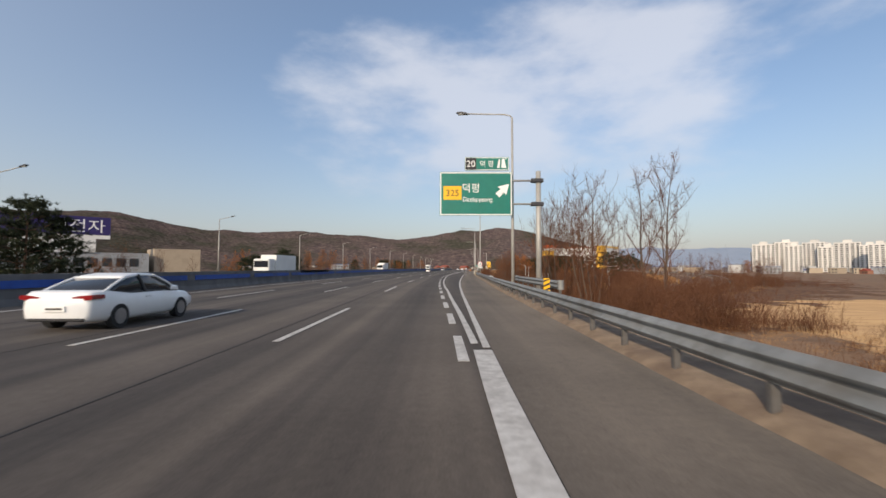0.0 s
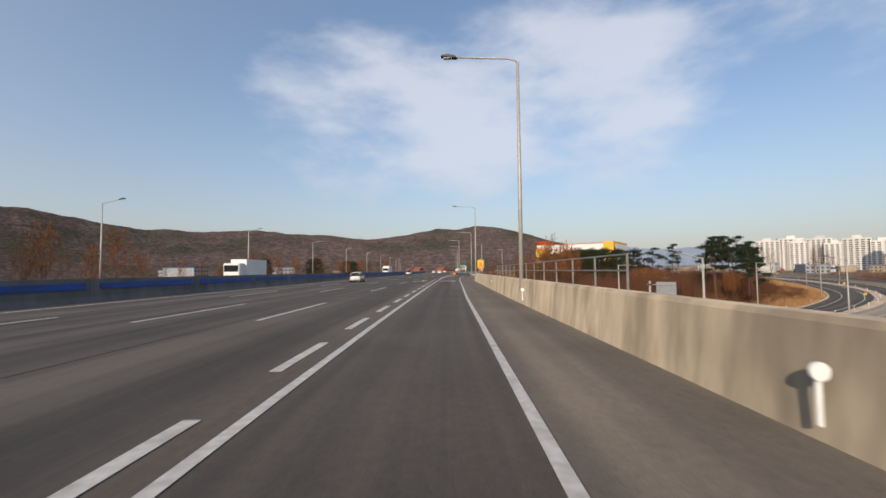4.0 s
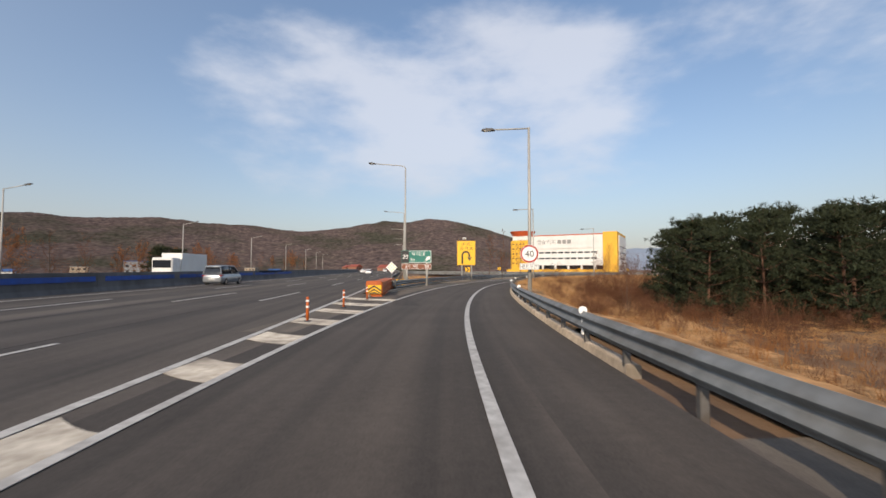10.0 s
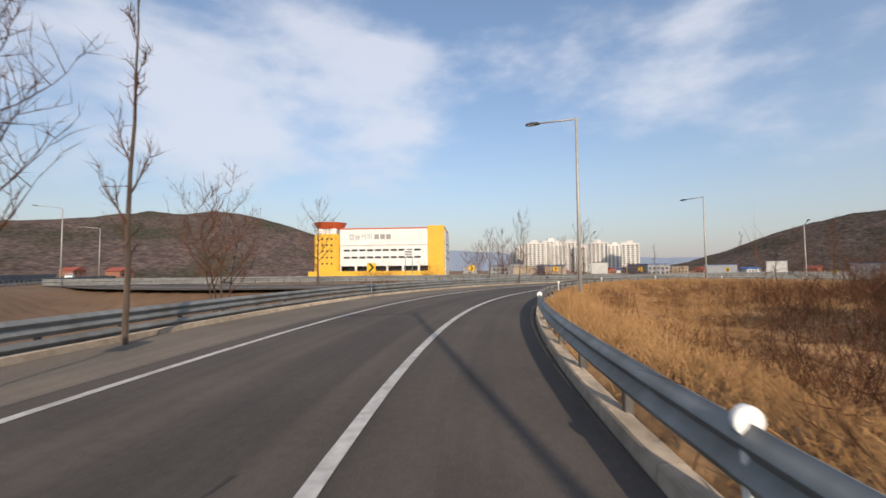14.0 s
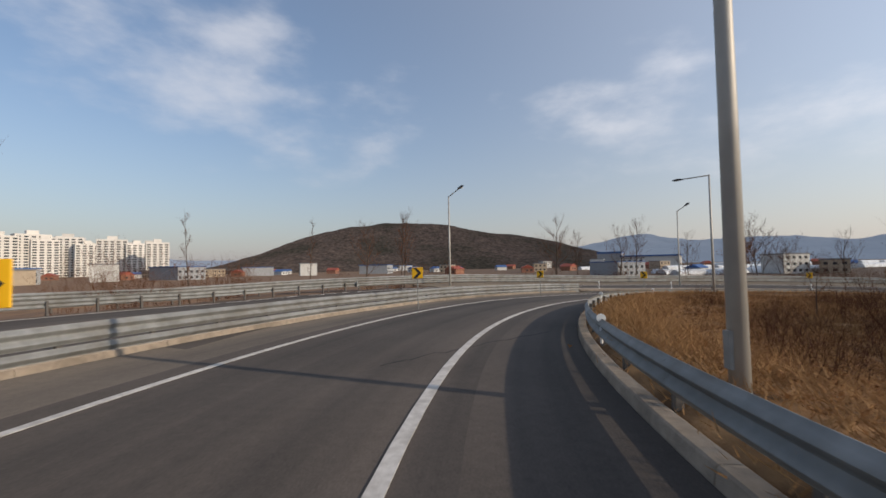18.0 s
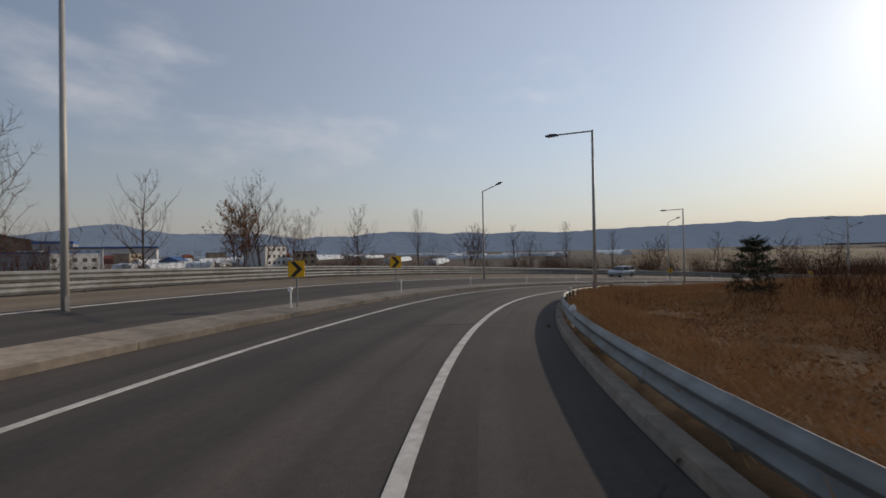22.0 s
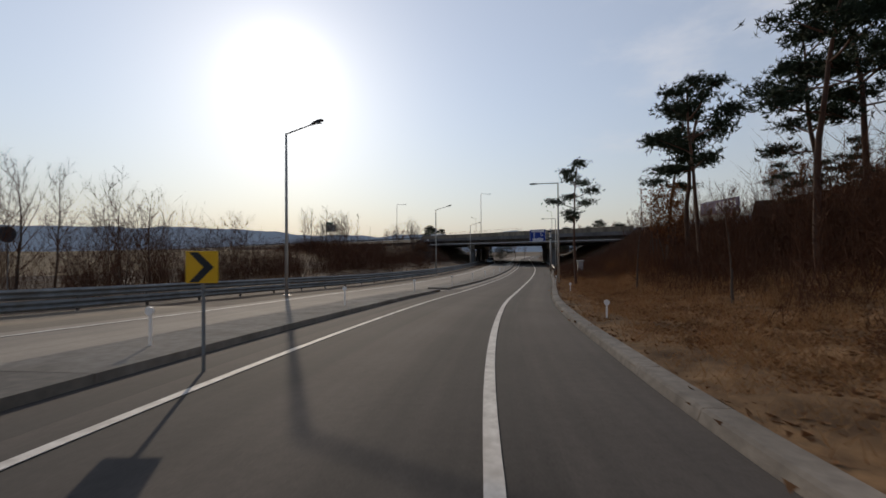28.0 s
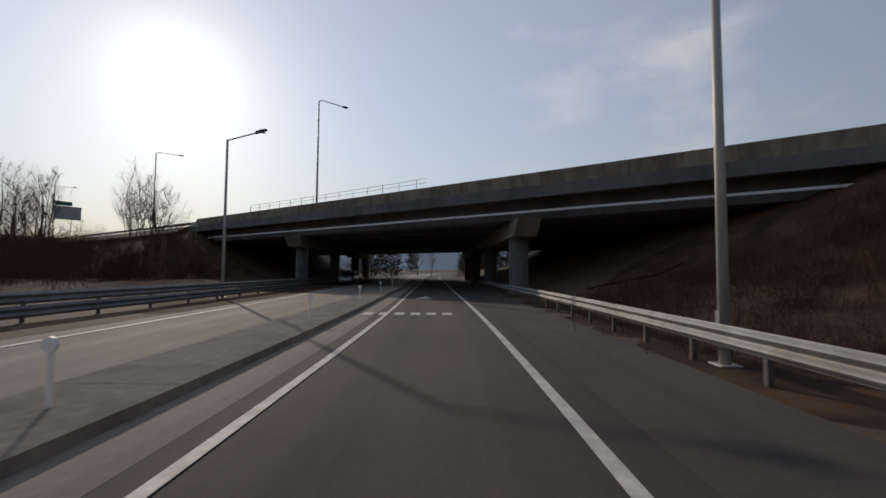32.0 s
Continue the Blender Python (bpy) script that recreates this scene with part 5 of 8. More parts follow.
for z in (0.6, 0.82, 1.04):
    shape([(-0.139, z - 0.06), (0.139, z + 0.06), (0.139, z + 0.15 if z < 1 else z + 0.1), (-0.139, z + 0.03)], M["black"], hz, -0.012, "stripe")
part("post", tube_bm([(0, 0.06, -0.3), (0, 0.06, 1.1)], 0.03, 8), M["steel"], hz)


def speed_sign(x, y, zc, dia, plate_z, yaw, plate_w):
    s = thing("speed_sign", upright(x, y, yaw, z=0.0), "round white speed limit sign with red rim on a lamp pole", "road sign", "speed limit signs")
    face = part("disc", prism_bm(disc(dia / 2, cz=zc), -0.23, -0.2), M["sign_white"], s)
    bm = bmesh.new()
    o, i = disc(dia / 2 - 0.015, cz=zc), disc(dia / 2 * 0.8, cz=zc)
    ov, iv = [bm.verts.new((a, -0.238, b)) for a, b in o], [bm.verts.new((a, -0.238, b)) for a, b in i]
    for j in range(len(o)):
        bm.faces.new((ov[j], ov[(j + 1) % 36], iv[(j + 1) % 36], iv[j]))
    bmesh.ops.solidify(bm, geom=bm.faces[:], thickness=-0.007)
    part("rim", bm, M["sign_red"], face)
    letters("40", 0, zc, dia * 0.5, M["black"], face, -0.244)
    plate = board("plate", -plate_w / 2, plate_w / 2, plate_z - 0.17, plate_z + 0.17, M["sign_white"], s, -0.23, -0.2, border=(0.015, M["black"]))
    letters("램프구간", 0, plate_z, 0.24, M["black"], plate, -0.238)
    for z in (zc + 0.2, zc - 0.2, plate_z):
        part("bracket", tube_bm([(0, 0.12, z), (0, -0.2, z)], 0.03, 8), M["steel"], s)
    return s


speed_sign(0.99, 77.7, 2.34, 0.86, 1.75, 2, 0.95)
speed_sign(6.38, 230.35, 2.42, 1.0, 1.72, -12, 1.05)
far40 = thing("speed_sign", upright(0.9, 326.0, -5, z=0.0), "small round speed limit sign on a far lamp pole", "road sign", "speed limit signs")
part("disc", prism_bm(disc(0.6, cz=2.6), -0.2, -0.17), M["sign_white"], far40)
part("rim", prism_bm(disc(0.6, cz=2.6), -0.168, -0.15), M["sign_red"], far40)
board("plate", -0.6, 0.6, 1.5, 1.85, M["sign_white"], far40, -0.2, -0.17)
part("bracket", tube_bm([(0, 0.1, 2.2), (0, -0.17, 2.2)], 0.03, 8), M["steel"], far40)

tri = thing("warning_sign", upright(2.28, 176.8, -2), "triangular red-rimmed yellow bend warning sign on a steel post", "road sign")
part("post", tube_bm([(0, 0.06, -0.4), (0, 0.06, 3.2)], 0.045, 10), M["steel"], tri)
tz = 2.45 - float(tri.matrix_basis.translation.z)
outer_t, inner_t = [(-0.66, tz - 0.55), (0.66, tz - 0.55), (0, tz + 0.56)], [(-0.47, tz - 0.44), (0.47, tz - 0.44), (0, tz + 0.35)]
plate_t = shape(outer_t, M["sign_red"], tri, 0.0, "plate", 0.02)
shape(inner_t, M["yellow"], plate_t, -0.021, "face")
shape([(-0.13, tz - 0.36), (-0.05, tz - 0.36), (-0.05, tz - 0.1), (0.07, tz - 0.1), (0.07, tz - 0.17), (0.2, tz - 0.06), (0.07, tz + 0.05), (0.07, tz - 0.02), (-0.13, tz - 0.02)], M["black"], plate_t, -0.027)

# curve warning board
uy = thing("curve_sign", upright(8.7, 268.0, -10, z=-0.1), "large yellow hairpin bend warning board on two steel posts", "road sign")
yb = board("board", -1.32, 1.32, 2.2, 5.7, M["yellow"], uy, border=(0.035, M["black"]))
letters("주 의 !", 0.1, 5.22, 0.55, M["black"], yb, -0.016, width=1.45)
letters("급 커 브", 0.02, 4.62, 0.55, M["black"], yb, -0.016, width=1.85)
bm = bmesh.new()
mid = [(-0.55, 2.42), (-0.55, 3.62)] + [(-0.05 - 0.5 * math.cos(t), 3.62 + 0.5 * math.sin(t)) for t in np.linspace(0.15, math.pi - 0.1, 12)] + [(0.46, 3.35)]
prev = None
for i, (a, b) in enumerate(mid):
    c, d = mid[min(i + 1, len(mid) - 1)], mid[max(i - 1, 0)]
    tx, tz2 = c[0] - d[0], c[1] - d[1]
    ln = math.hypot(tx, tz2)
    nxv, nzv = -tz2 / ln * 0.13, tx / ln * 0.13
    pair = [bm.verts.new((a + nxv, -0.015, b + nzv)), bm.verts.new((a - nxv, -0.015, b - nzv))]
    if prev:
        bm.faces.new((prev[0], prev[1], pair[1], pair[0]))
    prev = pair
bmesh.ops.solidify(bm, geom=bm.faces[:], thickness=0.005)
M["grey_mark"] = material("grey_mark", (0.07, 0.06, 0.05), (0.055, 0.048, 0.042), rough=0.5)
part("symbol", bm, M["grey_mark"], yb)
shape([(0.12, 3.38), (0.36, 3.3), (0.56, 3.3), (0.84, 3.38), (0.46, 2.78)], M["grey_mark"], yb)
for x in (-0.62, 0.75):
    part("post", tube_bm([(x, 0.12, -0.5), (x, 0.12, 5.4)], 0.1, 14), M["pole"], uy, smooth_faces=True)
camr = part("camera_box", box_bm(-0.52, -0.02, -0.35, 0.25, 5.9, 6.14, bevel=0.03), M["sign_white"], uy, "white traffic camera housing")
part("camera_mount", tube_bm([(0.05, 0.1, 5.6), (0.05, 0.1, 5.95)], 0.04, 8), M["steel"], uy)
part("lens", tube_bm([(-0.27, -0.37, 6.0), (-0.27, -0.33, 6.0)], 0.08, 12), M["black"], camr)

# exit board in the gore
ex = thing("exit_sign", upright(0.85, 248.7, -9, z=0.3), "green and brown exit sign boards on two posts", "road sign")
eb = board("board", -1.45, 1.45, 1.86, 3.06, M["green"], ex, border=(0.035, M["sign_white"]))
board("number_plate_panel", -1.42, -0.72, 1.89, 3.03, M["black"], eb, -0.02, -0.012)
letters("20", -1.07, 2.46, 0.55, M["sign_white"], eb, -0.024)
letters("나가는곳", 0.22, 2.74, 0.42, M["sign_white"], eb, -0.018, width=1.25)
letters("Exit", -0.35, 2.18, 0.3, M["sign_white"], eb, -0.018)
shape(arrow_ne(1.1, 2.28, 0.5), M["sign_white"], eb)
bb = board("board", -1.45, 1.45, 1.24, 1.78, M["brown"], ex, border=(0.025, M["sign_white"]), label="brown place name board")
letters("출구", -0.85, 1.51, 0.26, M["sign_white"], bb, -0.018)
letters("덕    평", 0.45, 1.51, 0.4, M["sign_white"], bb, -0.018, width=1.5)
for x in (-0.95, 1.0):
    part("post", tube_bm([(x, 0.14, -0.9), (x, 0.14, 2.9)], 0.11, 14), M["pole"], ex, smooth_faces=True)

# toll sign
ts = thing("toll_sign", upright(25.4, 153.2, 126, z=-7.05), "blue toll plaza lane sign on a cantilever post", "road sign")
tb = board("board", -1.35, 1.35, 4.75, 6.85, M["sign_blue"], ts, border=(0.03, M["sign_white"]))
board("back_sheet", -1.34, 1.34, 4.76, 6.84, M["sign_back"], ts, 0.032, 0.04)
board("title_plate", -1.1, 1.1, 6.38, 6.76, M["sign_white"], tb, -0.02, -0.012)
letters("요 금 소", 0, 6.57, 0.32, M["sign_blue"], tb, -0.024)
board("title_plate", -0.85, 0.95, 4.85, 5.28, M["sign_white"], tb, -0.02, -0.012)
letters("하이패스 차로", 0.05, 5.06, 0.28, M["sign_blue"], tb, -0.024, width=1.6)
for cx in (-0.58, 0.62):
    for z in (6.18, 6.0, 5.82):
        shape([(cx - 0.14, z - 0.1), (cx, z + 0.02), (cx + 0.14, z - 0.1), (cx + 0.14, z - 0.02), (cx, z + 0.1), (cx - 0.14, z - 0.02)], M["sign_white"], tb)
shape([(-0.62, 5.35), (-0.54, 5.35), (-0.54, 5.7), (-0.62, 5.7)], M["sign_white"], tb)
shape([(0.0, 5.36), (0.1, 5.36), (0.86, 5.7), (0.86, 6.0), (0.8, 6.0), (0.8, 5.74)], M["sign_white"], tb)
for z in (6.1, 5.9, 5.7, 5.5):
    board("lane_mark", -0.3, -0.26, z, z + 0.09, M["sign_white"], tb, -0.018, -0.012, bevel=0)
part("post", tube_bm([(2.2, 0.1, -0.6), (2.2, 0.1, 6.95)], [0.16, 0.14], 14), M["pole"], ts, smooth_faces=True)
for z in (6.45, 5.3):
    part("arm", tube_bm([(-1.1, 0.1, z), (2.6, 0.1, z)], 0.06, 8), M["pole"], ts)
    part("clamp", box_bm(1.75, 2.4, -0.1, 0.3, z - 0.12, z + 0.12, bevel=0.02), M["dark_steel"], ts)

# small signs seen from behind and a route marker
for x, y, yaw, zc in ((3.8, 97.6, 10, -0.6), (33.0, 300.0, -50, 0.0)):
    sm = thing("small_sign", upright(x, y, yaw), "small white rectangular sign on two thin posts", "road sign")
    b2 = board("board", -0.42, 0.42, 2.7 + zc, 3.2 + zc, M["sign_white"], sm)
    for zb in (2.82, 2.96, 3.08):
        board("text_bar", -0.3, 0.3, zb + zc - 0.03, zb + zc + 0.03, M["grey_mark"], b2, -0.016, -0.009, bevel=0)
    for px in (-0.28, 0.28):
        part("post", tube_bm([(px, 0.05, -0.6), (px, 0.05, 3.15 + zc)], 0.03, 8), M["steel"], sm)


# chevrons
def chevron_sign():
    c = thing("chevron_sign", pose(0, 0, 0), "yellow board with a black chevron on a thin post", "road sign", "chevron signs round the bend")
    b = board("board", -0.31, 0.31, 1.35, 1.97, M["yellow"], c, bevel=0.01)
    part("symbol", prism_bm([(-0.24, 1.37), (-0.06, 1.37), (0.24, 1.66), (-0.06, 1.95), (-0.24, 1.95), (0.04, 1.66)], -0.017, -0.011), M["black"], b)
    part("post", tube_bm([(0, 0.06, -0.4), (0, 0.06, 1.95)], 0.035, 8), M["steel"], c)
    return c


first_chevron = chevron_sign()
for i, (x, y, yaw, zc, size) in enumerate(((8.3, 264.2, -28, 1.48, 1.05), (15.9, 278.3, -25, 1.6, 0.8), (27.5, 293.5, -38, 1.6, 0.8), (39.9, 301.7, -50, 1.55, 0.8), (53.5, 305.2, -62, 1.4, 0.8), (67.5, 304.6, -78, 1.25, 0.8),
                                  (82.7, 301.8, -98, 1.05, 0.8), (95.0, 294.1, -116, 0.62, 0.8), (110.44, 280.28, -134, -0.04, 1.15), (115.04, 267.08, -150, -0.64, 0.95), (117.85, 257.30, -162, -0.67, 1.10),
                                  (105.2, 216.0, -200, -3.0, 0.85), (86.7, 190.5, -222, -4.35, 0.82))):
    m = pose(x, y, zc - 1.66 * size, 0, 0, yaw) @ Matrix.Scale(size, 4)
    if i == 0:
        first_chevron.matrix_basis = m
    else:
        lone = copy_thing(first_chevron, pose(0, 0, 0))
        lone.matrix_basis = m

# crash cushion at the gore
M["orange"] = material("orange_plastic", (0.55, 0.13, 0.02), (0.42, 0.085, 0.015), scale=3, rough=0.55, stain=(0.25, 0.06, 0.02), stain_scale=1.2, stain_amount=0.6)
cush = thing("crash_cushion", pose(-2.2, 232.1, -0.06, 0, 0, -3), "long orange ribbed crash cushion with a striped nose", "crash cushion")
part("nose", box_bm(-0.47, 0.47, 0.0, 1.1, 0.14, 0.95, bevel=0.07), M["orange"], cush)
part("base", box_bm(-0.45, 0.45, 0.05, 11.6, 0.0, 0.13, bevel=0.01), M["orange"], cush)
for j in range(10):
    y0 = 1.15 + j * 1.05
    cell = part("cell", box_bm(-0.4, 0.4, y0, y0 + 1.0, 0.135, 0.88, bevel=0.03), M["orange"], cush)
    for z in (0.25, 0.48, 0.71):
        for s in (-1, 1):
            part("rib", box_bm(s * 0.42 - 0.03, s * 0.42 + 0.03, y0 - 0.02, y0 + 1.02, z - 0.05, z + 0.05, bevel=0.015), M["orange"], cell)
face = board("panel", -0.42, 0.42, 0.2, 0.72, M["yellow"], cush, -0.02, -0.004)
for z in (0.1, 0.3, 0.5):
    for s in (-1, 1):
        o = [(0.0, z + 0.12), (s * 0.41, z - 0.16), (s * 0.41, z - 0.05), (0.0, z + 0.23)]
        o = [(x, min(max(b, 0.205), 0.715)) for x, b in o]
        shape(o, M["black"], face, -0.021, "stripe", 0.004)
blk = thing("barrier_end", pose(-0.9, 244.3, -0.08, 0, 0, -8), "striped board on a concrete block at the rail end", "barrier block")
part("block", box_bm(-0.55, 0.75, 0.05, 0.9, -0.1, 0.72, bevel=0.03), M["concrete"], blk)
bf = board("board", -0.62, 0.62, 0.15, 0.75, M["yellow"], blk, -0.01, 0.04)
for x in (-0.5, -0.2, 0.1, 0.4):
    shape([(x - 0.1, 0.74), (x + 0.03, 0.74), (min(x + 0.26, 0.61), 0.16), (min(x + 0.13, 0.6), 0.16)], M["black"], bf, -0.012, "stripe", 0.004)
dia = thing("diamond_sign", pose(-1.4, 242.6, -0.05, 0, 0, -6), "pale diamond reflector board with dark dots", "road sign")
dz = 1.75
db = shape([(0, dz - 0.46), (0.46, dz), (0, dz + 0.46), (-0.46, dz)], M["sign_white"], dia, 0.0, "board", 0.02)
for a, b in [(i, j) for i in (-1, 0, 1) for j in (-1, 0, 1)]:
    cx, cz = (a - b) * 0.14, (a + b) * 0.14
    shape(disc(0.055, 12, cx, dz + cz), M["yellow"], db, -0.021, "reflector", 0.006)
part("post", tube_bm([(0, 0.05, -0.3), (0, 0.05, dz + 0.3)], 0.035, 8), M["steel"], dia)


def tube_marker():
    t = thing("tube_marker", pose(0, 0, 0), "orange flexible lane marker post", "marker post", "orange marker posts in the gore")
    part("foot", tube_bm([(0, 0, 0), (0, 0, 0.05)], [0.12, 0.1], 14), M["dark_steel"], t)
    part("tube", tube_bm([(0, 0, 0.05), (0, 0, 0.75)], [0.045, 0.04], 12), M["orange"], t, smooth_faces=True)
    for z in (0.42, 0.6):
        part("band", tube_bm([(0, 0, z), (0, 0, z + 0.06)], 0.047, 12), M["sign_white"], t)
    return t


tm = tube_marker()
tm.matrix_basis = pose(-2.4, 229.5, 0.0)
for x, y in ((-3.0, 225.0), (-3.5, 220.5)):
    copy_thing(tm, pose(x, y, 0.0))


# round delineators
def delineator(h, label):
    d = thing("delineator", pose(0, 0, 0), label, "delineator", "round roadside reflectors")
    part("stem", tube_bm([(0, 0.02, -0.2), (0, 0.02, h)], 0.028, 8), M["sign_white"], d)
    bm = prism_bm(disc(0.085, 20, 0, h), -0.02, 0.02)
    part("reflector", bm, M["sign_white"], d)
    return d


dr = delineator(0.28, "white round reflector on top of the guard rail")
dp = delineator(0.66, "white post with a round reflector on the kerb")
dr.matrix_basis = pose(float(inner_q[8, 0]), float(inner_q[8, 1]), float(inner_q[8, 2]) + 0.52, 0, 0, 0)
for a in range(20, len(inner_q) - 6, 12):
    h = math.degrees(math.atan2(inner_r[a, 1], inner_r[a, 0]))
    copy_thing(dr, pose(float(inner_q[a, 0]), float(inner_q[a, 1]), float(inner_q[a, 2]) + 0.48, 0, 0, h))
isl_mid = (isl_l + isl_r) / 2
dp.matrix_basis = pose(*[float(v) for v in isl_mid[3]], 0, 0, -140)
for a in range(12, len(isl_mid), 9):
    copy_thing(dp, pose(*[float(v) for v in isl_mid[a]], 0, 0, math.degrees(math.atan2(ramp.right[m_is][a, 1], ramp.right[m_is][a, 0]))))
for kk, lt in ((25.35, 2.45), (28.8, 3.9), (30.4, 4.0), (29.6, 4.4)):
    i = int(np.abs(ramp.k - kk).argmin())
    q = ramp.p[i, :2] + ramp.right[i] * lt
    copy_thing(dp, pose(float(q[0]), float(q[1]), height_at(*q), 0, 0, math.degrees(math.atan2(ramp.right[i, 1], ramp.right[i, 0]))))
wr = main_line(96, 158, lambda y: exit_edge(y) + 2.35)
for a in range(3, len(wr), 16):
    copy_thing(dr, pose(float(wr[a, 0]) + 0.04, float(wr[a, 1]), 0.39, 0, 0, -2))

# drain inlet, utility cover and cabinet on the verge
i = int(np.abs(ramp.k - 25.42).argmin())
q = ramp.p[i, :2] + ramp.right[i] * 1.72
inlet = thing("drain_inlet", pose(float(q[0]), float(q[1]), float(ramp.p[i, 2]), 0, 0, math.degrees(math.atan2(ramp.right[i, 1], ramp.right[i, 0]))), "open concrete drain inlet in the kerb", "drain inlet")
part("side_wall", box_bm(0.0, 0.7, -1.15, -1.0, -0.3, 0.24, bevel=0.02), M["grey_concrete"], inlet)
part("side_wall", box_bm(0.0, 0.7, 1.0, 1.15, -0.3, 0.24, bevel=0.02), M["grey_concrete"], inlet)
part("back_wall", box_bm(0.55, 0.7, -1.0, 1.0, -0.3, 0.26, bevel=0.02), M["grey_concrete"], inlet)
i = int(np.abs(ramp.k - 25.77).argmin())
q = ramp.p[i, :2] + ramp.right[i] * 3.1
cover = thing("utility_cover", pose(float(q[0]), float(q[1]), height_at(*q), 0, 0, math.degrees(math.atan2(ramp.right[i, 1], ramp.right[i, 0])) + 12), "concrete utility box with a steel lid in the grass", "utility box")
part("frame", box_bm(-0.72, 0.72, -0.6, 0.6, -0.3, 0.2, bevel=0.03), M["grey_concrete"], cover)
lid = part("lid", box_bm(-0.7, 0.7, -0.58, 0.58, 0.203, 0.235, bevel=0.008), M["grey_concrete"], cover)
for x, y in ((-0.45, -0.4), (0.45, -0.4), (0.45, 0.4), (-0.45, 0.4)):
    part("handle", tube_bm([(x - 0.1, y, 0.235), (x - 0.1, y, 0.27), (x + 0.1, y, 0.27), (x + 0.1, y, 0.235)], 0.012, 6), M["dark_steel"], lid)
for kk, lt, w in ((20.05, 6.0, 0.6),):
    i = int(np.abs(ramp.k - kk).argmin())
    q = ramp.p[i, :2] + ramp.right[i] * lt
    pad = thing("manhole_cover", pose(float(q[0]), float(q[1]), height_at(*q) + 0.02, 0, 0, 30), "flat concrete manhole cover in the grass", "manhole cover")
    part("slab", box_bm(-w / 2, w / 2, -w / 2, w / 2, -0.1, 0.08, bevel=0.02), M["concrete"], pad)
    part("ring", tube_bm([(0, 0, 0.08), (0, 0, 0.095)], w * 0.3, 20), M["dark_steel"], pad)
q = (36.0, 167.6)
cab = thing("control_cabinet", pose(*q, height_at(*q), 0, 0, 125), "grey roadside control cabinet with a small roof", "cabinet")
part("body", box_bm(-0.35, 0.35, -0.25, 0.25, 0.0, 1.85, bevel=0.02), M["pole"], cab)
part("roof", box_bm(-0.52, 0.52, -0.4, 0.4, 1.853, 1.94, bevel=0.02), M["sign_back"], cab)
part("door", box_bm(-0.3, 0.3, -0.27, -0.253, 0.12, 1.75, bevel=0.005), M["sign_back"], cab)

# lane words painted on the road
words = marking("trim_lane_words", "white place names painted on the lanes")
for body, x, y in (("덕평", -3.75, 158.9), ("인천", -7.9, 158.6)):
    w = letters(body, x, y, 1.55, M["paint"], words, 0.012, width=2.3, flat=True)
    w.scale = (1.0, 2.3, 1.0)
# round sign seen from behind
rs = thing("round_sign", pose(90.6, 160.2, height_at(90.6, 160.2), 0, 0, 150), "dark back of a round road sign on a post", "road sign")
part("board", prism_bm(disc(0.5, 28, 0, 3.6), -0.01, 0.02), M["dark_steel"], rs)
part("post", tube_bm([(0, 0.06, -0.4), (0, 0.06, 4.1)], 0.04, 8), M["steel"], rs)

# ---- hills and far land ----
M["wood_hill"] = material("wooded_hill", (0.125, 0.094, 0.086), (0.058, 0.047, 0.049), scale=0.09, rough=1.0, detail=12.0, stain=(0.042, 0.046, 0.032), stain_scale=0.011, stain_amount=0.75, spec=0.0)
M["pine_hill"] = material("pine_hill", (0.1, 0.078, 0.07), (0.048, 0.043, 0.042), scale=0.09, rough=1.0, detail=12.0, stain=(0.026, 0.03, 0.024), stain_scale=0.012, stain_amount=0.6, spec=0.0)
# blue-grey of the distant haze is put into this base colour
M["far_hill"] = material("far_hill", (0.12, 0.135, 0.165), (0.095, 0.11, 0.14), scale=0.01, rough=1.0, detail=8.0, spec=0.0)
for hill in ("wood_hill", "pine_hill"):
    # crowns of single trees, with lit tops and shaded gaps painted in
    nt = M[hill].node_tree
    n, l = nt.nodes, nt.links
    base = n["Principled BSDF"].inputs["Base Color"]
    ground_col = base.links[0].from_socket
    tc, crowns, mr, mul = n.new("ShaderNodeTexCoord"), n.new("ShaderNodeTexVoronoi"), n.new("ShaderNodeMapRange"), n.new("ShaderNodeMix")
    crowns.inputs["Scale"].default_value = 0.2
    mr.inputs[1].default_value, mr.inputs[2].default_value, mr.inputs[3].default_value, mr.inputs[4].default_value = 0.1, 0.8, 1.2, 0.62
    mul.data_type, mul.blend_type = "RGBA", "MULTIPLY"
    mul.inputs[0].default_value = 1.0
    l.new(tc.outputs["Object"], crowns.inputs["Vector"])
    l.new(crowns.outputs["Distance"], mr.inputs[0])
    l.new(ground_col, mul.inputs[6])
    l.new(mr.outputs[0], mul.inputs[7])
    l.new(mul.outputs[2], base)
# a faint bluish glow added to the far hills as painted haze
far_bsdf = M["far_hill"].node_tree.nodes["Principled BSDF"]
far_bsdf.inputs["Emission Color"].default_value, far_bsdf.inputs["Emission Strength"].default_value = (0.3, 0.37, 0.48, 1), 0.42


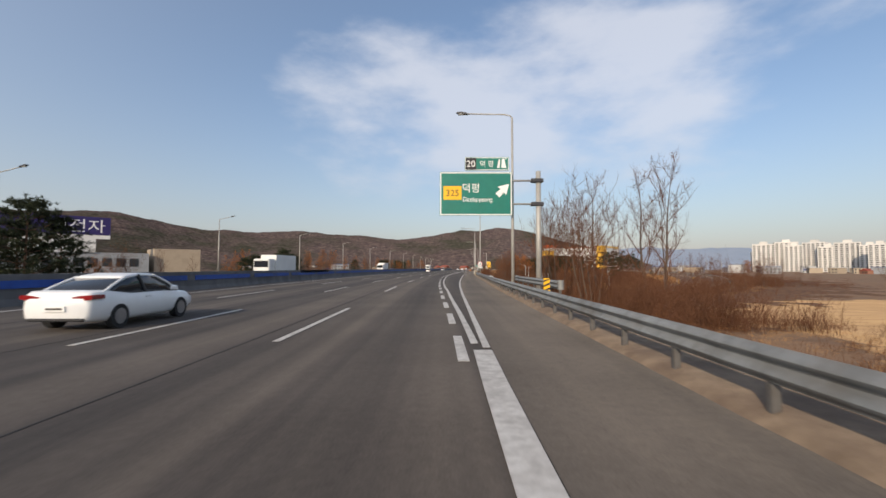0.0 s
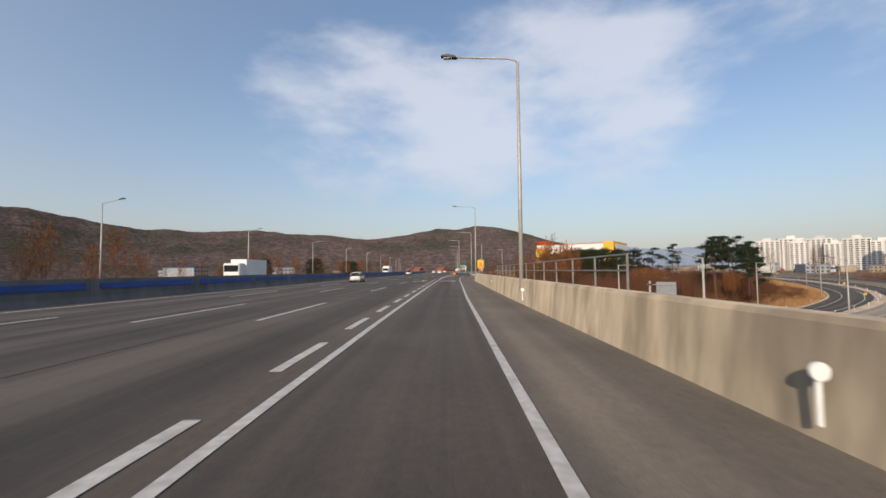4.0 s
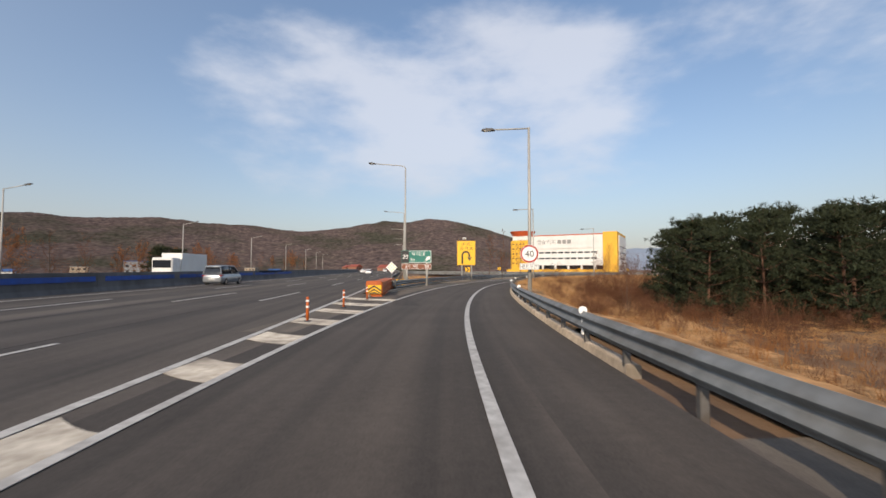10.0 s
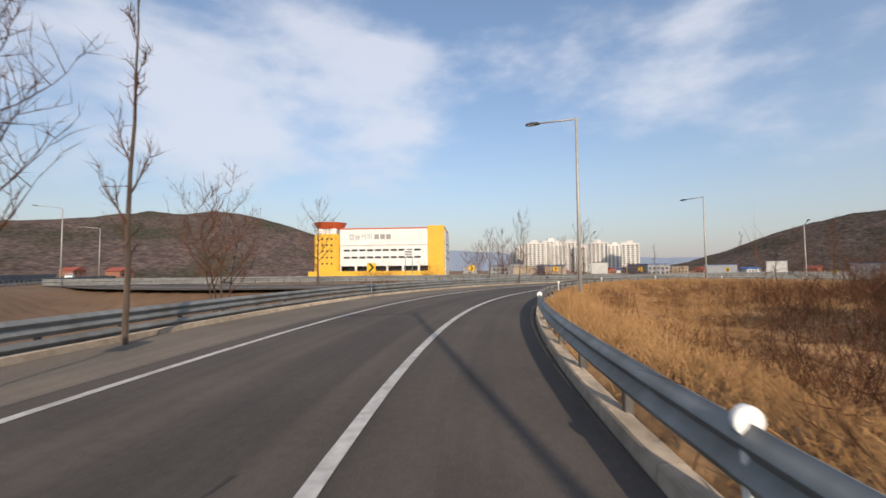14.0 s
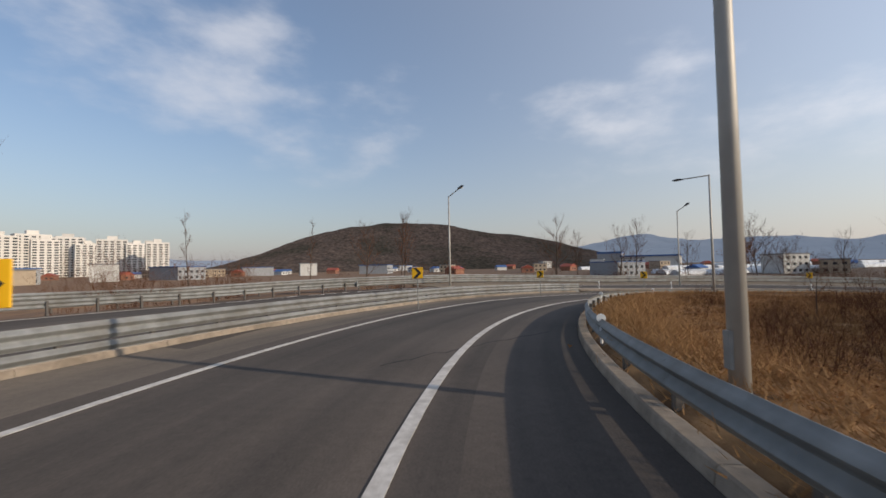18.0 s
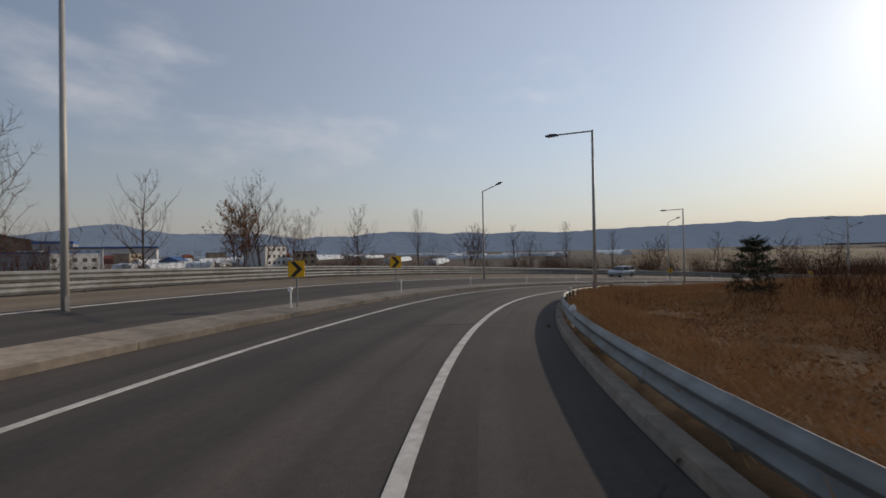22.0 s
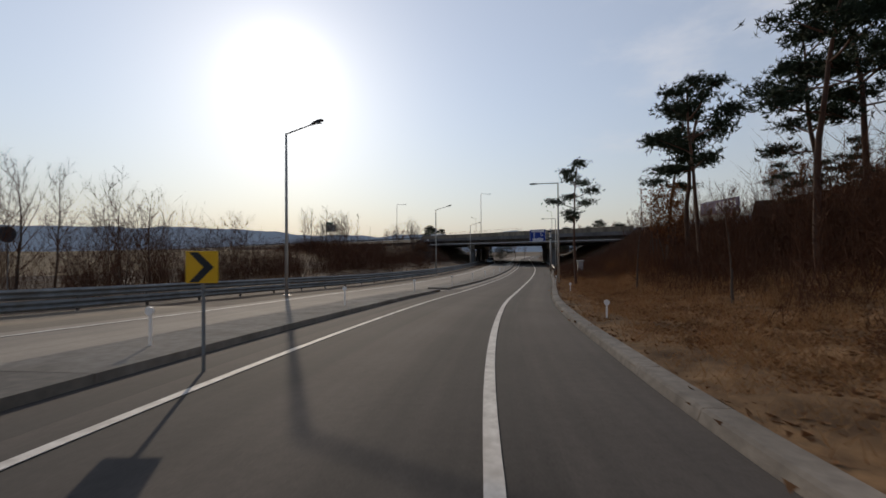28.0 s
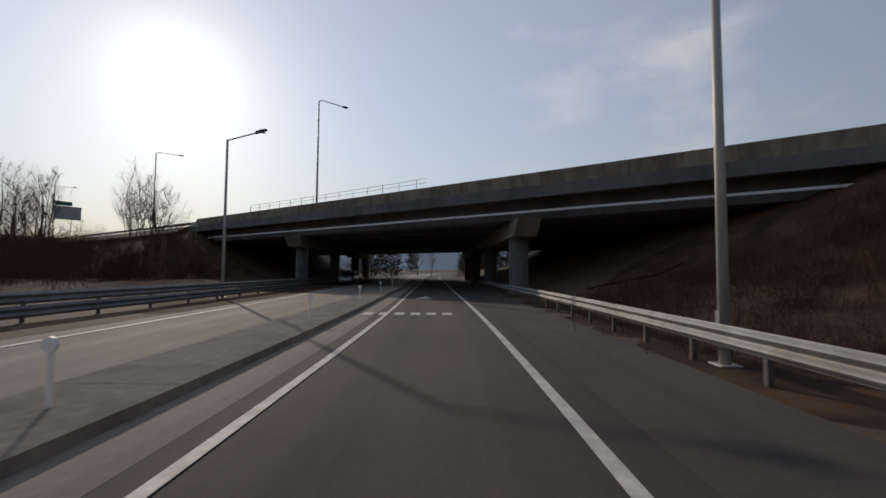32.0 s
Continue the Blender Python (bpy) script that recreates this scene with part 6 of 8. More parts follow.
def ridge(name, centre, radius, bearings, heights, mat, label, rough=5.0, depth=380.0, step=0.12, seed=0.0):
    """A wooded ridge round a centre; bearings clockwise from +y, in degrees."""
    b = np.arange(bearings[0], bearings[-1], step)
    h = np.interp(b, bearings, heights)
    rows = np.r_[np.linspace(-1.0, 0.0, 46), 0.06, 0.2, 1.0]
    rise = np.interp(rows, [-1.0, -0.82, -0.66, -0.5, -0.36, -0.24, -0.14, -0.06, 0.0, 0.12, 0.4, 1.0], [0.0, 0.16, 0.33, 0.5, 0.66, 0.8, 0.9, 0.975, 1.0, 0.93, 0.6, 0.0])
    verts = []
    for r, f in zip(rows, rise):
        for a, hh in zip(b, h):
            rad = radius + r * depth
            x, y = centre[0] + rad * math.sin(radians(a)), centre[1] + rad * math.cos(radians(a))
            n = noise.fractal((x * 0.004 + seed, y * 0.004, seed), 1.0, 2.0, 4)
            tree = (noise.noise((x * 0.07, y * 0.07, seed)) + 0.8 * noise.noise((x * 0.21, y * 0.21, seed))) * rough * 0.22 if 0 < f else 0
            verts.append((x, y, -8.0 + hh * f * (1 + 0.16 * n) + tree * min(f * 2, 1)))
    n = len(b)
    faces = [(r * n + c, r * n + c + 1, (r + 1) * n + c + 1, (r + 1) * n + c) for r in range(len(rows) - 1) for c in range(n - 1)]
    ob = link_mesh(name, verts, [f[::-1] for f in faces], mat)
    return tagged(ob, label, "hill", kind="structure")


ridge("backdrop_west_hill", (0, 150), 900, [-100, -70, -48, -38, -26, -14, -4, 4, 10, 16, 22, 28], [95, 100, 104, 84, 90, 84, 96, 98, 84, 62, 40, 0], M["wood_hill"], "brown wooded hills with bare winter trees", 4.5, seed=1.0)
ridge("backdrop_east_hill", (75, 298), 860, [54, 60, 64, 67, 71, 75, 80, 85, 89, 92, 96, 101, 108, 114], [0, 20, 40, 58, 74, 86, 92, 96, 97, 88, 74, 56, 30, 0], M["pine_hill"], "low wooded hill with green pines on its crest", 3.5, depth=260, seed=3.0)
ridge("backdrop_far_hills", (50, 200), 2500, [5, 20, 30, 45, 60, 100, 110, 118, 130, 145, 160, 175, 190, 205, 225, 245, 262, 275], [0, 130, 120, 80, 60, 90, 150, 120, 100, 125, 110, 125, 135, 105, 110, 130, 170, 190], M["far_hill"], "distant hills with pale blue haze painted into their colour", 3.0, depth=500, step=0.2, seed=6.0)

# ---- buildings ----
M["white_wall"] = material("white_cladding", (0.74, 0.73, 0.7), (0.68, 0.67, 0.64), scale=0.6, rough=0.6, stain=(0.55, 0.53, 0.5), stain_scale=0.12, stain_amount=0.4)
M["yellow_wall"] = material("yellow_cladding", (0.75, 0.42, 0.035), (0.7, 0.38, 0.03), scale=0.5, rough=0.6, stain=(0.6, 0.33, 0.04), stain_scale=0.15, stain_amount=0.4)
M["red_roof"] = material("red_roof", (0.55, 0.1, 0.03), (0.48, 0.085, 0.03), scale=0.5, rough=0.6)
M["dark_window"] = material("dark_window", (0.03, 0.035, 0.04), (0.05, 0.055, 0.06), scale=0.3, rough=0.2, spec=0.5)
wh = thing("warehouse", pose(110.0, 493.5, -3.0, 0, 0, -34.4), "large white and yellow warehouse with a red-capped corner tower", "warehouse")
L2 = 36.0
wall = part("wall", box_bm(-L2 + 14, L2 - 9, 0.0, 48.0, 7.0, 27.5), M["white_wall"], wh)
board("upper_band", -L2 + 14, L2 - 9, 18.6, 27.4, M["white_wall"], wall, -0.5, -0.01, bevel=0)
M["sign_grey"] = material("sign_grey", (0.3, 0.29, 0.28), (0.25, 0.245, 0.24), rough=0.6)
letters("캡슐커피", -10.5, 23.2, 3.6, M["sign_grey"], wall, -0.54, width=13.0)
for x0 in (-2.6, 0.7, 4.0):
    board("sign_mark", x0, x0 + 2.6, 21.8, 24.5, M["sign_grey"], wall, -0.62, -0.51, bevel=0)
for z in (11.2, 15.2):
    for x0 in np.arange(-L2 + 16, L2 - 13, 4.4):
        board("window", float(x0), float(x0) + 3.5, z, z + 1.1, M["dark_window"], wall, -0.08, -0.005, bevel=0)
for x0 in np.arange(-L2 + 14, L2 - 9, 8.8):
    part("column", box_bm(float(x0) - 0.6, float(x0) + 0.6, 0.1, 1.3, 0.0, 7.0), M["white_wall"], wh)
part("recess", box_bm(-L2 + 15, L2 - 10, 5.0, 47.0, 0.0, 7.0), M["dark_window"], wh)
tower = part("tower", box_bm(-L2, -L2 + 13.9, -3.0, 12.0, 0.0, 25.0, bevel=1.2), M["yellow_wall"], wh, "yellow corner tower")
for z in np.arange(8, 23, 3.4):
    for x0 in np.arange(-L2 + 1.8, -L2 + 12, 2.6):
        board("window", float(x0), float(x0) + 1.0, float(z), float(z) + 1.0, M["dark_window"], tower, -3.08, -3.005, bevel=0)
part("tower_neck", box_bm(-L2 + 1.5, -L2 + 12.4, -1.8, 10.8, 25.0, 28.0), M["white_wall"], wh)
part("tower_cap", tube_bm([(-L2 + 7, 4.5, 28.0), (-L2 + 7, 4.5, 31.5)], [7.2, 9.2], 24), M["red_roof"], wh, "flared red tower cap")
part("corner_block", box_bm(L2 - 8.9, L2, -0.8, 49.0, 0.0, 29.0), M["yellow_wall"], wh, "yellow end block")
side = part("side_wall", box_bm(L2 + 0.003, L2 + 0.4, 6.0, 48.0, 0.0, 27.0), M["white_wall"], wh)
for z in (11.0, 15.0, 19.0):
    for y0 in np.arange(9, 45, 5.0):
        part("window", box_bm(L2 + 0.401, L2 + 0.47, float(y0), float(y0) + 3.2, z, z + 1.0), M["dark_window"], side)
part("base_wall", box_bm(-L2 - 1, L2 + 1, -8.0, -7.4, -1.0, 4.2), M["yellow_wall"], wh, "low yellow wall in front")
part("roof_edge", box_bm(-L2 + 14, L2 - 9, -0.7, 0.2, 27.5, 28.1), M["red_roof"], wh, "thin red roof edge")

M["apartment"] = material("apartment_wall", (0.66, 0.63, 0.58), (0.58, 0.55, 0.51), scale=0.2, rough=0.8, vary=0.08)
rng = random.Random(5)


def apartment(w, h, floors, cols):
    a = thing("apartment_block", pose(0, 0, 0), "pale beige high-rise apartment block with rows of windows", "apartment block", "apartment blocks in the distance")
    part("wall", box_bm(-w / 2, w / 2, 0, 12, 0, h, bevel=0.2), M["apartment"], a)
    part("roof_house", box_bm(-w / 6, w / 6, 3, 9, h, h + 4.5), M["apartment"], a)
    for f in range(floors):
        for c in range(cols):
            x0, z0 = -w / 2 + w * (c + 0.2) / cols, h * (f + 0.35) / (floors + 0.6)
            part("window", box_bm(x0, x0 + w / cols * 0.6, -0.08, -0.005, z0, z0 + h / floors * 0.5), M["dark_window"], a)
    return a


kinds = [apartment(26, 46, 14, 4), apartment(34, 52, 15, 5), apartment(20, 40, 12, 3)]
used = [False] * 3
for i in range(19):
    bear, dist = 40.5 + i * 0.78 + rng.uniform(-0.2, 0.2), 740 + rng.uniform(-50, 150)
    m = pose(34 + dist * math.sin(radians(bear)), 288 + dist * math.cos(radians(bear)), -6 + rng.uniform(-2, 3), 0, 0, -bear + rng.uniform(-25, 25))
    j = rng.randrange(3)
    if used[j]:
        copy_thing(kinds[j], m)
    else:
        kinds[j].matrix_basis, used[j] = m, True

M["vinyl"] = material("greenhouse_vinyl", (0.6, 0.62, 0.63), (0.5, 0.52, 0.53), scale=0.4, rough=0.35)


def greenhouse():
    g = thing("greenhouse", pose(0, 0, 0), "long white vinyl greenhouse tunnel on the plain", "greenhouse", "vinyl greenhouses on the plain")
    bm = bmesh.new()
    prism(bm, [(3.2 * math.cos(t), 3.0 * math.sin(t)) for t in np.linspace(0, math.pi, 11)], -24, 24)
    bmesh.ops.recalc_face_normals(bm, faces=bm.faces)
    part("cover", bm, M["vinyl"], g)
    part("door", box_bm(-0.7, 0.7, -24.1, -24.01, 0, 2.0), M["sign_back"], g)
    return g


gh = greenhouse()
spots = []
for i in range(46):
    bear, dist = rng.uniform(98, 172), rng.uniform(190, 620)
    spots.append((100 + dist * math.sin(radians(bear)), 250 + dist * math.cos(radians(bear)), rng.choice((20, 22, 110))))
gh.matrix_basis = pose(spots[0][0], spots[0][1], height_at(*spots[0][:2]) - 0.3, 0, 0, spots[0][2])
for x, y, a in spots[1:]:
    copy_thing(gh, pose(x, y, height_at(x, y) - 0.3, 0, 0, a))

HOUSE_COL = [material("house_wall_" + n, c, rough=0.8, stain=tuple(v * 0.7 for v in c)) for n, c in (("white", (0.6, 0.59, 0.56)), ("tan", (0.45, 0.36, 0.26)), ("brick", (0.3, 0.14, 0.09)), ("grey", (0.34, 0.35, 0.36)))]
ROOF_COL = [material("house_roof_" + n, c, rough=0.7) for n, c in (("blue", (0.05, 0.12, 0.3)), ("red", (0.32, 0.08, 0.05)), ("grey", (0.2, 0.2, 0.21)))]


def house(w, d, h, wm, rm, flat):
    a = thing("house", pose(0, 0, 0), "small low house with a coloured roof among fields", "house", "small buildings on the plain")
    part("wall", box_bm(-w / 2, w / 2, -d / 2, d / 2, -1.5, h), wm, a)
    if flat:
        part("roof", box_bm(-w / 2 - 0.3, w / 2 + 0.3, -d / 2 - 0.3, d / 2 + 0.3, h, h + 0.5), rm, a)
    else:
        bm = bmesh.new()
        prism(bm, [(-w / 2 - 0.5, h), (w / 2 + 0.5, h), (0, h + w * 0.25)], -d / 2 - 0.5, d / 2 + 0.5)
        bmesh.ops.recalc_face_normals(bm, faces=bm.faces)
        part("roof", bm, rm, a)
    for f in range(max(1, int(h // 3))):
        for s in (-1, 1):
            for x in np.arange(-w / 2 + 1.2, w / 2 - 1.5, 3.2):
                part("window", box_bm(float(x), float(x) + 1.5, s * d / 2 - 0.03, s * d / 2 + 0.03, 0.9 + f * 3, 2.2 + f * 3), M["dark_window"], a)
    return a


houses = [house(8, 10, 3.2, HOUSE_COL[0], ROOF_COL[0], False), house(10, 13, 6.2, HOUSE_COL[1], ROOF_COL[2], True), house(9, 9, 3.4, HOUSE_COL[2], ROOF_COL[1], False), house(16, 24, 7.0, HOUSE_COL[3], ROOF_COL[0], True), house(14, 12, 9.0, HOUSE_COL[0], ROOF_COL[2], True)]
hused = [False] * 5
for i in range(74):
    if i < 36:
        bear, dist = rng.uniform(60, 125), rng.uniform(230, 640)
    elif i < 60:
        bear, dist = rng.uniform(28, 62), rng.uniform(280, 620)
    else:
        bear, dist = rng.uniform(-60, -10), rng.uniform(300, 560)
    x, y = 60 + dist * math.sin(radians(bear)), 240 + dist * math.cos(radians(bear))
    if 40 < x < 190 and 440 < y < 580:
        continue
    j = rng.randrange(5)
    m = pose(x, y, height_at(x, y), 0, 0, rng.uniform(0, 180))
    if hused[j]:
        copy_thing(houses[j], m)
    else:
        houses[j].matrix_basis, hused[j] = m, True
bl = thing("factory", pose(520, 118, -6, 0, 0, 60), "low white factory with a blue office block", "factory")
part("hall", box_bm(-42, 12, -10, 10, 0, 13), HOUSE_COL[0], bl)
part("roof", box_bm(-43, 13, -11, 11, 13, 14.5), ROOF_COL[0], bl, "long blue roof")
part("office", box_bm(12.1, 36, -9, 9, 0, 17), HOUSE_COL[3], bl)
part("parapet", box_bm(11.9, 36.2, -9.2, 9.2, 17.003, 19), ROOF_COL[0], bl)
for z in (3, 7, 11, 14.4):
    part("window_band", box_bm(13, 35, -9.1, -9.003, z, z + 1.5), M["dark_window"], bl)
    part("window_band", box_bm(36.003, 36.1, -8, 8, z, z + 1.5), M["dark_window"], bl)

# works beside the opposite carriageway
wk = thing("electronics_works", pose(-146, 146, -2, 0, 0, 47), "low pale works building with a dark blue roof sign", "factory")
part("hall", box_bm(-22, 22, -10, 10, 0, 9), HOUSE_COL[3], wk)
part("annex", box_bm(24, 40, -8, 8, 0, 11), HOUSE_COL[1], wk)
part("sign_frame", box_bm(-16, 6, -10.6, -10.1, 9, 16), M["white_wall"], wk)
nav = material("navy_sign", (0.03, 0.02, 0.12), rough=0.5)
sb = board("sign_board", -18, 10, 15.2, 21.5, nav, wk, -10.7, -10.2)
letters("샘전자", 1, 18.3, 5.0, M["sign_white"], sb, -10.72, width=15)
board("sign_strip", -18, 10, 13.8, 15.1, M["white_wall"], wk, -10.7, -10.2)
for x in np.arange(-20, 20, 4.0):
    part("window", box_bm(float(x), float(x) + 2.8, -10.08, -10.003, 4, 7), M["dark_window"], wk)

# ---- vehicles ----
M["glass"] = material("car_glass", (0.015, 0.017, 0.02), (0.02, 0.022, 0.026), rough=0.06, spec=0.6)
M["tyre"] = material("tyre", (0.02, 0.02, 0.021), (0.028, 0.028, 0.028), rough=0.9)
M["rim"] = material("alloy_rim", (0.35, 0.35, 0.36), rough=0.35, metal=0.8)
M["tail"] = material("tail_light", (0.26, 0.012, 0.012), (0.16, 0.008, 0.01), rough=0.2)
M["head"] = material("head_light", (0.6, 0.62, 0.64), rough=0.12)


def loft(sections, name, mat, parent, label=""):
    """A closed body through rings of places that all have the same count."""
    bm = bmesh.new()
    rings = [[bm.verts.new(p) for p in s] for s in sections]
    n = len(rings[0])
    for a, b in zip(rings, rings[1:]):
        for j in range(n):
            bm.faces.new((a[j], a[(j + 1) % n], b[(j + 1) % n], b[j]))
    bm.faces.new(rings[0][::-1])
    bm.faces.new(rings[-1])
    bmesh.ops.recalc_face_normals(bm, faces=bm.faces)
    return part(name, bm, mat, parent, label, smooth_faces=True)


def car(m, label, paint, kind="sedan"):
    """A car at the origin of m, nose towards local +y."""
    L, Wd, Ht, wb = {"sedan": (4.6, 1.8, 1.45, 2.7), "hatch": (3.6, 1.6, 1.49, 2.38), "suv": (4.7, 1.88, 1.68, 2.7), "van": (5.1, 1.92, 1.93, 3.2)}[kind]
    c = thing("car", m, label, "car")
    h = Wd / 2
    belt = {"sedan": 0.92, "hatch": 0.95, "suv": 1.08, "van": 1.08}[kind]
    tail_z = {"sedan": 1.02, "hatch": 0.95, "suv": 1.08, "van": 1.08}[kind]
    hood = {"sedan": 0.82, "hatch": 0.9, "suv": 1.0, "van": 1.0}[kind]
    st = [(-L / 2, 0.36, tail_z - 0.2, 0.84), (-L / 2 + 0.05, 0.27, tail_z - 0.06, 0.9), (-L / 2 + 0.16, 0.25, tail_z - 0.01, 0.95), (-L / 2 + 0.6, 0.22, tail_z, 0.99), (-L * 0.18, 0.2, belt, 1.0), (L * 0.12, 0.2, belt, 1.0), (L * 0.24, 0.22, belt - 0.02, 1.0),
          (L * 0.4, 0.24, hood, 0.96), (L / 2 - 0.1, 0.28, hood - 0.14, 0.84), (L / 2, 0.36, hood - 0.3, 0.74)]
    secs = []
    for y, z0, z1, k in st:
        w = h * k
        mid = z0 + (z1 - z0) * 0.55
        half = [(w * 0.86, z0), (w * 0.98, z0 + 0.12), (w, mid), (w * 0.95, z1 - 0.06), (w * 0.84, z1)]
        secs.append([(x, y, z) for x, z in half] + [(-x, y, z) for x, z in half[::-1]])
    body = loft(secs, "body", paint, c)
    cab = {"sedan": [(-1.95, 0.0), (-1.45, 0.45), (-0.9, 0.86), (-0.35, 1.0), (0.3, 0.96), (0.75, 0.62), (1.3, 0.0)], "hatch": [(-1.74, 0.0), (-1.5, 0.8), (-1.3, 0.96), (-0.6, 1.0), (0.2, 0.94), (0.65, 0.6), (1.15, 0.0)],
           "suv": [(-2.2, 0.0), (-1.75, 0.93), (-0.7, 1.0), (0.3, 0.96), (1.2, 0.0)], "van": [(-2.48, 0.0), (-2.3, 0.95), (-0.8, 1.0), (0.8, 0.96), (1.75, 0.0)]}[kind]
    cab = [(y, max(f, 0.02)) for y, f in cab]
    secs = []
    for y, f in cab:
        z = belt - 0.03 + (Ht - belt - 0.02) * f
        w0, w1 = h * 0.9, h * (0.9 - 0.2 * f)
        secs.append([(w0, y, belt - 0.05), (w1, y, z), (w1 * 0.9, y, z + 0.02), (-w1 * 0.9, y, z + 0.02), (-w1, y, z), (-w0, y, belt - 0.05)])
    loft(secs, "window_glass", M["glass"], c, "dark tinted car windows")
    roof = [(y, f) for y, f in cab if f > 0.8]
    secs = []
    for y, f in [(roof[0][0] - 0.1, roof[0][1] - 0.08)] + roof + [(roof[-1][0] + 0.12, roof[-1][1] - 0.1)]:
        z = belt - 0.03 + (Ht - belt - 0.02) * f
        w1 = h * (0.9 - 0.2 * f) * 1.02
        secs.append([(w1, y, z - 0.05), (w1, y, z + 0.015), (w1 * 0.85, y, z + 0.05), (-w1 * 0.85, y, z + 0.05), (-w1, y, z + 0.015), (-w1, y, z - 0.05)])
    loft(secs, "roof", paint, c)
    for s in (-1, 1):
        for run in ([p for p in cab if p[0] <= roof[0][0]], [p for p in cab if p[0] >= roof[-1][0]]):
            part("pillar", tube_bm([(s * h * (0.9 - 0.2 * f), y, belt - 0.02 + (Ht - belt - 0.02) * f) for y, f in run], 0.036, 6), paint, c)
        zb = belt - 0.02 + (Ht - belt - 0.02)
        part("pillar", tube_bm([(s * h * 0.905, -0.25, belt), (s * h * 0.705, -0.35, zb)], 0.04, 6), M["black"], c)
        part("mirror", box_bm(min(s * (h - 0.02), s * (h + 0.17)), max(s * (h - 0.02), s * (h + 0.17)), 0.75, 0.9, belt - 0.02, belt + 0.13, bevel=0.03), paint, c)
        if kind == "hatch":
            part("tail_light", prism_bm([(s * h * 0.74, tail_z - 0.2), (s * h * 0.97, tail_z - 0.14), (s * h * 0.93, tail_z + 0.12), (s * h * 0.84, tail_z + 0.14)], -L / 2 + 0.02, -L / 2 + 0.3), M["tail"], c, "red tail light")
        else:
            part("tail_light", prism_bm([(s * h * 0.4, tail_z - 0.16), (s * h * 0.7, tail_z - 0.25), (s * h * 0.985, tail_z - 0.2), (s * h * 0.97, tail_z - 0.1), (s * h * 0.7, tail_z - 0.11)], -L / 2 + 0.005, -L / 2 + 0.42), M["tail"], c, "red tail light")
        part("headlight", box_bm(min(s * h * 0.42, s * h * 0.78), max(s * h * 0.42, s * h * 0.78), L / 2 - 0.26, L / 2 + 0.01, hood - 0.3, hood - 0.17, bevel=0.03), M["head"], c)
        for yw in (-wb / 2, wb / 2):
            wheel = part("tyre", tube_bm([(s * (h - 0.2), yw, 0.32), (s * (h + 0.01), yw, 0.32)], 0.32, 22), M["tyre"], c)
            part("rim", tube_bm([(s * (h - 0.02), yw, 0.32), (s * (h + 0.02), yw, 0.32)], 0.21, 18), M["rim"], wheel)
        part("door_handle", box_bm(min(s * h * 0.99, s * (h + 0.02)), max(s * h * 0.99, s * (h + 0.02)), -0.35, -0.15, belt - 0.16, belt - 0.12), paint, c)
    part("rear_bumper", box_bm(-h * 0.78, h * 0.78, -L / 2 - 0.015, -L / 2 + 0.14, 0.27, 0.36, bevel=0.03), M["black"], c, "black lower bumper")
    plate = part("number_plate", box_bm(-0.26, 0.26, -L / 2 - 0.045, -L / 2 + 0.03, 0.52, 0.65), M["sign_white"], c)
    part("plate_bar", box_bm(-0.2, 0.2, -L / 2 - 0.05, -L / 2 - 0.046, 0.56, 0.61), M["grey_mark"], plate)
    return c


white_car = material("white_car_paint", (0.78, 0.78, 0.77), (0.74, 0.74, 0.73), rough=0.25, spec=0.5)
cream_car = material("cream_car_paint", (0.6, 0.58, 0.52), (0.56, 0.54, 0.48), rough=0.28, spec=0.5)
silver_car = material("silver_car_paint", (0.36, 0.38, 0.4), (0.33, 0.35, 0.37), rough=0.3, metal=0.5)
car(pose(-10.45, 12.15, 0, 0, 0, 5), "white sedan with dark windows driving on the expressway", white_car, "sedan")
car(pose(-16.95, 157.7, 0, 0, 0, 1), "cream compact hatchback on the expressway", cream_car, "hatch")
car(pose(-18.6, 253.0, 0, 0, 0, -2), "silver minivan on the expressway", silver_car, "van")
for x, y in ((-9.5, 330.0), (-14.0, 365.0), (-8.0, 420.0)):
    car(pose(x, y, 0, 0, 0, 2), "small white car far ahead on the expressway", white_car, "sedan")
i = int(np.abs(ramp.k - 26.85).argmin())
car(pose(112.3, 206.4, float(ramp.p[i, 2] + cant(np.array([112.3]), np.array([206.4]))[0]) + 0.01, 0, 0, -28), "silver sport utility car coming down the other ramp", silver_car, "suv")
car(pose(-7.5, 113.0, -7.42, 0, 0, -53), "grey car with headlights under the bridge", silver_car, "suv")


def box_truck(m, label):
    t = thing("truck", m, label, "truck")
    cargo = part("cargo_box", box_bm(-1.2, 1.2, -4.6, 2.2, 1.0, 3.5, bevel=0.04), M["white_wall"], t)
    part("door", box_bm(-1.1, 1.1, -4.66, -4.61, 1.1, 3.4), M["sign_back"], cargo)
    part("cab", box_bm(-1.15, 1.15, 2.5, 4.4, 0.7, 2.9, bevel=0.12), M["white_paint"], t)
    part("windscreen", box_bm(-1.0, 1.0, 4.38, 4.45, 1.7, 2.6, bevel=0.02), M["glass"], t)
    part("chassis", box_bm(-0.5, 0.5, -4.5, 4.2, 0.55, 0.95), M["black"], t)
    for s in (-1, 1):
        for yw in (-3.2, -2.1, 3.3):
            part("wheel", tube_bm([(s * 0.85, yw, 0.48), (s * 1.18, yw, 0.48)], 0.48, 18), M["tyre"], t)
    return t


tr = box_truck(pose(-30.0, 63.0, 0, 0, 0, 180), "white box truck on the opposite carriageway")
copy_thing(tr, pose(-34.5, 160.0, 0, 0, 0, 180))
copy_thing(tr, pose(-28.5, 265.0, 0, 0, 0, 180))

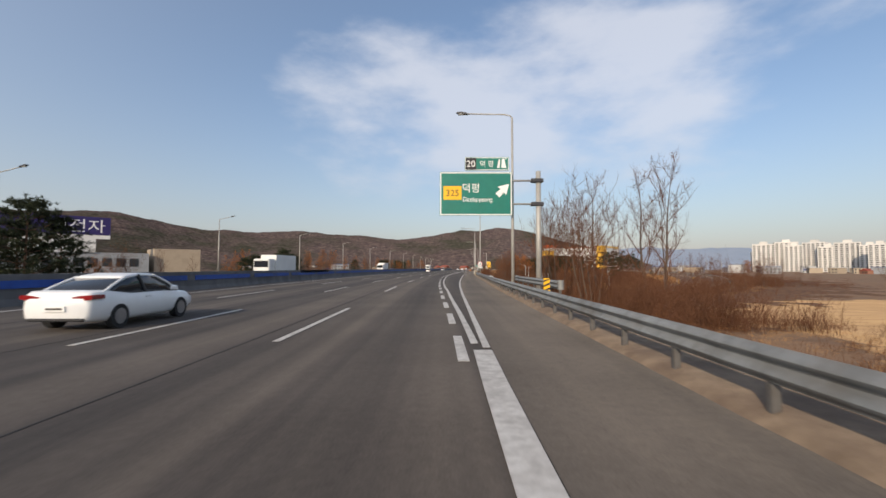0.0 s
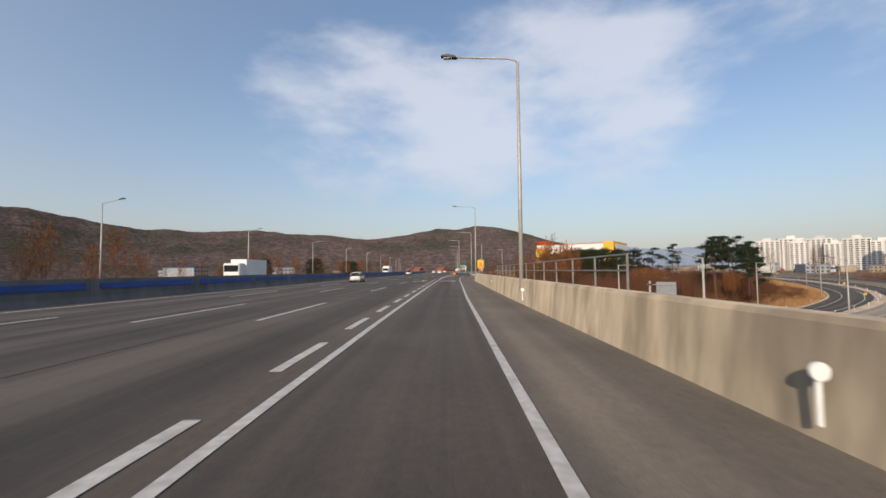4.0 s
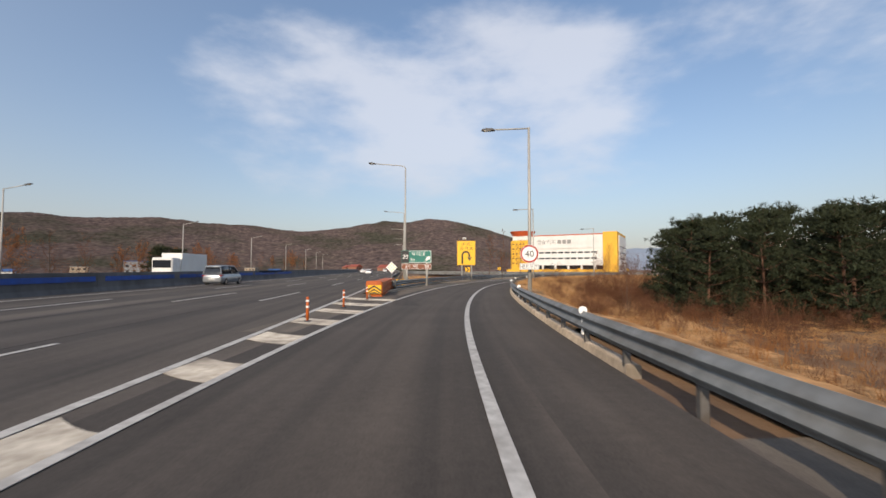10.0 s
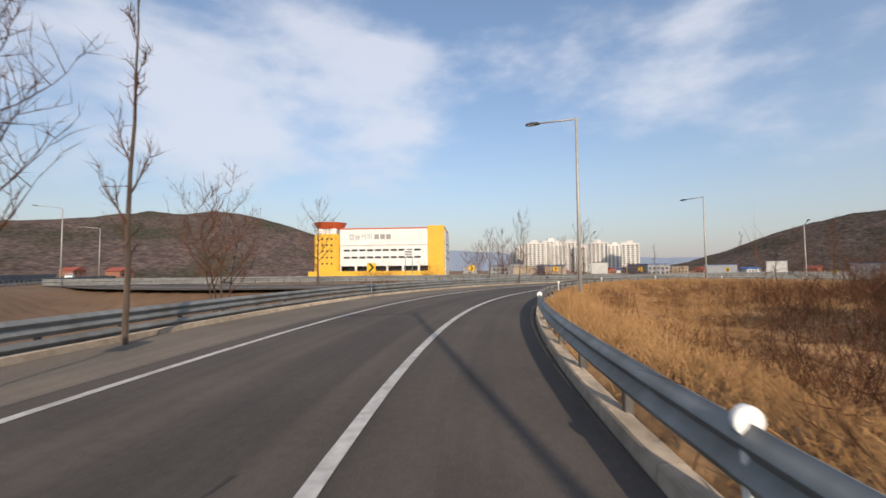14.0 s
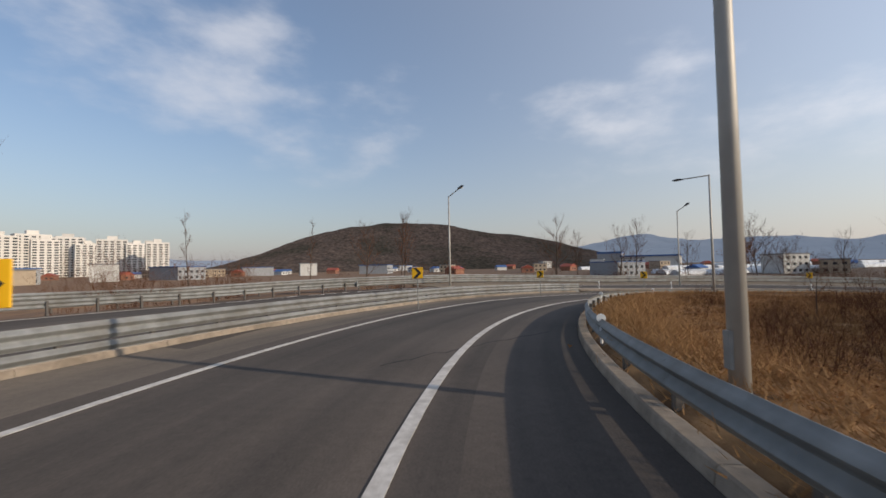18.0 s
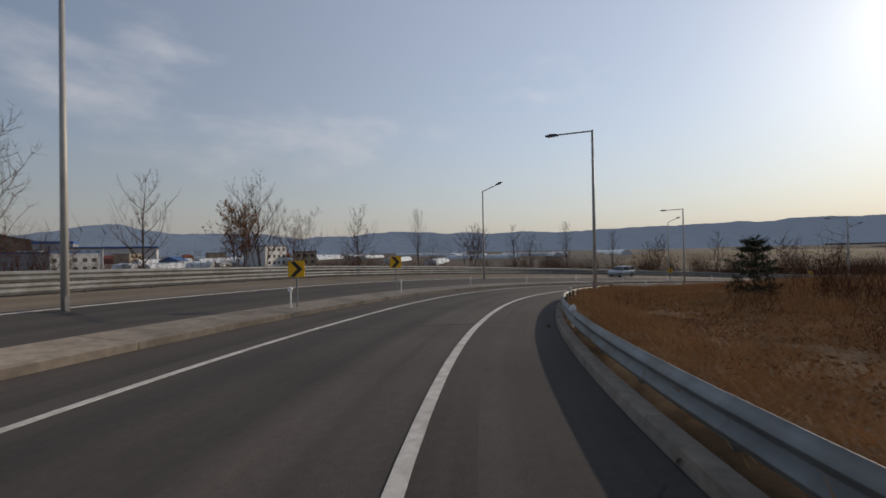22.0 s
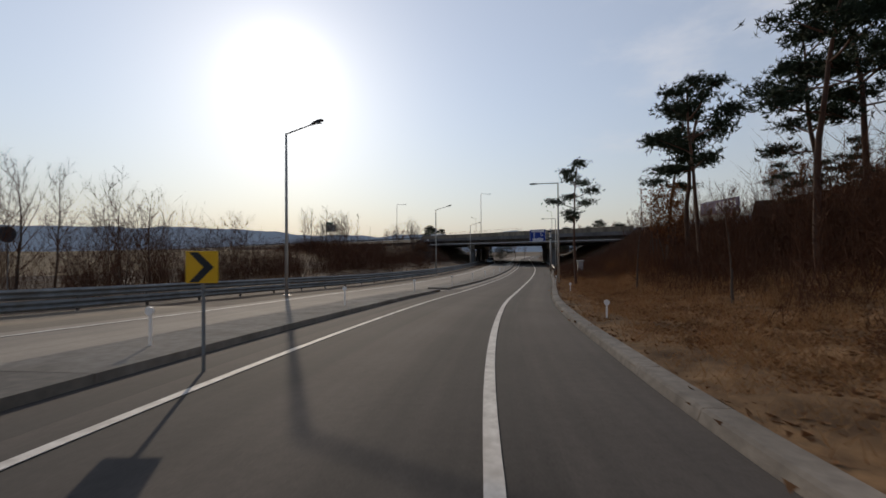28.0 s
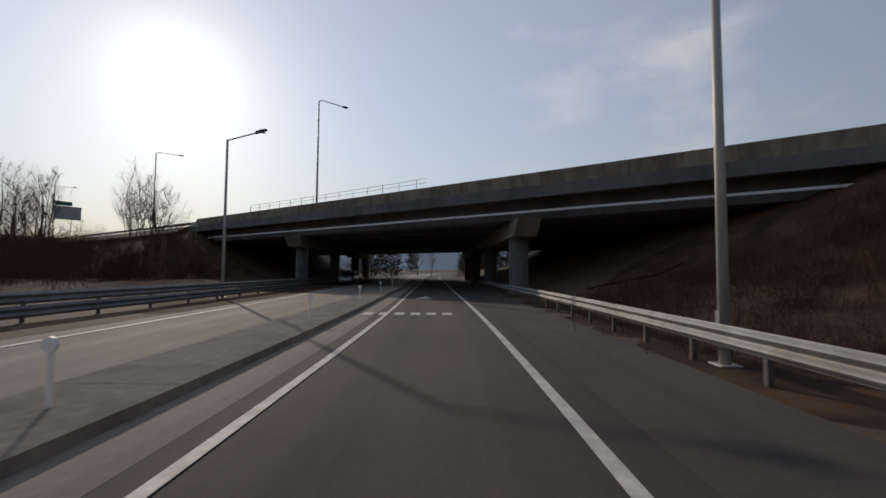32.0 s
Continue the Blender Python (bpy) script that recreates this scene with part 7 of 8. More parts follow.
# ---- plants ----
M["bark"] = material("bark_grey_brown", (0.12, 0.088, 0.066), (0.075, 0.055, 0.043), scale=6, rough=0.95, bump=0.5, stretch=(1, 1, 0.3))
M["twig"] = material("reddish_twigs", (0.14, 0.064, 0.034), (0.09, 0.044, 0.027), scale=2.0, rough=0.95, spec=0.1)
M["pine_bark"] = material("pine_bark", (0.15, 0.075, 0.045), (0.085, 0.05, 0.035), scale=7, rough=0.95, bump=0.6, stretch=(1, 1, 0.4))
M["needles"] = material("pine_needles", (0.04, 0.047, 0.022), (0.019, 0.026, 0.013), scale=1.2, rough=0.8, spec=0.2)
M["needles_dark"] = material("tall_pine_needles", (0.03, 0.044, 0.022), (0.018, 0.028, 0.014), scale=1.2, rough=0.8, spec=0.2)
M["oak_leaf"] = material("dry_oak_leaves", (0.32, 0.13, 0.042), (0.2, 0.075, 0.028), scale=3.0, rough=0.9, spec=0.1)
M["straw"] = material("dry_straw_grass", (0.5, 0.3, 0.135), (0.32, 0.18, 0.08), scale=1.5, rough=0.95, spec=0.1)
M["reed"] = material("dry_reeds", (0.33, 0.148, 0.052), (0.21, 0.092, 0.036), scale=1.5, rough=0.95, spec=0.1)
M["litter"] = material("leaf_litter", (0.17, 0.08, 0.038), (0.27, 0.14, 0.062), scale=3.0, rough=0.95, spec=0.1)


class Bag:
    """Places and faces that grow into one mesh."""

    def __init__(self):
        self.v, self.f = [], []

    def limb(self, pts, r0, r1, sides=4):
        n, base = len(pts), len(self.v)
        d = (pts[-1] - pts[0]).normalized()
        a = d.orthogonal().normalized()
        b = d.cross(a)
        for i, p in enumerate(pts):
            r = r0 + (r1 - r0) * i / (n - 1)
            for j in range(sides):
                t = 2 * math.pi * j / sides
                self.v.append(tuple(p + (a * math.cos(t) + b * math.sin(t)) * r))
        for i in range(n - 1):
            for j in range(sides):
                k = (j + 1) % sides
                self.f.append((base + i * sides + j, base + i * sides + k, base + (i + 1) * sides + k, base + (i + 1) * sides + j))

    def blade(self, p, d, w, side):
        base = len(self.v)
        self.v += [tuple(p - side * w), tuple(p + side * w), tuple(p + d)]
        self.f.append((base, base + 1, base + 2))

    def leaf(self, p, u, s):
        base = len(self.v)
        self.v += [tuple(p - u * 0.5), tuple(p + s), tuple(p + u * 0.5), tuple(p - s)]
        self.f.append((base, base + 1, base + 2, base + 3))

    def mesh(self, name, mat, parent=None, label=""):
        return link_mesh(name, self.v, self.f, mat, parent, label)


def rand_dir(r, up=0.0):
    while True:
        d = Vector((r.uniform(-1, 1), r.uniform(-1, 1), r.uniform(-1, 1) + up))
        if 0.1 < d.length:
            return d.normalized()


def curve_from(r, p, d, length, n, lift, wob):
    pts = [p.copy()]
    d = d.copy()
    for _ in range(n):
        d = (d + Vector((r.uniform(-wob, wob), r.uniform(-wob, wob), lift + r.uniform(-wob, wob) * 0.5))).normalized()
        p = p + d * (length / n)
        pts.append(p.copy())
    return pts


def bare_tree(seed, height, limbs, spread, label, slim=1.0, name="bare_tree", leaves=0, stems=1, first=0.18, short=1.0):
    """A leafless tree, 10 m tall at scale 1: trunk or several stems, limbs, and a crown of fine branches."""
    r = random.Random(seed)
    tree = thing(name, pose(0, 0, 0), label, "tree")
    fine = Bag()
    ends = []
    for st in range(stems):
        tilt = 0.0 if stems == 1 else 0.22
        aa = st * 6.283 / stems + r.uniform(-0.4, 0.4)
        h = height * (1.0 if st == 0 else r.uniform(0.72, 0.98))
        trunk = curve_from(r, Vector((0.25 * math.cos(aa) * (stems > 1), 0.25 * math.sin(aa) * (stems > 1), -0.4)), Vector((tilt * math.cos(aa), tilt * math.sin(aa), 1)).normalized(), h + 0.4, 9, 0.22, 0.1)
        bag = Bag()
        bag.limb(trunk, 0.014 * h * slim / stems ** 0.4, 0.006, 7)
        bag.mesh("trunk", M["bark"], tree)
        for i in range(limbs):
            f = first + (0.97 - first) * (i + r.random()) / limbs
            j = f * 9
            p = trunk[int(j)].lerp(trunk[min(int(j) + 1, 9)], j % 1)
            a = i * 2.4 + r.uniform(-0.5, 0.5)
            d = Vector((math.cos(a), math.sin(a), r.uniform(0.45, 1.1) / spread))
            ln = h * (0.44 - 0.3 * f) * r.uniform(0.75, 1.25) * (0.6 + 0.4 * spread) * short
            pts = curve_from(r, p, d.normalized(), ln, 5, 0.12, 0.15)
            fine.limb(pts, 0.006 * h * (1.1 - f) * slim + 0.008, 0.006, 3)
            for k in range(7):
                q = pts[1 + k % 5].lerp(pts[min(2 + k % 5, 5)], r.random())
                sub = curve_from(r, q, (rand_dir(r, 0.7) + (pts[-1] - pts[0]).normalized() * 0.7).normalized(), ln * r.uniform(0.3, 0.6), 3, 0.1, 0.18)
                fine.limb(sub, 0.014, 0.006, 3)
                for _ in range(6):
                    q2 = sub[r.randrange(1, 4)]
                    d2 = (rand_dir(r, 0.6) + (sub[-1] - sub[0]).normalized() * 0.6).normalized() * (ln * r.uniform(0.12, 0.3) + 0.15)
                    fine.blade(q2, d2, 0.009, d2.cross(rand_dir(r)).normalized())
                    ends.append(q2 + d2)
                    ends.append(q2 + d2 * 0.5)
    crown = fine.mesh("crown", M["twig"], tree)
    if leaves:
        lf = Bag()
        for _ in range(leaves):
            p = r.choice(ends) + rand_dir(r) * r.uniform(0, 0.3)
            u, s = rand_dir(r) * r.uniform(0.13, 0.24), rand_dir(r) * r.uniform(0.05, 0.09)
            lf.leaf(p, u, s)
        lf.mesh("foliage", M["oak_leaf"], tree, "dry rust-brown leaves")
    return tree


def tuft(bag, r, p, size, n, wide=0.09):
    for _ in range(n):
        d = rand_dir(r, 0.5) * size * r.uniform(0.6, 1.1)
        bag.blade(p + d * 0.1, d, size * wide, d.cross(rand_dir(r)).normalized())


def young_pine(seed, label, height=10.0):
    """A broad bushy pine with lobed foliage nearly down to the ground."""
    r = random.Random(seed)
    tree = thing("pine_tree", pose(0, 0, 0), label, "tree", "dense pines inside the loop")
    wood, crown = Bag(), Bag()
    trunk = curve_from(r, Vector((0, 0, -0.3)), Vector((0, 0, 1)), height * 0.97, 8, 0.25, 0.06)
    wood.limb(trunk, 0.17, 0.03, 7)
    whorls = 13
    for w in range(whorls):
        f = 0.08 + 0.9 * w / (whorls - 1)
        p0 = trunk[min(int(f * 8), 8)]
        reach = height * 0.36 * (1 - f ** 2.1) ** 0.62 * r.uniform(0.8, 1.12) + 0.35
        for b in range(7):
            a = b * 0.9 + w * 0.5 + r.uniform(-0.35, 0.35)
            ln = reach * r.uniform(0.6, 1.15)
            pts = curve_from(r, p0, Vector((math.cos(a), math.sin(a), 0.2)).normalized(), ln, 4, 0.08, 0.1)
            wood.limb(pts, 0.035, 0.012, 3)
            for i, n in ((2, 2), (3, 6), (4, 11)):
                for _ in range(n):
                    q = pts[i] + Vector((r.gauss(0, 0.3), r.gauss(0, 0.3), r.gauss(0.05, 0.17)))
                    tuft(crown, r, q, r.uniform(0.32, 0.5), 7, 0.1)
    for _ in range(14):
        tuft(crown, r, trunk[-1] + Vector((r.gauss(0, 0.4), r.gauss(0, 0.4), r.gauss(-0.2, 0.35))), 0.45, 8, 0.1)
    wood.mesh("trunk", M["pine_bark"], tree)
    crown.mesh("crown", M["needles"], tree)
    return tree


def red_pine(seed, label, pads=11, start=0.55, wide=0.19, lean=0.03, height=10.0):
    """A tall pine with a bare crooked trunk and flat layered pads of needles at the top."""
    r = random.Random(seed)
    tree = thing("tall_pine", pose(0, 0, 0), label, "tree", "tall pines above the ramp")
    wood, crown = Bag(), Bag()
    trunk = curve_from(r, Vector((0, 0, -0.5)), Vector((lean, lean * 0.5, 1)).normalized(), height, 12, 0.2, 0.1)
    wood.limb(trunk, 0.125, 0.04, 8)
    for i in range(pads):
        f = start + (1 - start) * (i / (pads - 1))
        p0 = trunk[min(int(f * 12), 12)]
        a = i * 2.4 + r.uniform(-0.5, 0.5)
        g = (f - start) / (1 - start)
        ln = height * wide * r.uniform(0.65, 1.2) * (1.1 - 0.75 * g * g) * (0.55 + 0.9 * min(g * 2.5, 0.5))
        pts = curve_from(r, p0, Vector((math.cos(a), math.sin(a), r.uniform(-0.05, 0.35))).normalized(), ln, 4, 0.05, 0.2)
        wood.limb(pts, 0.045, 0.015, 4)
        for c, rad, n in ((pts[4], 0.64, 64), (pts[2].lerp(pts[3], 0.5) + Vector((r.gauss(0, 0.2), r.gauss(0, 0.2), 0.12)), 0.58, 48)):
            rad *= 0.6 + 0.5 * ln / (height * wide)
            for _ in range(n):
                q = c + Vector((r.gauss(0, 0.55) * rad, r.gauss(0, 0.55) * rad, r.gauss(0.03, 0.2) * rad))
                tuft(crown, r, q, r.uniform(0.17, 0.27), 7, 0.12)
    for _ in range(40):
        tuft(crown, r, trunk[-1] + Vector((r.gauss(0, 0.38), r.gauss(0, 0.38), r.gauss(0, 0.16))), 0.25, 7, 0.12)
    wood.mesh("trunk", M["pine_bark"], tree)
    crown.mesh("crown", M["needles_dark"], tree)
    return tree


def stand(tree, places, seed=3, size=10.0):
    """Sets a tree at the first place and copies at the others: (x, y, height)."""
    r = random.Random(seed)
    for i, (x, y, h) in enumerate(places):
        s = h / size
        w = s * r.uniform(0.88, 1.1)
        m = pose(x, y, height_at(x, y) - 0.05, 0, 0, r.uniform(0, 360)) @ Matrix.Diagonal((w, w, s, 1))
        if i == 0:
            tree.matrix_basis = m
        else:
            t = copy_thing(tree, pose(0, 0, 0))
            t.matrix_basis = m


T = [bare_tree(1, 10, 15, 1.0, "bare grey-brown deciduous tree with fine twigs"), bare_tree(2, 10, 15, 0.7, "tall slim bare tree with upright branches", 0.8, first=0.3),
     bare_tree(3, 10, 9, 1.15, "spreading bare tree with several stems", stems=4, first=0.3), bare_tree(4, 10, 9, 0.45, "very slim bare young tree with short branches", 0.6, short=0.42)]
stand(T[0], [(14.2, 51.1, 15.5), (10.4, 57.6, 13.5), (18.2, 47.4, 15.0), (13.0, 52.8, 12.5), (13.2, 59.1, 14.5), (10.5, 171.5, 10.5), (13.0, 174.5, 10.5), (10.5, 183.0, 9.0), (152.5, 280.2, 13.2), (143.2, 270.9, 10.6), (139.7, 260.4, 9.2), (144.3, 230.0, 10.0), (135.8, 190.1, 10.5),
             (90.3, 158.7, 8.3), (82.0, 152.0, 8.0), (98.0, 164.0, 9.0), (66.0, 330.0, 10.0), (31.0, 318.0, 9.0), (127.0, 205.0, 7.0), (163.0, 322.0, 14.0), (84.3, 328.0, 12.1), (68.1, 326.5, 7.5)], 11)
stand(T[1], [(10.1, 58.9, 14.0), (17.5, 41.6, 14.5), (9.4, 177.0, 9.0), (14.2, 171.0, 11.5), (12.6, 179.5, 9.5), (141.3, 269.0, 11.5), (154.6, 275.3, 10.5), (138.8, 223.1, 9.8), (125.7, 186.7, 10.8), (150.3, 311.4, 14.5), (88.4, 157.7, 8.2), (88.0, 338.0, 10.0), (49.1, 306.3, 7.4), (47.0, 308.8, 5.8), (15.0, 282.8, 7.5), (118.0, 178.0, 9.0)], 12)
stand(T[2], [(9.8, 37.1, 11.0), (11.1, 56.7, 13.5), (5.0, 82.0, 6.3), (6.6, 86.5, 8.0), (7.8, 96.0, 9.3), (6.2, 93.5, 8.0), (154.7, 238.6, 13.5), (149.7, 237.0, 9.2), (84.5, 155.8, 8.2), (91.5, 160.5, 8.0), (20.0, 292.0, 6.0), (74.0, 147.0, 7.0), (154.0, 172.0, 11.0), (23.0, 250.3, 5.0), (34.4, 270.3, 5.5), (52.0, 332.0, 4.5), (64.0, 327.0, 6.5), (58.0, 327.5, 7.5), (131.4, 220.7, 7.5), (110.0, 172.0, 8.0)], 13)
stand(T[3], [(18.6, 43.5, 13.0), (11.6, 68.5, 15.5), (17.5, 283.0, 9.5), (138.6, 252.3, 7.8), (70.0, 316.0, 9.5), (98.0, 322.0, 9.0), (144.2, 328.7, 14.0), (107.0, 306.0, 8.0)], 14)
small = bare_tree(6, 10, 12, 1.1, "small bare sapling in the dry grass", name="sapling")
stand(small, [(72.0, 286.0, 4.2), (88.4, 280.0, 3.4), (86.2, 277.0, 3.2), (76.0, 284.0, 3.8), (88.0, 272.0, 4.2), (92.0, 268.0, 4.6), (60.0, 288.0, 3.0), (80.0, 268.0, 3.8), (10.0, 74.0, 6.0), (12.0, 84.0, 6.5), (38.5, 178.5, 5.5), (44.5, 180.5, 6.0), (41.5, 179.0, 5.5), (52.0, 186.0, 4.5), (63.0, 187.0, 4.5), (72.0, 194.0, 4.0)], 15)
oak = bare_tree(7, 10, 11, 1.25, "oak with dry rust-brown leaves still on it", name="oak_tree", leaves=5200, stems=3, first=0.35)
stand(oak, [(21.6, 188.0, 10.3), (19.2, 195.1, 10.4), (24.5, 195.0, 8.0), (13.4, 190.5, 7.6), (24.5, 199.5, 7.5), (11.8, 187.0, 6.5), (42.0, 196.5, 5.5), (38.5, 194.5, 5.0), (45.5, 198.5, 5.5), (55.5, 186.0, 6.0), (149.0, 246.0, 9.0)], 16)
yp = [young_pine(21, "dense dark green bushy pine"), young_pine(22, "broad dark pine with low branches")]
stand(yp[0], [(37.8, 261.5, 10.5), (40.2, 258.9, 11.8), (36.3, 256.0, 11.0), (30.6, 251.1, 10.8), (37.4, 248.8, 11.6), (45.2, 248.5, 12.2), (49.6, 245.3, 12.4), (52.6, 240.1, 11.6), (44.0, 254.0, 12.4), (33.0, 244.0, 10.0), (41.0, 243.0, 11.5), (47.0, 238.0, 11.5), (-46.0, 41.0, 9.5), (-48.5, 36.5, 10.0), (-47.0, 76.0, 7.0), (-52.0, 79.0, 7.5), (-51.0, 112.0, 10.0), (-55.0, 122.0, 11.0), (-60.0, 116.0, 11.0), (-58.0, 105.0, 10.0)], 17)
stand(yp[1], [(42.0, 263.0, 10.0), (33.0, 257.5, 9.5), (41.5, 252.5, 12.0), (49.0, 250.5, 12.2), (54.5, 245.0, 12.0), (37.0, 240.0, 10.5), (57.0, 238.0, 11.5), (29.0, 246.5, 9.0), (100.1, 252.0, 3.2), (-45.0, 44.0, 8.0), (-50.0, 44.0, 9.5), (-56.0, 130.0, 10.0), (-52.0, 250.0, 10.0), (-58.0, 262.0, 10.0), (-128.0, 22.0, 10.0), (-140.0, 44.0, 9.0), (-118.0, 64.0, 9.5), (-196.0, 6.0, 11.0), (-190.0, 24.0, 11.0), (-200.0, 16.0, 10.0), (-105.0, 24.0, 9.0), (-50.0, 300.0, 9.0), (-60.0, 330.0, 10.0), (-56.0, 315.0, 10.0), (-70.0, 250.0, 10.0)], 18)
rp = [red_pine(31, "tall pine with a bare trunk and layered dark crown"), red_pine(32, "pine with a crooked trunk and wide flat crown", 10, 0.6, 0.23, 0.1), red_pine(33, "slender pine with a small dark crown", 10, 0.6, 0.19)]
stand(rp[0], [(57.3, 194.3, 13.6), (63.0, 198.5, 14.0), (68.0, 204.5, 14.0), (73.0, 208.0, 13.0), (66.5, 208.5, 13.5), (51.5, 203.0, 12.0)], 19)
stand(rp[1], [(57.0, 187.8, 13.2), (60.0, 196.5, 13.8), (70.5, 201.5, 13.0), (76.5, 211.0, 12.0), (61.0, 205.0, 13.0), (30.0, 192.5, 9.5), (34.0, 189.0, 9.0), (45.0, 199.0, 11.0)], 20)
stand(rp[2], [(55.4, 178.5, 11.0), (50.9, 184.4, 12.9), (61.2, 189.8, 12.0), (66.0, 195.5, 12.5), (79.5, 213.5, 10.5), (36.5, 194.0, 10.0)], 21)


# ---- brush, reeds and grass ----
def shrub_parts(seed, stems, h, spread, w=0.012, forks=6):
    """Wiry stems that fork into fine twigs."""
    r = random.Random(seed)
    bag = Bag()
    for _ in range(stems):
        p = Vector((r.gauss(0, spread * 0.4), r.gauss(0, spread * 0.4), -0.1))
        d = Vector((r.gauss(0, 0.32), r.gauss(0, 0.32), 1)).normalized() * h * r.uniform(0.5, 1.1)
        bag.blade(p, d, w, d.cross(rand_dir(r)).normalized())
        for _ in range(forks):
            q = p + d * r.uniform(0.25, 0.95)
            d2 = (rand_dir(r, 0.9)).normalized() * h * r.uniform(0.15, 0.38)
            bag.blade(q, d2, w * 0.6, d2.cross(rand_dir(r)).normalized())
    return np.array(bag.v), np.array(bag.f)


def grass_parts(seed, blades, h, spread, w=0.007, lean=0.45):
    r = random.Random(seed)
    bag = Bag()
    for _ in range(blades):
        p = Vector((r.gauss(0, spread), r.gauss(0, spread), -0.02))
        d = Vector((r.gauss(0, lean), r.gauss(0, lean), 1)).normalized() * h * r.uniform(0.5, 1.1)
        s = d.cross(rand_dir(r)).normalized()
        bag.blade(p, d, w, s)
    return np.array(bag.v), np.array(bag.f)


def scatter(name, kinds, places, mat, label, category, lo=0.7, hi=1.25, seed=1):
    """Many small plants in one mesh. places: rows of x, y."""
    r = np.random.RandomState(seed)
    places = np.asarray(places, float)
    z = ground_height(places[:, 0], places[:, 1]) + (places[:, 2] if places.shape[1] > 2 else 0.0)
    st, side = ramp.near(places[:, 0], places[:, 1])
    out = side - kerb_lat[st]
    z = z + np.where((ramp.k[st] > 9.6) & (ramp.k[st] < 32) & (out > 0.8) & (out < 15), 0.16, 0.0)
    vs, fs, base = [], [], 0
    which = r.randint(0, len(kinds), len(places))
    for j, (v, f) in enumerate(kinds):
        rows = np.where(which == j)[0]
        if not len(rows):
            continue
        a, s = r.uniform(0, 2 * math.pi, len(rows)), r.uniform(lo, hi, len(rows))
        c, sn = np.cos(a) * s, np.sin(a) * s
        out = np.empty((len(rows), len(v), 3))
        out[:, :, 0] = v[None, :, 0] * c[:, None] - v[None, :, 1] * sn[:, None] + places[rows, 0][:, None]
        out[:, :, 1] = v[None, :, 0] * sn[:, None] + v[None, :, 1] * c[:, None] + places[rows, 1][:, None]
        out[:, :, 2] = v[None, :, 2] * s[:, None] + z[rows][:, None]
        vs.append(out.reshape(-1, 3))
        fs.append((f[None] + (np.arange(len(rows)) * len(v))[:, None, None] + base).reshape(-1, f.shape[1]))
        base += len(rows) * len(v)
    v, f = np.concatenate(vs), np.concatenate(fs)
    me = bpy.data.meshes.new(name)
    me.vertices.add(len(v))
    me.vertices.foreach_set("co", v.astype(np.float32).ravel())
    k = f.shape[1]
    me.loops.add(f.size)
    me.loops.foreach_set("vertex_index", f.astype(np.int32).ravel())
    me.polygons.add(len(f))
    me.polygons.foreach_set("loop_start", np.arange(0, f.size, k, dtype=np.int32))
    me.update(calc_edges=True)
    me.materials.append(mat)
    return tagged(new(name, me), label, category, kind="stuff")


RS = np.random.RandomState(8)


def clear_of_roads(p, margin=0.6):
    """Keeps the places that lie off the carriageways."""
    p = np.asarray(p)
    i, l = ramp.near(p[:, 0], p[:, 1])
    left = np.interp(ramp.k[i], [8, 11, 13, 17, 20, 20.9, 25, 28, 30, 38], [-4, -6.6, -8.3, -9.6, -8.2, -19.2, -18.2, -18.6, -14.5, -14.5])
    bad = (l < kerb_lat[i] + margin + 0.3) & (l > left - margin) & (ramp.k[i] > 8.5)
    j, o = opp.near(p[:, 0], p[:, 1])
    bad |= (o > -o_r[j] - 0.9 - margin) & (o < o_l[j] + 2.2 + margin)
    u = p[:, 0] - main_at(p[:, 1])
    wide = np.where(p[:, 1] < 205, exit_edge(p[:, 1]) + 2.9 + margin, np.where(p[:, 1] < 246, 14.0, 1.9 + margin))
    bad |= (u < wide) & (u > -40)
    lat = (p[:, 0] - A0[0]) * A_RIGHT[0] + (p[:, 1] - A0[1]) * A_RIGHT[1]
    bad |= (u < 9) & (u > -42) & (lat > -33) & (lat < 22)
    return p[~bad]


def patch(n, x0, x1, y0, y1, clump=0.0, scale=0.1, shift=0.0):
    p = np.stack([RS.uniform(x0, x1, n), RS.uniform(y0, y1, n)], 1)
    if clump:
        keep = np.array([noise.noise((x * scale + shift, y * scale, 1.7 + shift)) for x, y in p]) > clump - 0.5
        p = p[keep]
    return clear_of_roads(p)


def beside_ramp(n, k0, k1, a, b, side=1):
    """Places along the ramp, from a to b metres outside its kerb (or its left edge)."""
    idx = RS.choice(np.where(ramp.between(k0, k1))[0], n)
    d = RS.uniform(a, b, n)
    lat = kerb_lat[idx] + d if side > 0 else d
    return clear_of_roads(ramp.p[idx, :2] + ramp.right[idx] * lat[:, None] + RS.uniform(-0.5, 0.5, (n, 2)), 0.3)


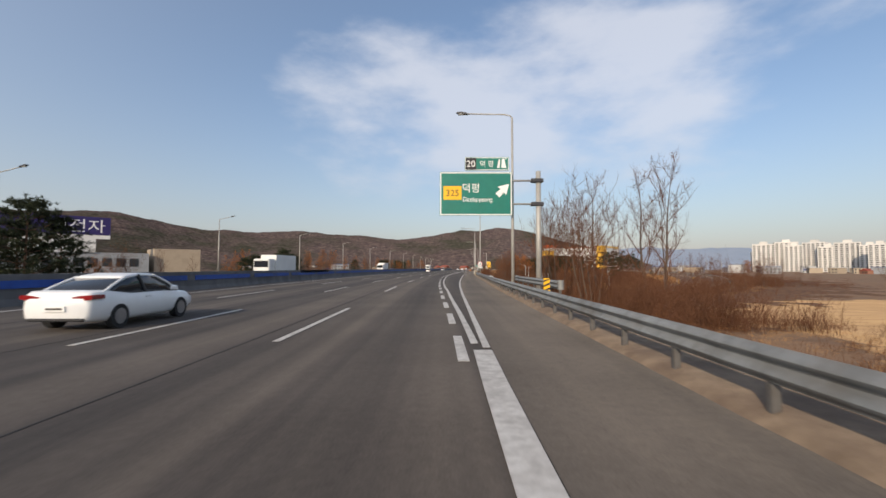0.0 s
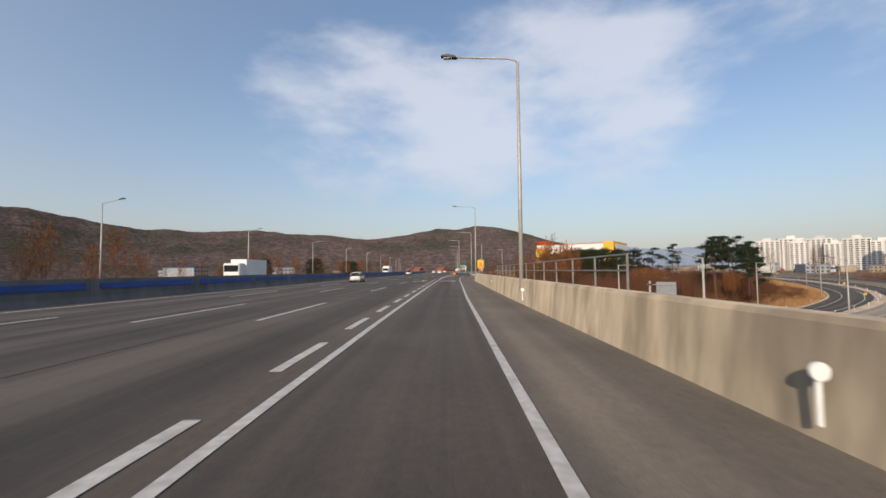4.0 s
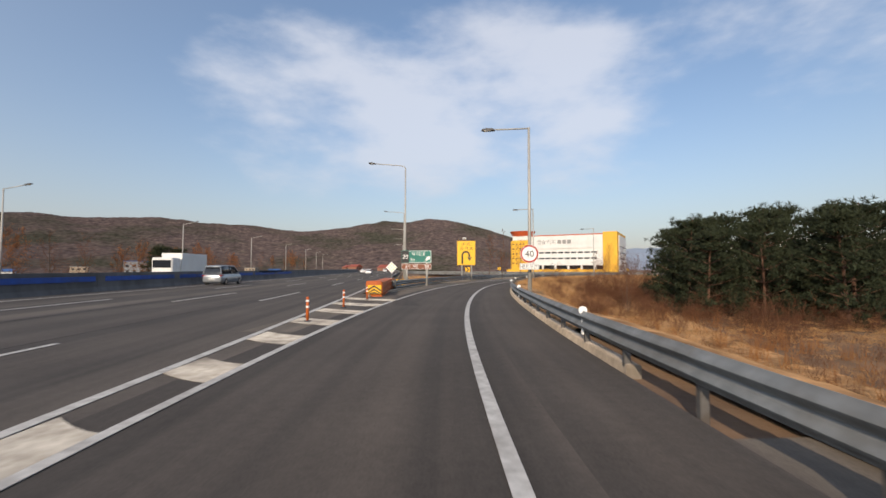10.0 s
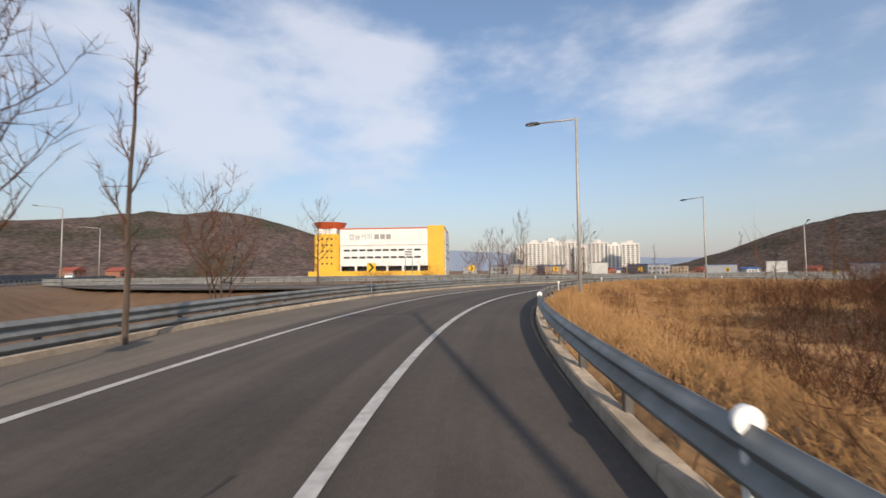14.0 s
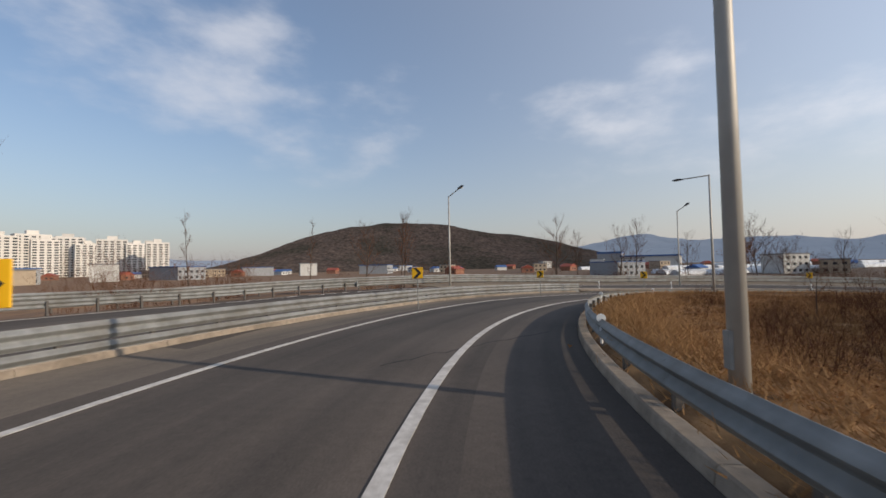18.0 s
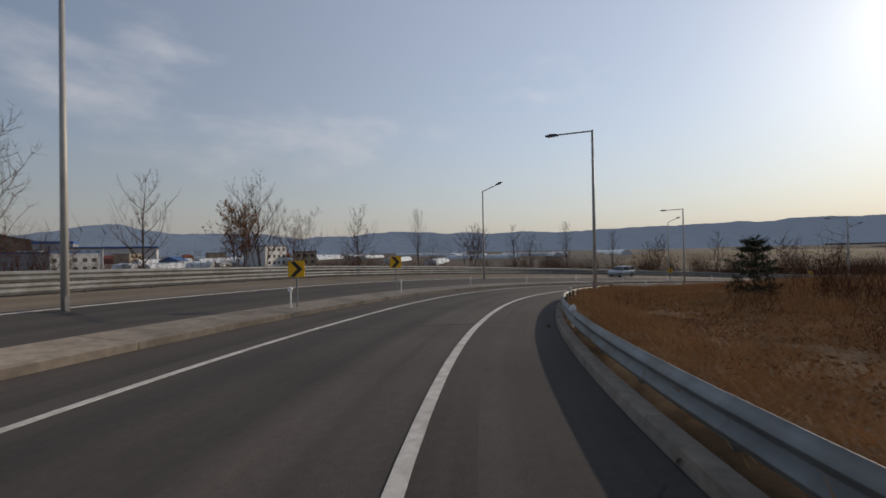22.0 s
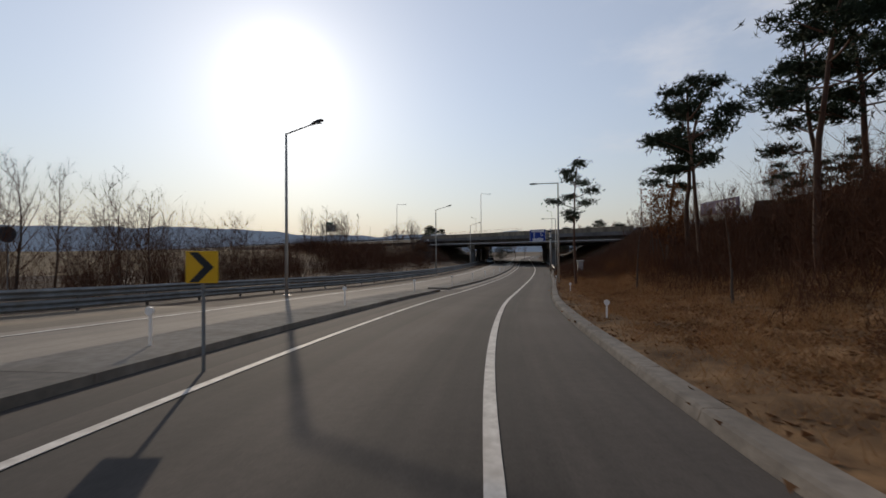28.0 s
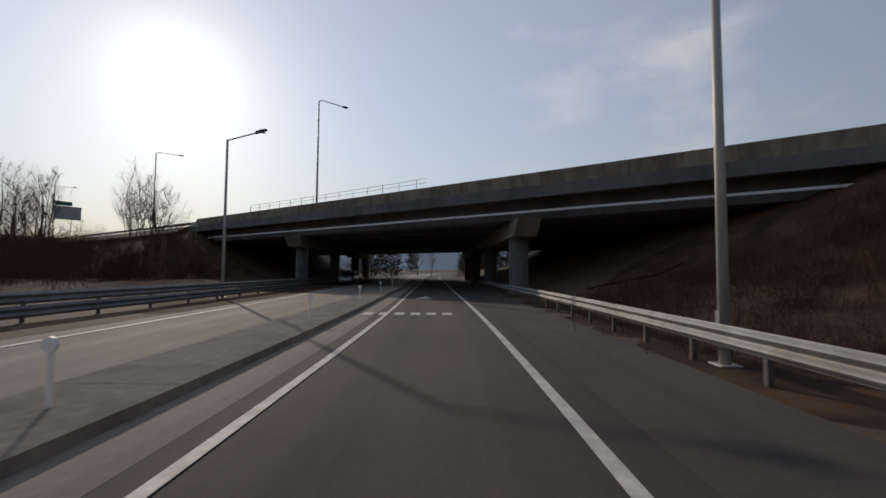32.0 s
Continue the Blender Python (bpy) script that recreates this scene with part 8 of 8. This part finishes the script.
TH = [shrub_parts(46, 46, 4.6, 2.2, 0.016, 8), shrub_parts(47, 40, 3.8, 2.4, 0.016, 8), shrub_parts(48, 40, 5.4, 1.8, 0.016, 8)]
SH = [shrub_parts(41, 34, 2.0, 1.2), shrub_parts(42, 38, 1.5, 1.4), shrub_parts(43, 32, 2.6, 1.1)]
low = [shrub_parts(44, 24, 0.9, 1.0, 0.008), shrub_parts(45, 28, 1.1, 0.9, 0.008)]
thicket = np.concatenate([patch(150, 7, 19, 30, 68, 0.3), patch(110, 6, 26, 66, 112, 0.45), patch(120, 9.5, 19, 166, 190, 0.2), patch(150, 15, 48, 184, 204, 0.2), patch(70, 29, 48, 256, 275, 0.35), beside_ramp(170, 27.3, 28.8, 13, 32), beside_ramp(130, 28.6, 33.2, 13, 26), beside_ramp(40, 28.4, 29.6, 9, 15), beside_ramp(110, 26.5, 31.5, -34, -20, -1), patch(90, 124, 165, 175, 330, 0.5), patch(60, 20, 110, 316, 350, 0.45), patch(60, -64, -44, 20, 330, 0.3), patch(90, -100, -50, 40, 118, 0.2), beside_ramp(60, 18.0, 22.5, 14, 30)])
thicket = thicket[(thicket[:, 0] - main_at(thicket[:, 1]) > exit_edge(thicket[:, 1]) + 6.0) | (thicket[:, 1] > 205) | (thicket[:, 0] < -30)]
scatter("thicket", TH, thicket, M["twig"], "dense reddish-brown leafless thicket", "thicket", 0.6, 1.15, 2)
brush = np.concatenate([patch(330, 4.5, 24, 26, 108, 0.3), patch(380, 4, 34, 162, 202, 0.2), patch(110, 22, 46, 232, 276, 0.35), beside_ramp(70, 12.6, 14.5, 6, 18), beside_ramp(160, 27.2, 28.8, 10, 26), beside_ramp(460, 28.6, 33, 7.5, 26),
                        patch(120, 118, 160, 180, 320, 0.4), beside_ramp(260, 22, 33.5, -38, -16, -1), beside_ramp(120, 15, 24, 9, 34), patch(70, -60, -44, 20, 330, 0.3)])
brush = brush[(brush[:, 0] - main_at(brush[:, 1]) > exit_edge(brush[:, 1]) + 4.6) | (brush[:, 1] > 205) | (brush[:, 0] < -30)]
scatter("brush", SH, brush, M["twig"], "reddish-brown leafless winter brush", "brush", 0.7, 1.4, 12)
lows = np.concatenate([patch(420, 4, 30, 12, 110), patch(420, 4, 44, 160, 276), beside_ramp(700, 12, 24, 2.6, 34), beside_ramp(520, 27.0, 33, 5, 22), beside_ramp(220, 26.8, 28.5, 4, 16), patch(1500, 2, 50, 146, 186), beside_ramp(700, 28.2, 33.5, 6, 24), patch(200, 112, 160, 180, 320)])
scatter("undergrowth", low, lows, M["twig"], "low tangled brown undergrowth", "undergrowth", 0.6, 1.3, 3)


def on_verge(n, k0, k1, a, b, lift):
    p = beside_ramp(n, k0, k1, a, b)
    return np.column_stack([p, np.full(len(p), lift)])


GR = [grass_parts(51, 28, 0.26, 0.2, 0.007, 0.9), grass_parts(52, 22, 0.4, 0.18, 0.007, 0.7), grass_parts(53, 30, 0.17, 0.24, 0.007, 1.2)]
grass = np.concatenate([beside_ramp(7500, 9.2, 24.8, 0.5, 9), beside_ramp(9000, 12, 24.6, 5, 34), beside_ramp(9000, 24.8, 32.2, 0.6, 12), beside_ramp(2600, 24.8, 26.8, 0.6, 5), patch(3000, 3, 26, 8, 100), patch(1600, 3, 24, 160, 206), patch(3000, 3, 44, 205, 276),
                        beside_ramp(900, 11.5, 20.8, -10.2, -8.2, -1), patch(700, -2, 8, 246, 300), beside_ramp(2600, 20.5, 33, -36, -15, -1)])
grass = np.concatenate([np.column_stack([grass, np.zeros(len(grass))]), on_verge(4200, 11.5, 24.9, 0.5, 1.9, 0.24), on_verge(900, 9.2, 11.5, 0.6, 2.0, 0.05)])
scatter("grass", GR, grass, M["straw"], "dry straw-coloured winter grass", "grass", 0.6, 1.4, 4)
RD = [grass_parts(61, 26, 1.5, 0.3, 0.009, 0.25), grass_parts(62, 22, 1.9, 0.28, 0.009, 0.22)]
reeds = np.concatenate([beside_ramp(420, 29.6, 32.4, 6, 15), patch(260, 5, 16, 30, 100, 0.4), beside_ramp(130, 9.3, 11.0, 3, 11), patch(120, 14, 26, 210, 246), patch(260, 5, 24, 160, 204)])
scatter("reeds", RD, reeds, M["reed"], "tall dry brown reeds and weeds", "reeds", 0.5, 1.15, 5)
TG = [grass_parts(65, 44, 0.55, 0.3, 0.007, 0.5), grass_parts(66, 38, 0.75, 0.28, 0.007, 0.4)]
scatter("tall_grass", TG, np.concatenate([beside_ramp(1500, 24.6, 27.6, 3.5, 24), beside_ramp(500, 27.4, 32.0, 4.5, 14), beside_ramp(500, 20.0, 24.6, 8, 26)]), M["straw"], "knee-high golden dry grass", "grass", 0.6, 1.2, 15)
LT = [grass_parts(71, 22, 0.11, 0.32, 0.03, 2.5), grass_parts(72, 18, 0.16, 0.28, 0.035, 1.6)]
scatter("leaf_litter", LT, np.concatenate([beside_ramp(3000, 18, 25, 0.5, 14), beside_ramp(6500, 25, 32, 0.5, 13), beside_ramp(800, 11, 18, 0.5, 8), patch(700, 3, 16, 12, 92)]), M["litter"], "fallen brown leaves on the verge", "leaf litter", 0.6, 1.4, 6)

# wooded strip beyond the opposite carriageway
strip_trees = [(float(main_at(y)) - RS.uniform(46, 75), float(y), RS.uniform(6.5, 10.5)) for y in np.arange(-10, 470, 6.0)]
w1 = bare_tree(81, 10, 13, 1.0, "bare reddish-brown roadside tree", name="roadside_tree", leaves=1400)
stand(w1, strip_trees[::2], 31)
w2 = bare_tree(82, 10, 13, 0.85, "tall bare roadside tree with brown twigs", name="roadside_tree")
stand(w2, strip_trees[1::2], 32)
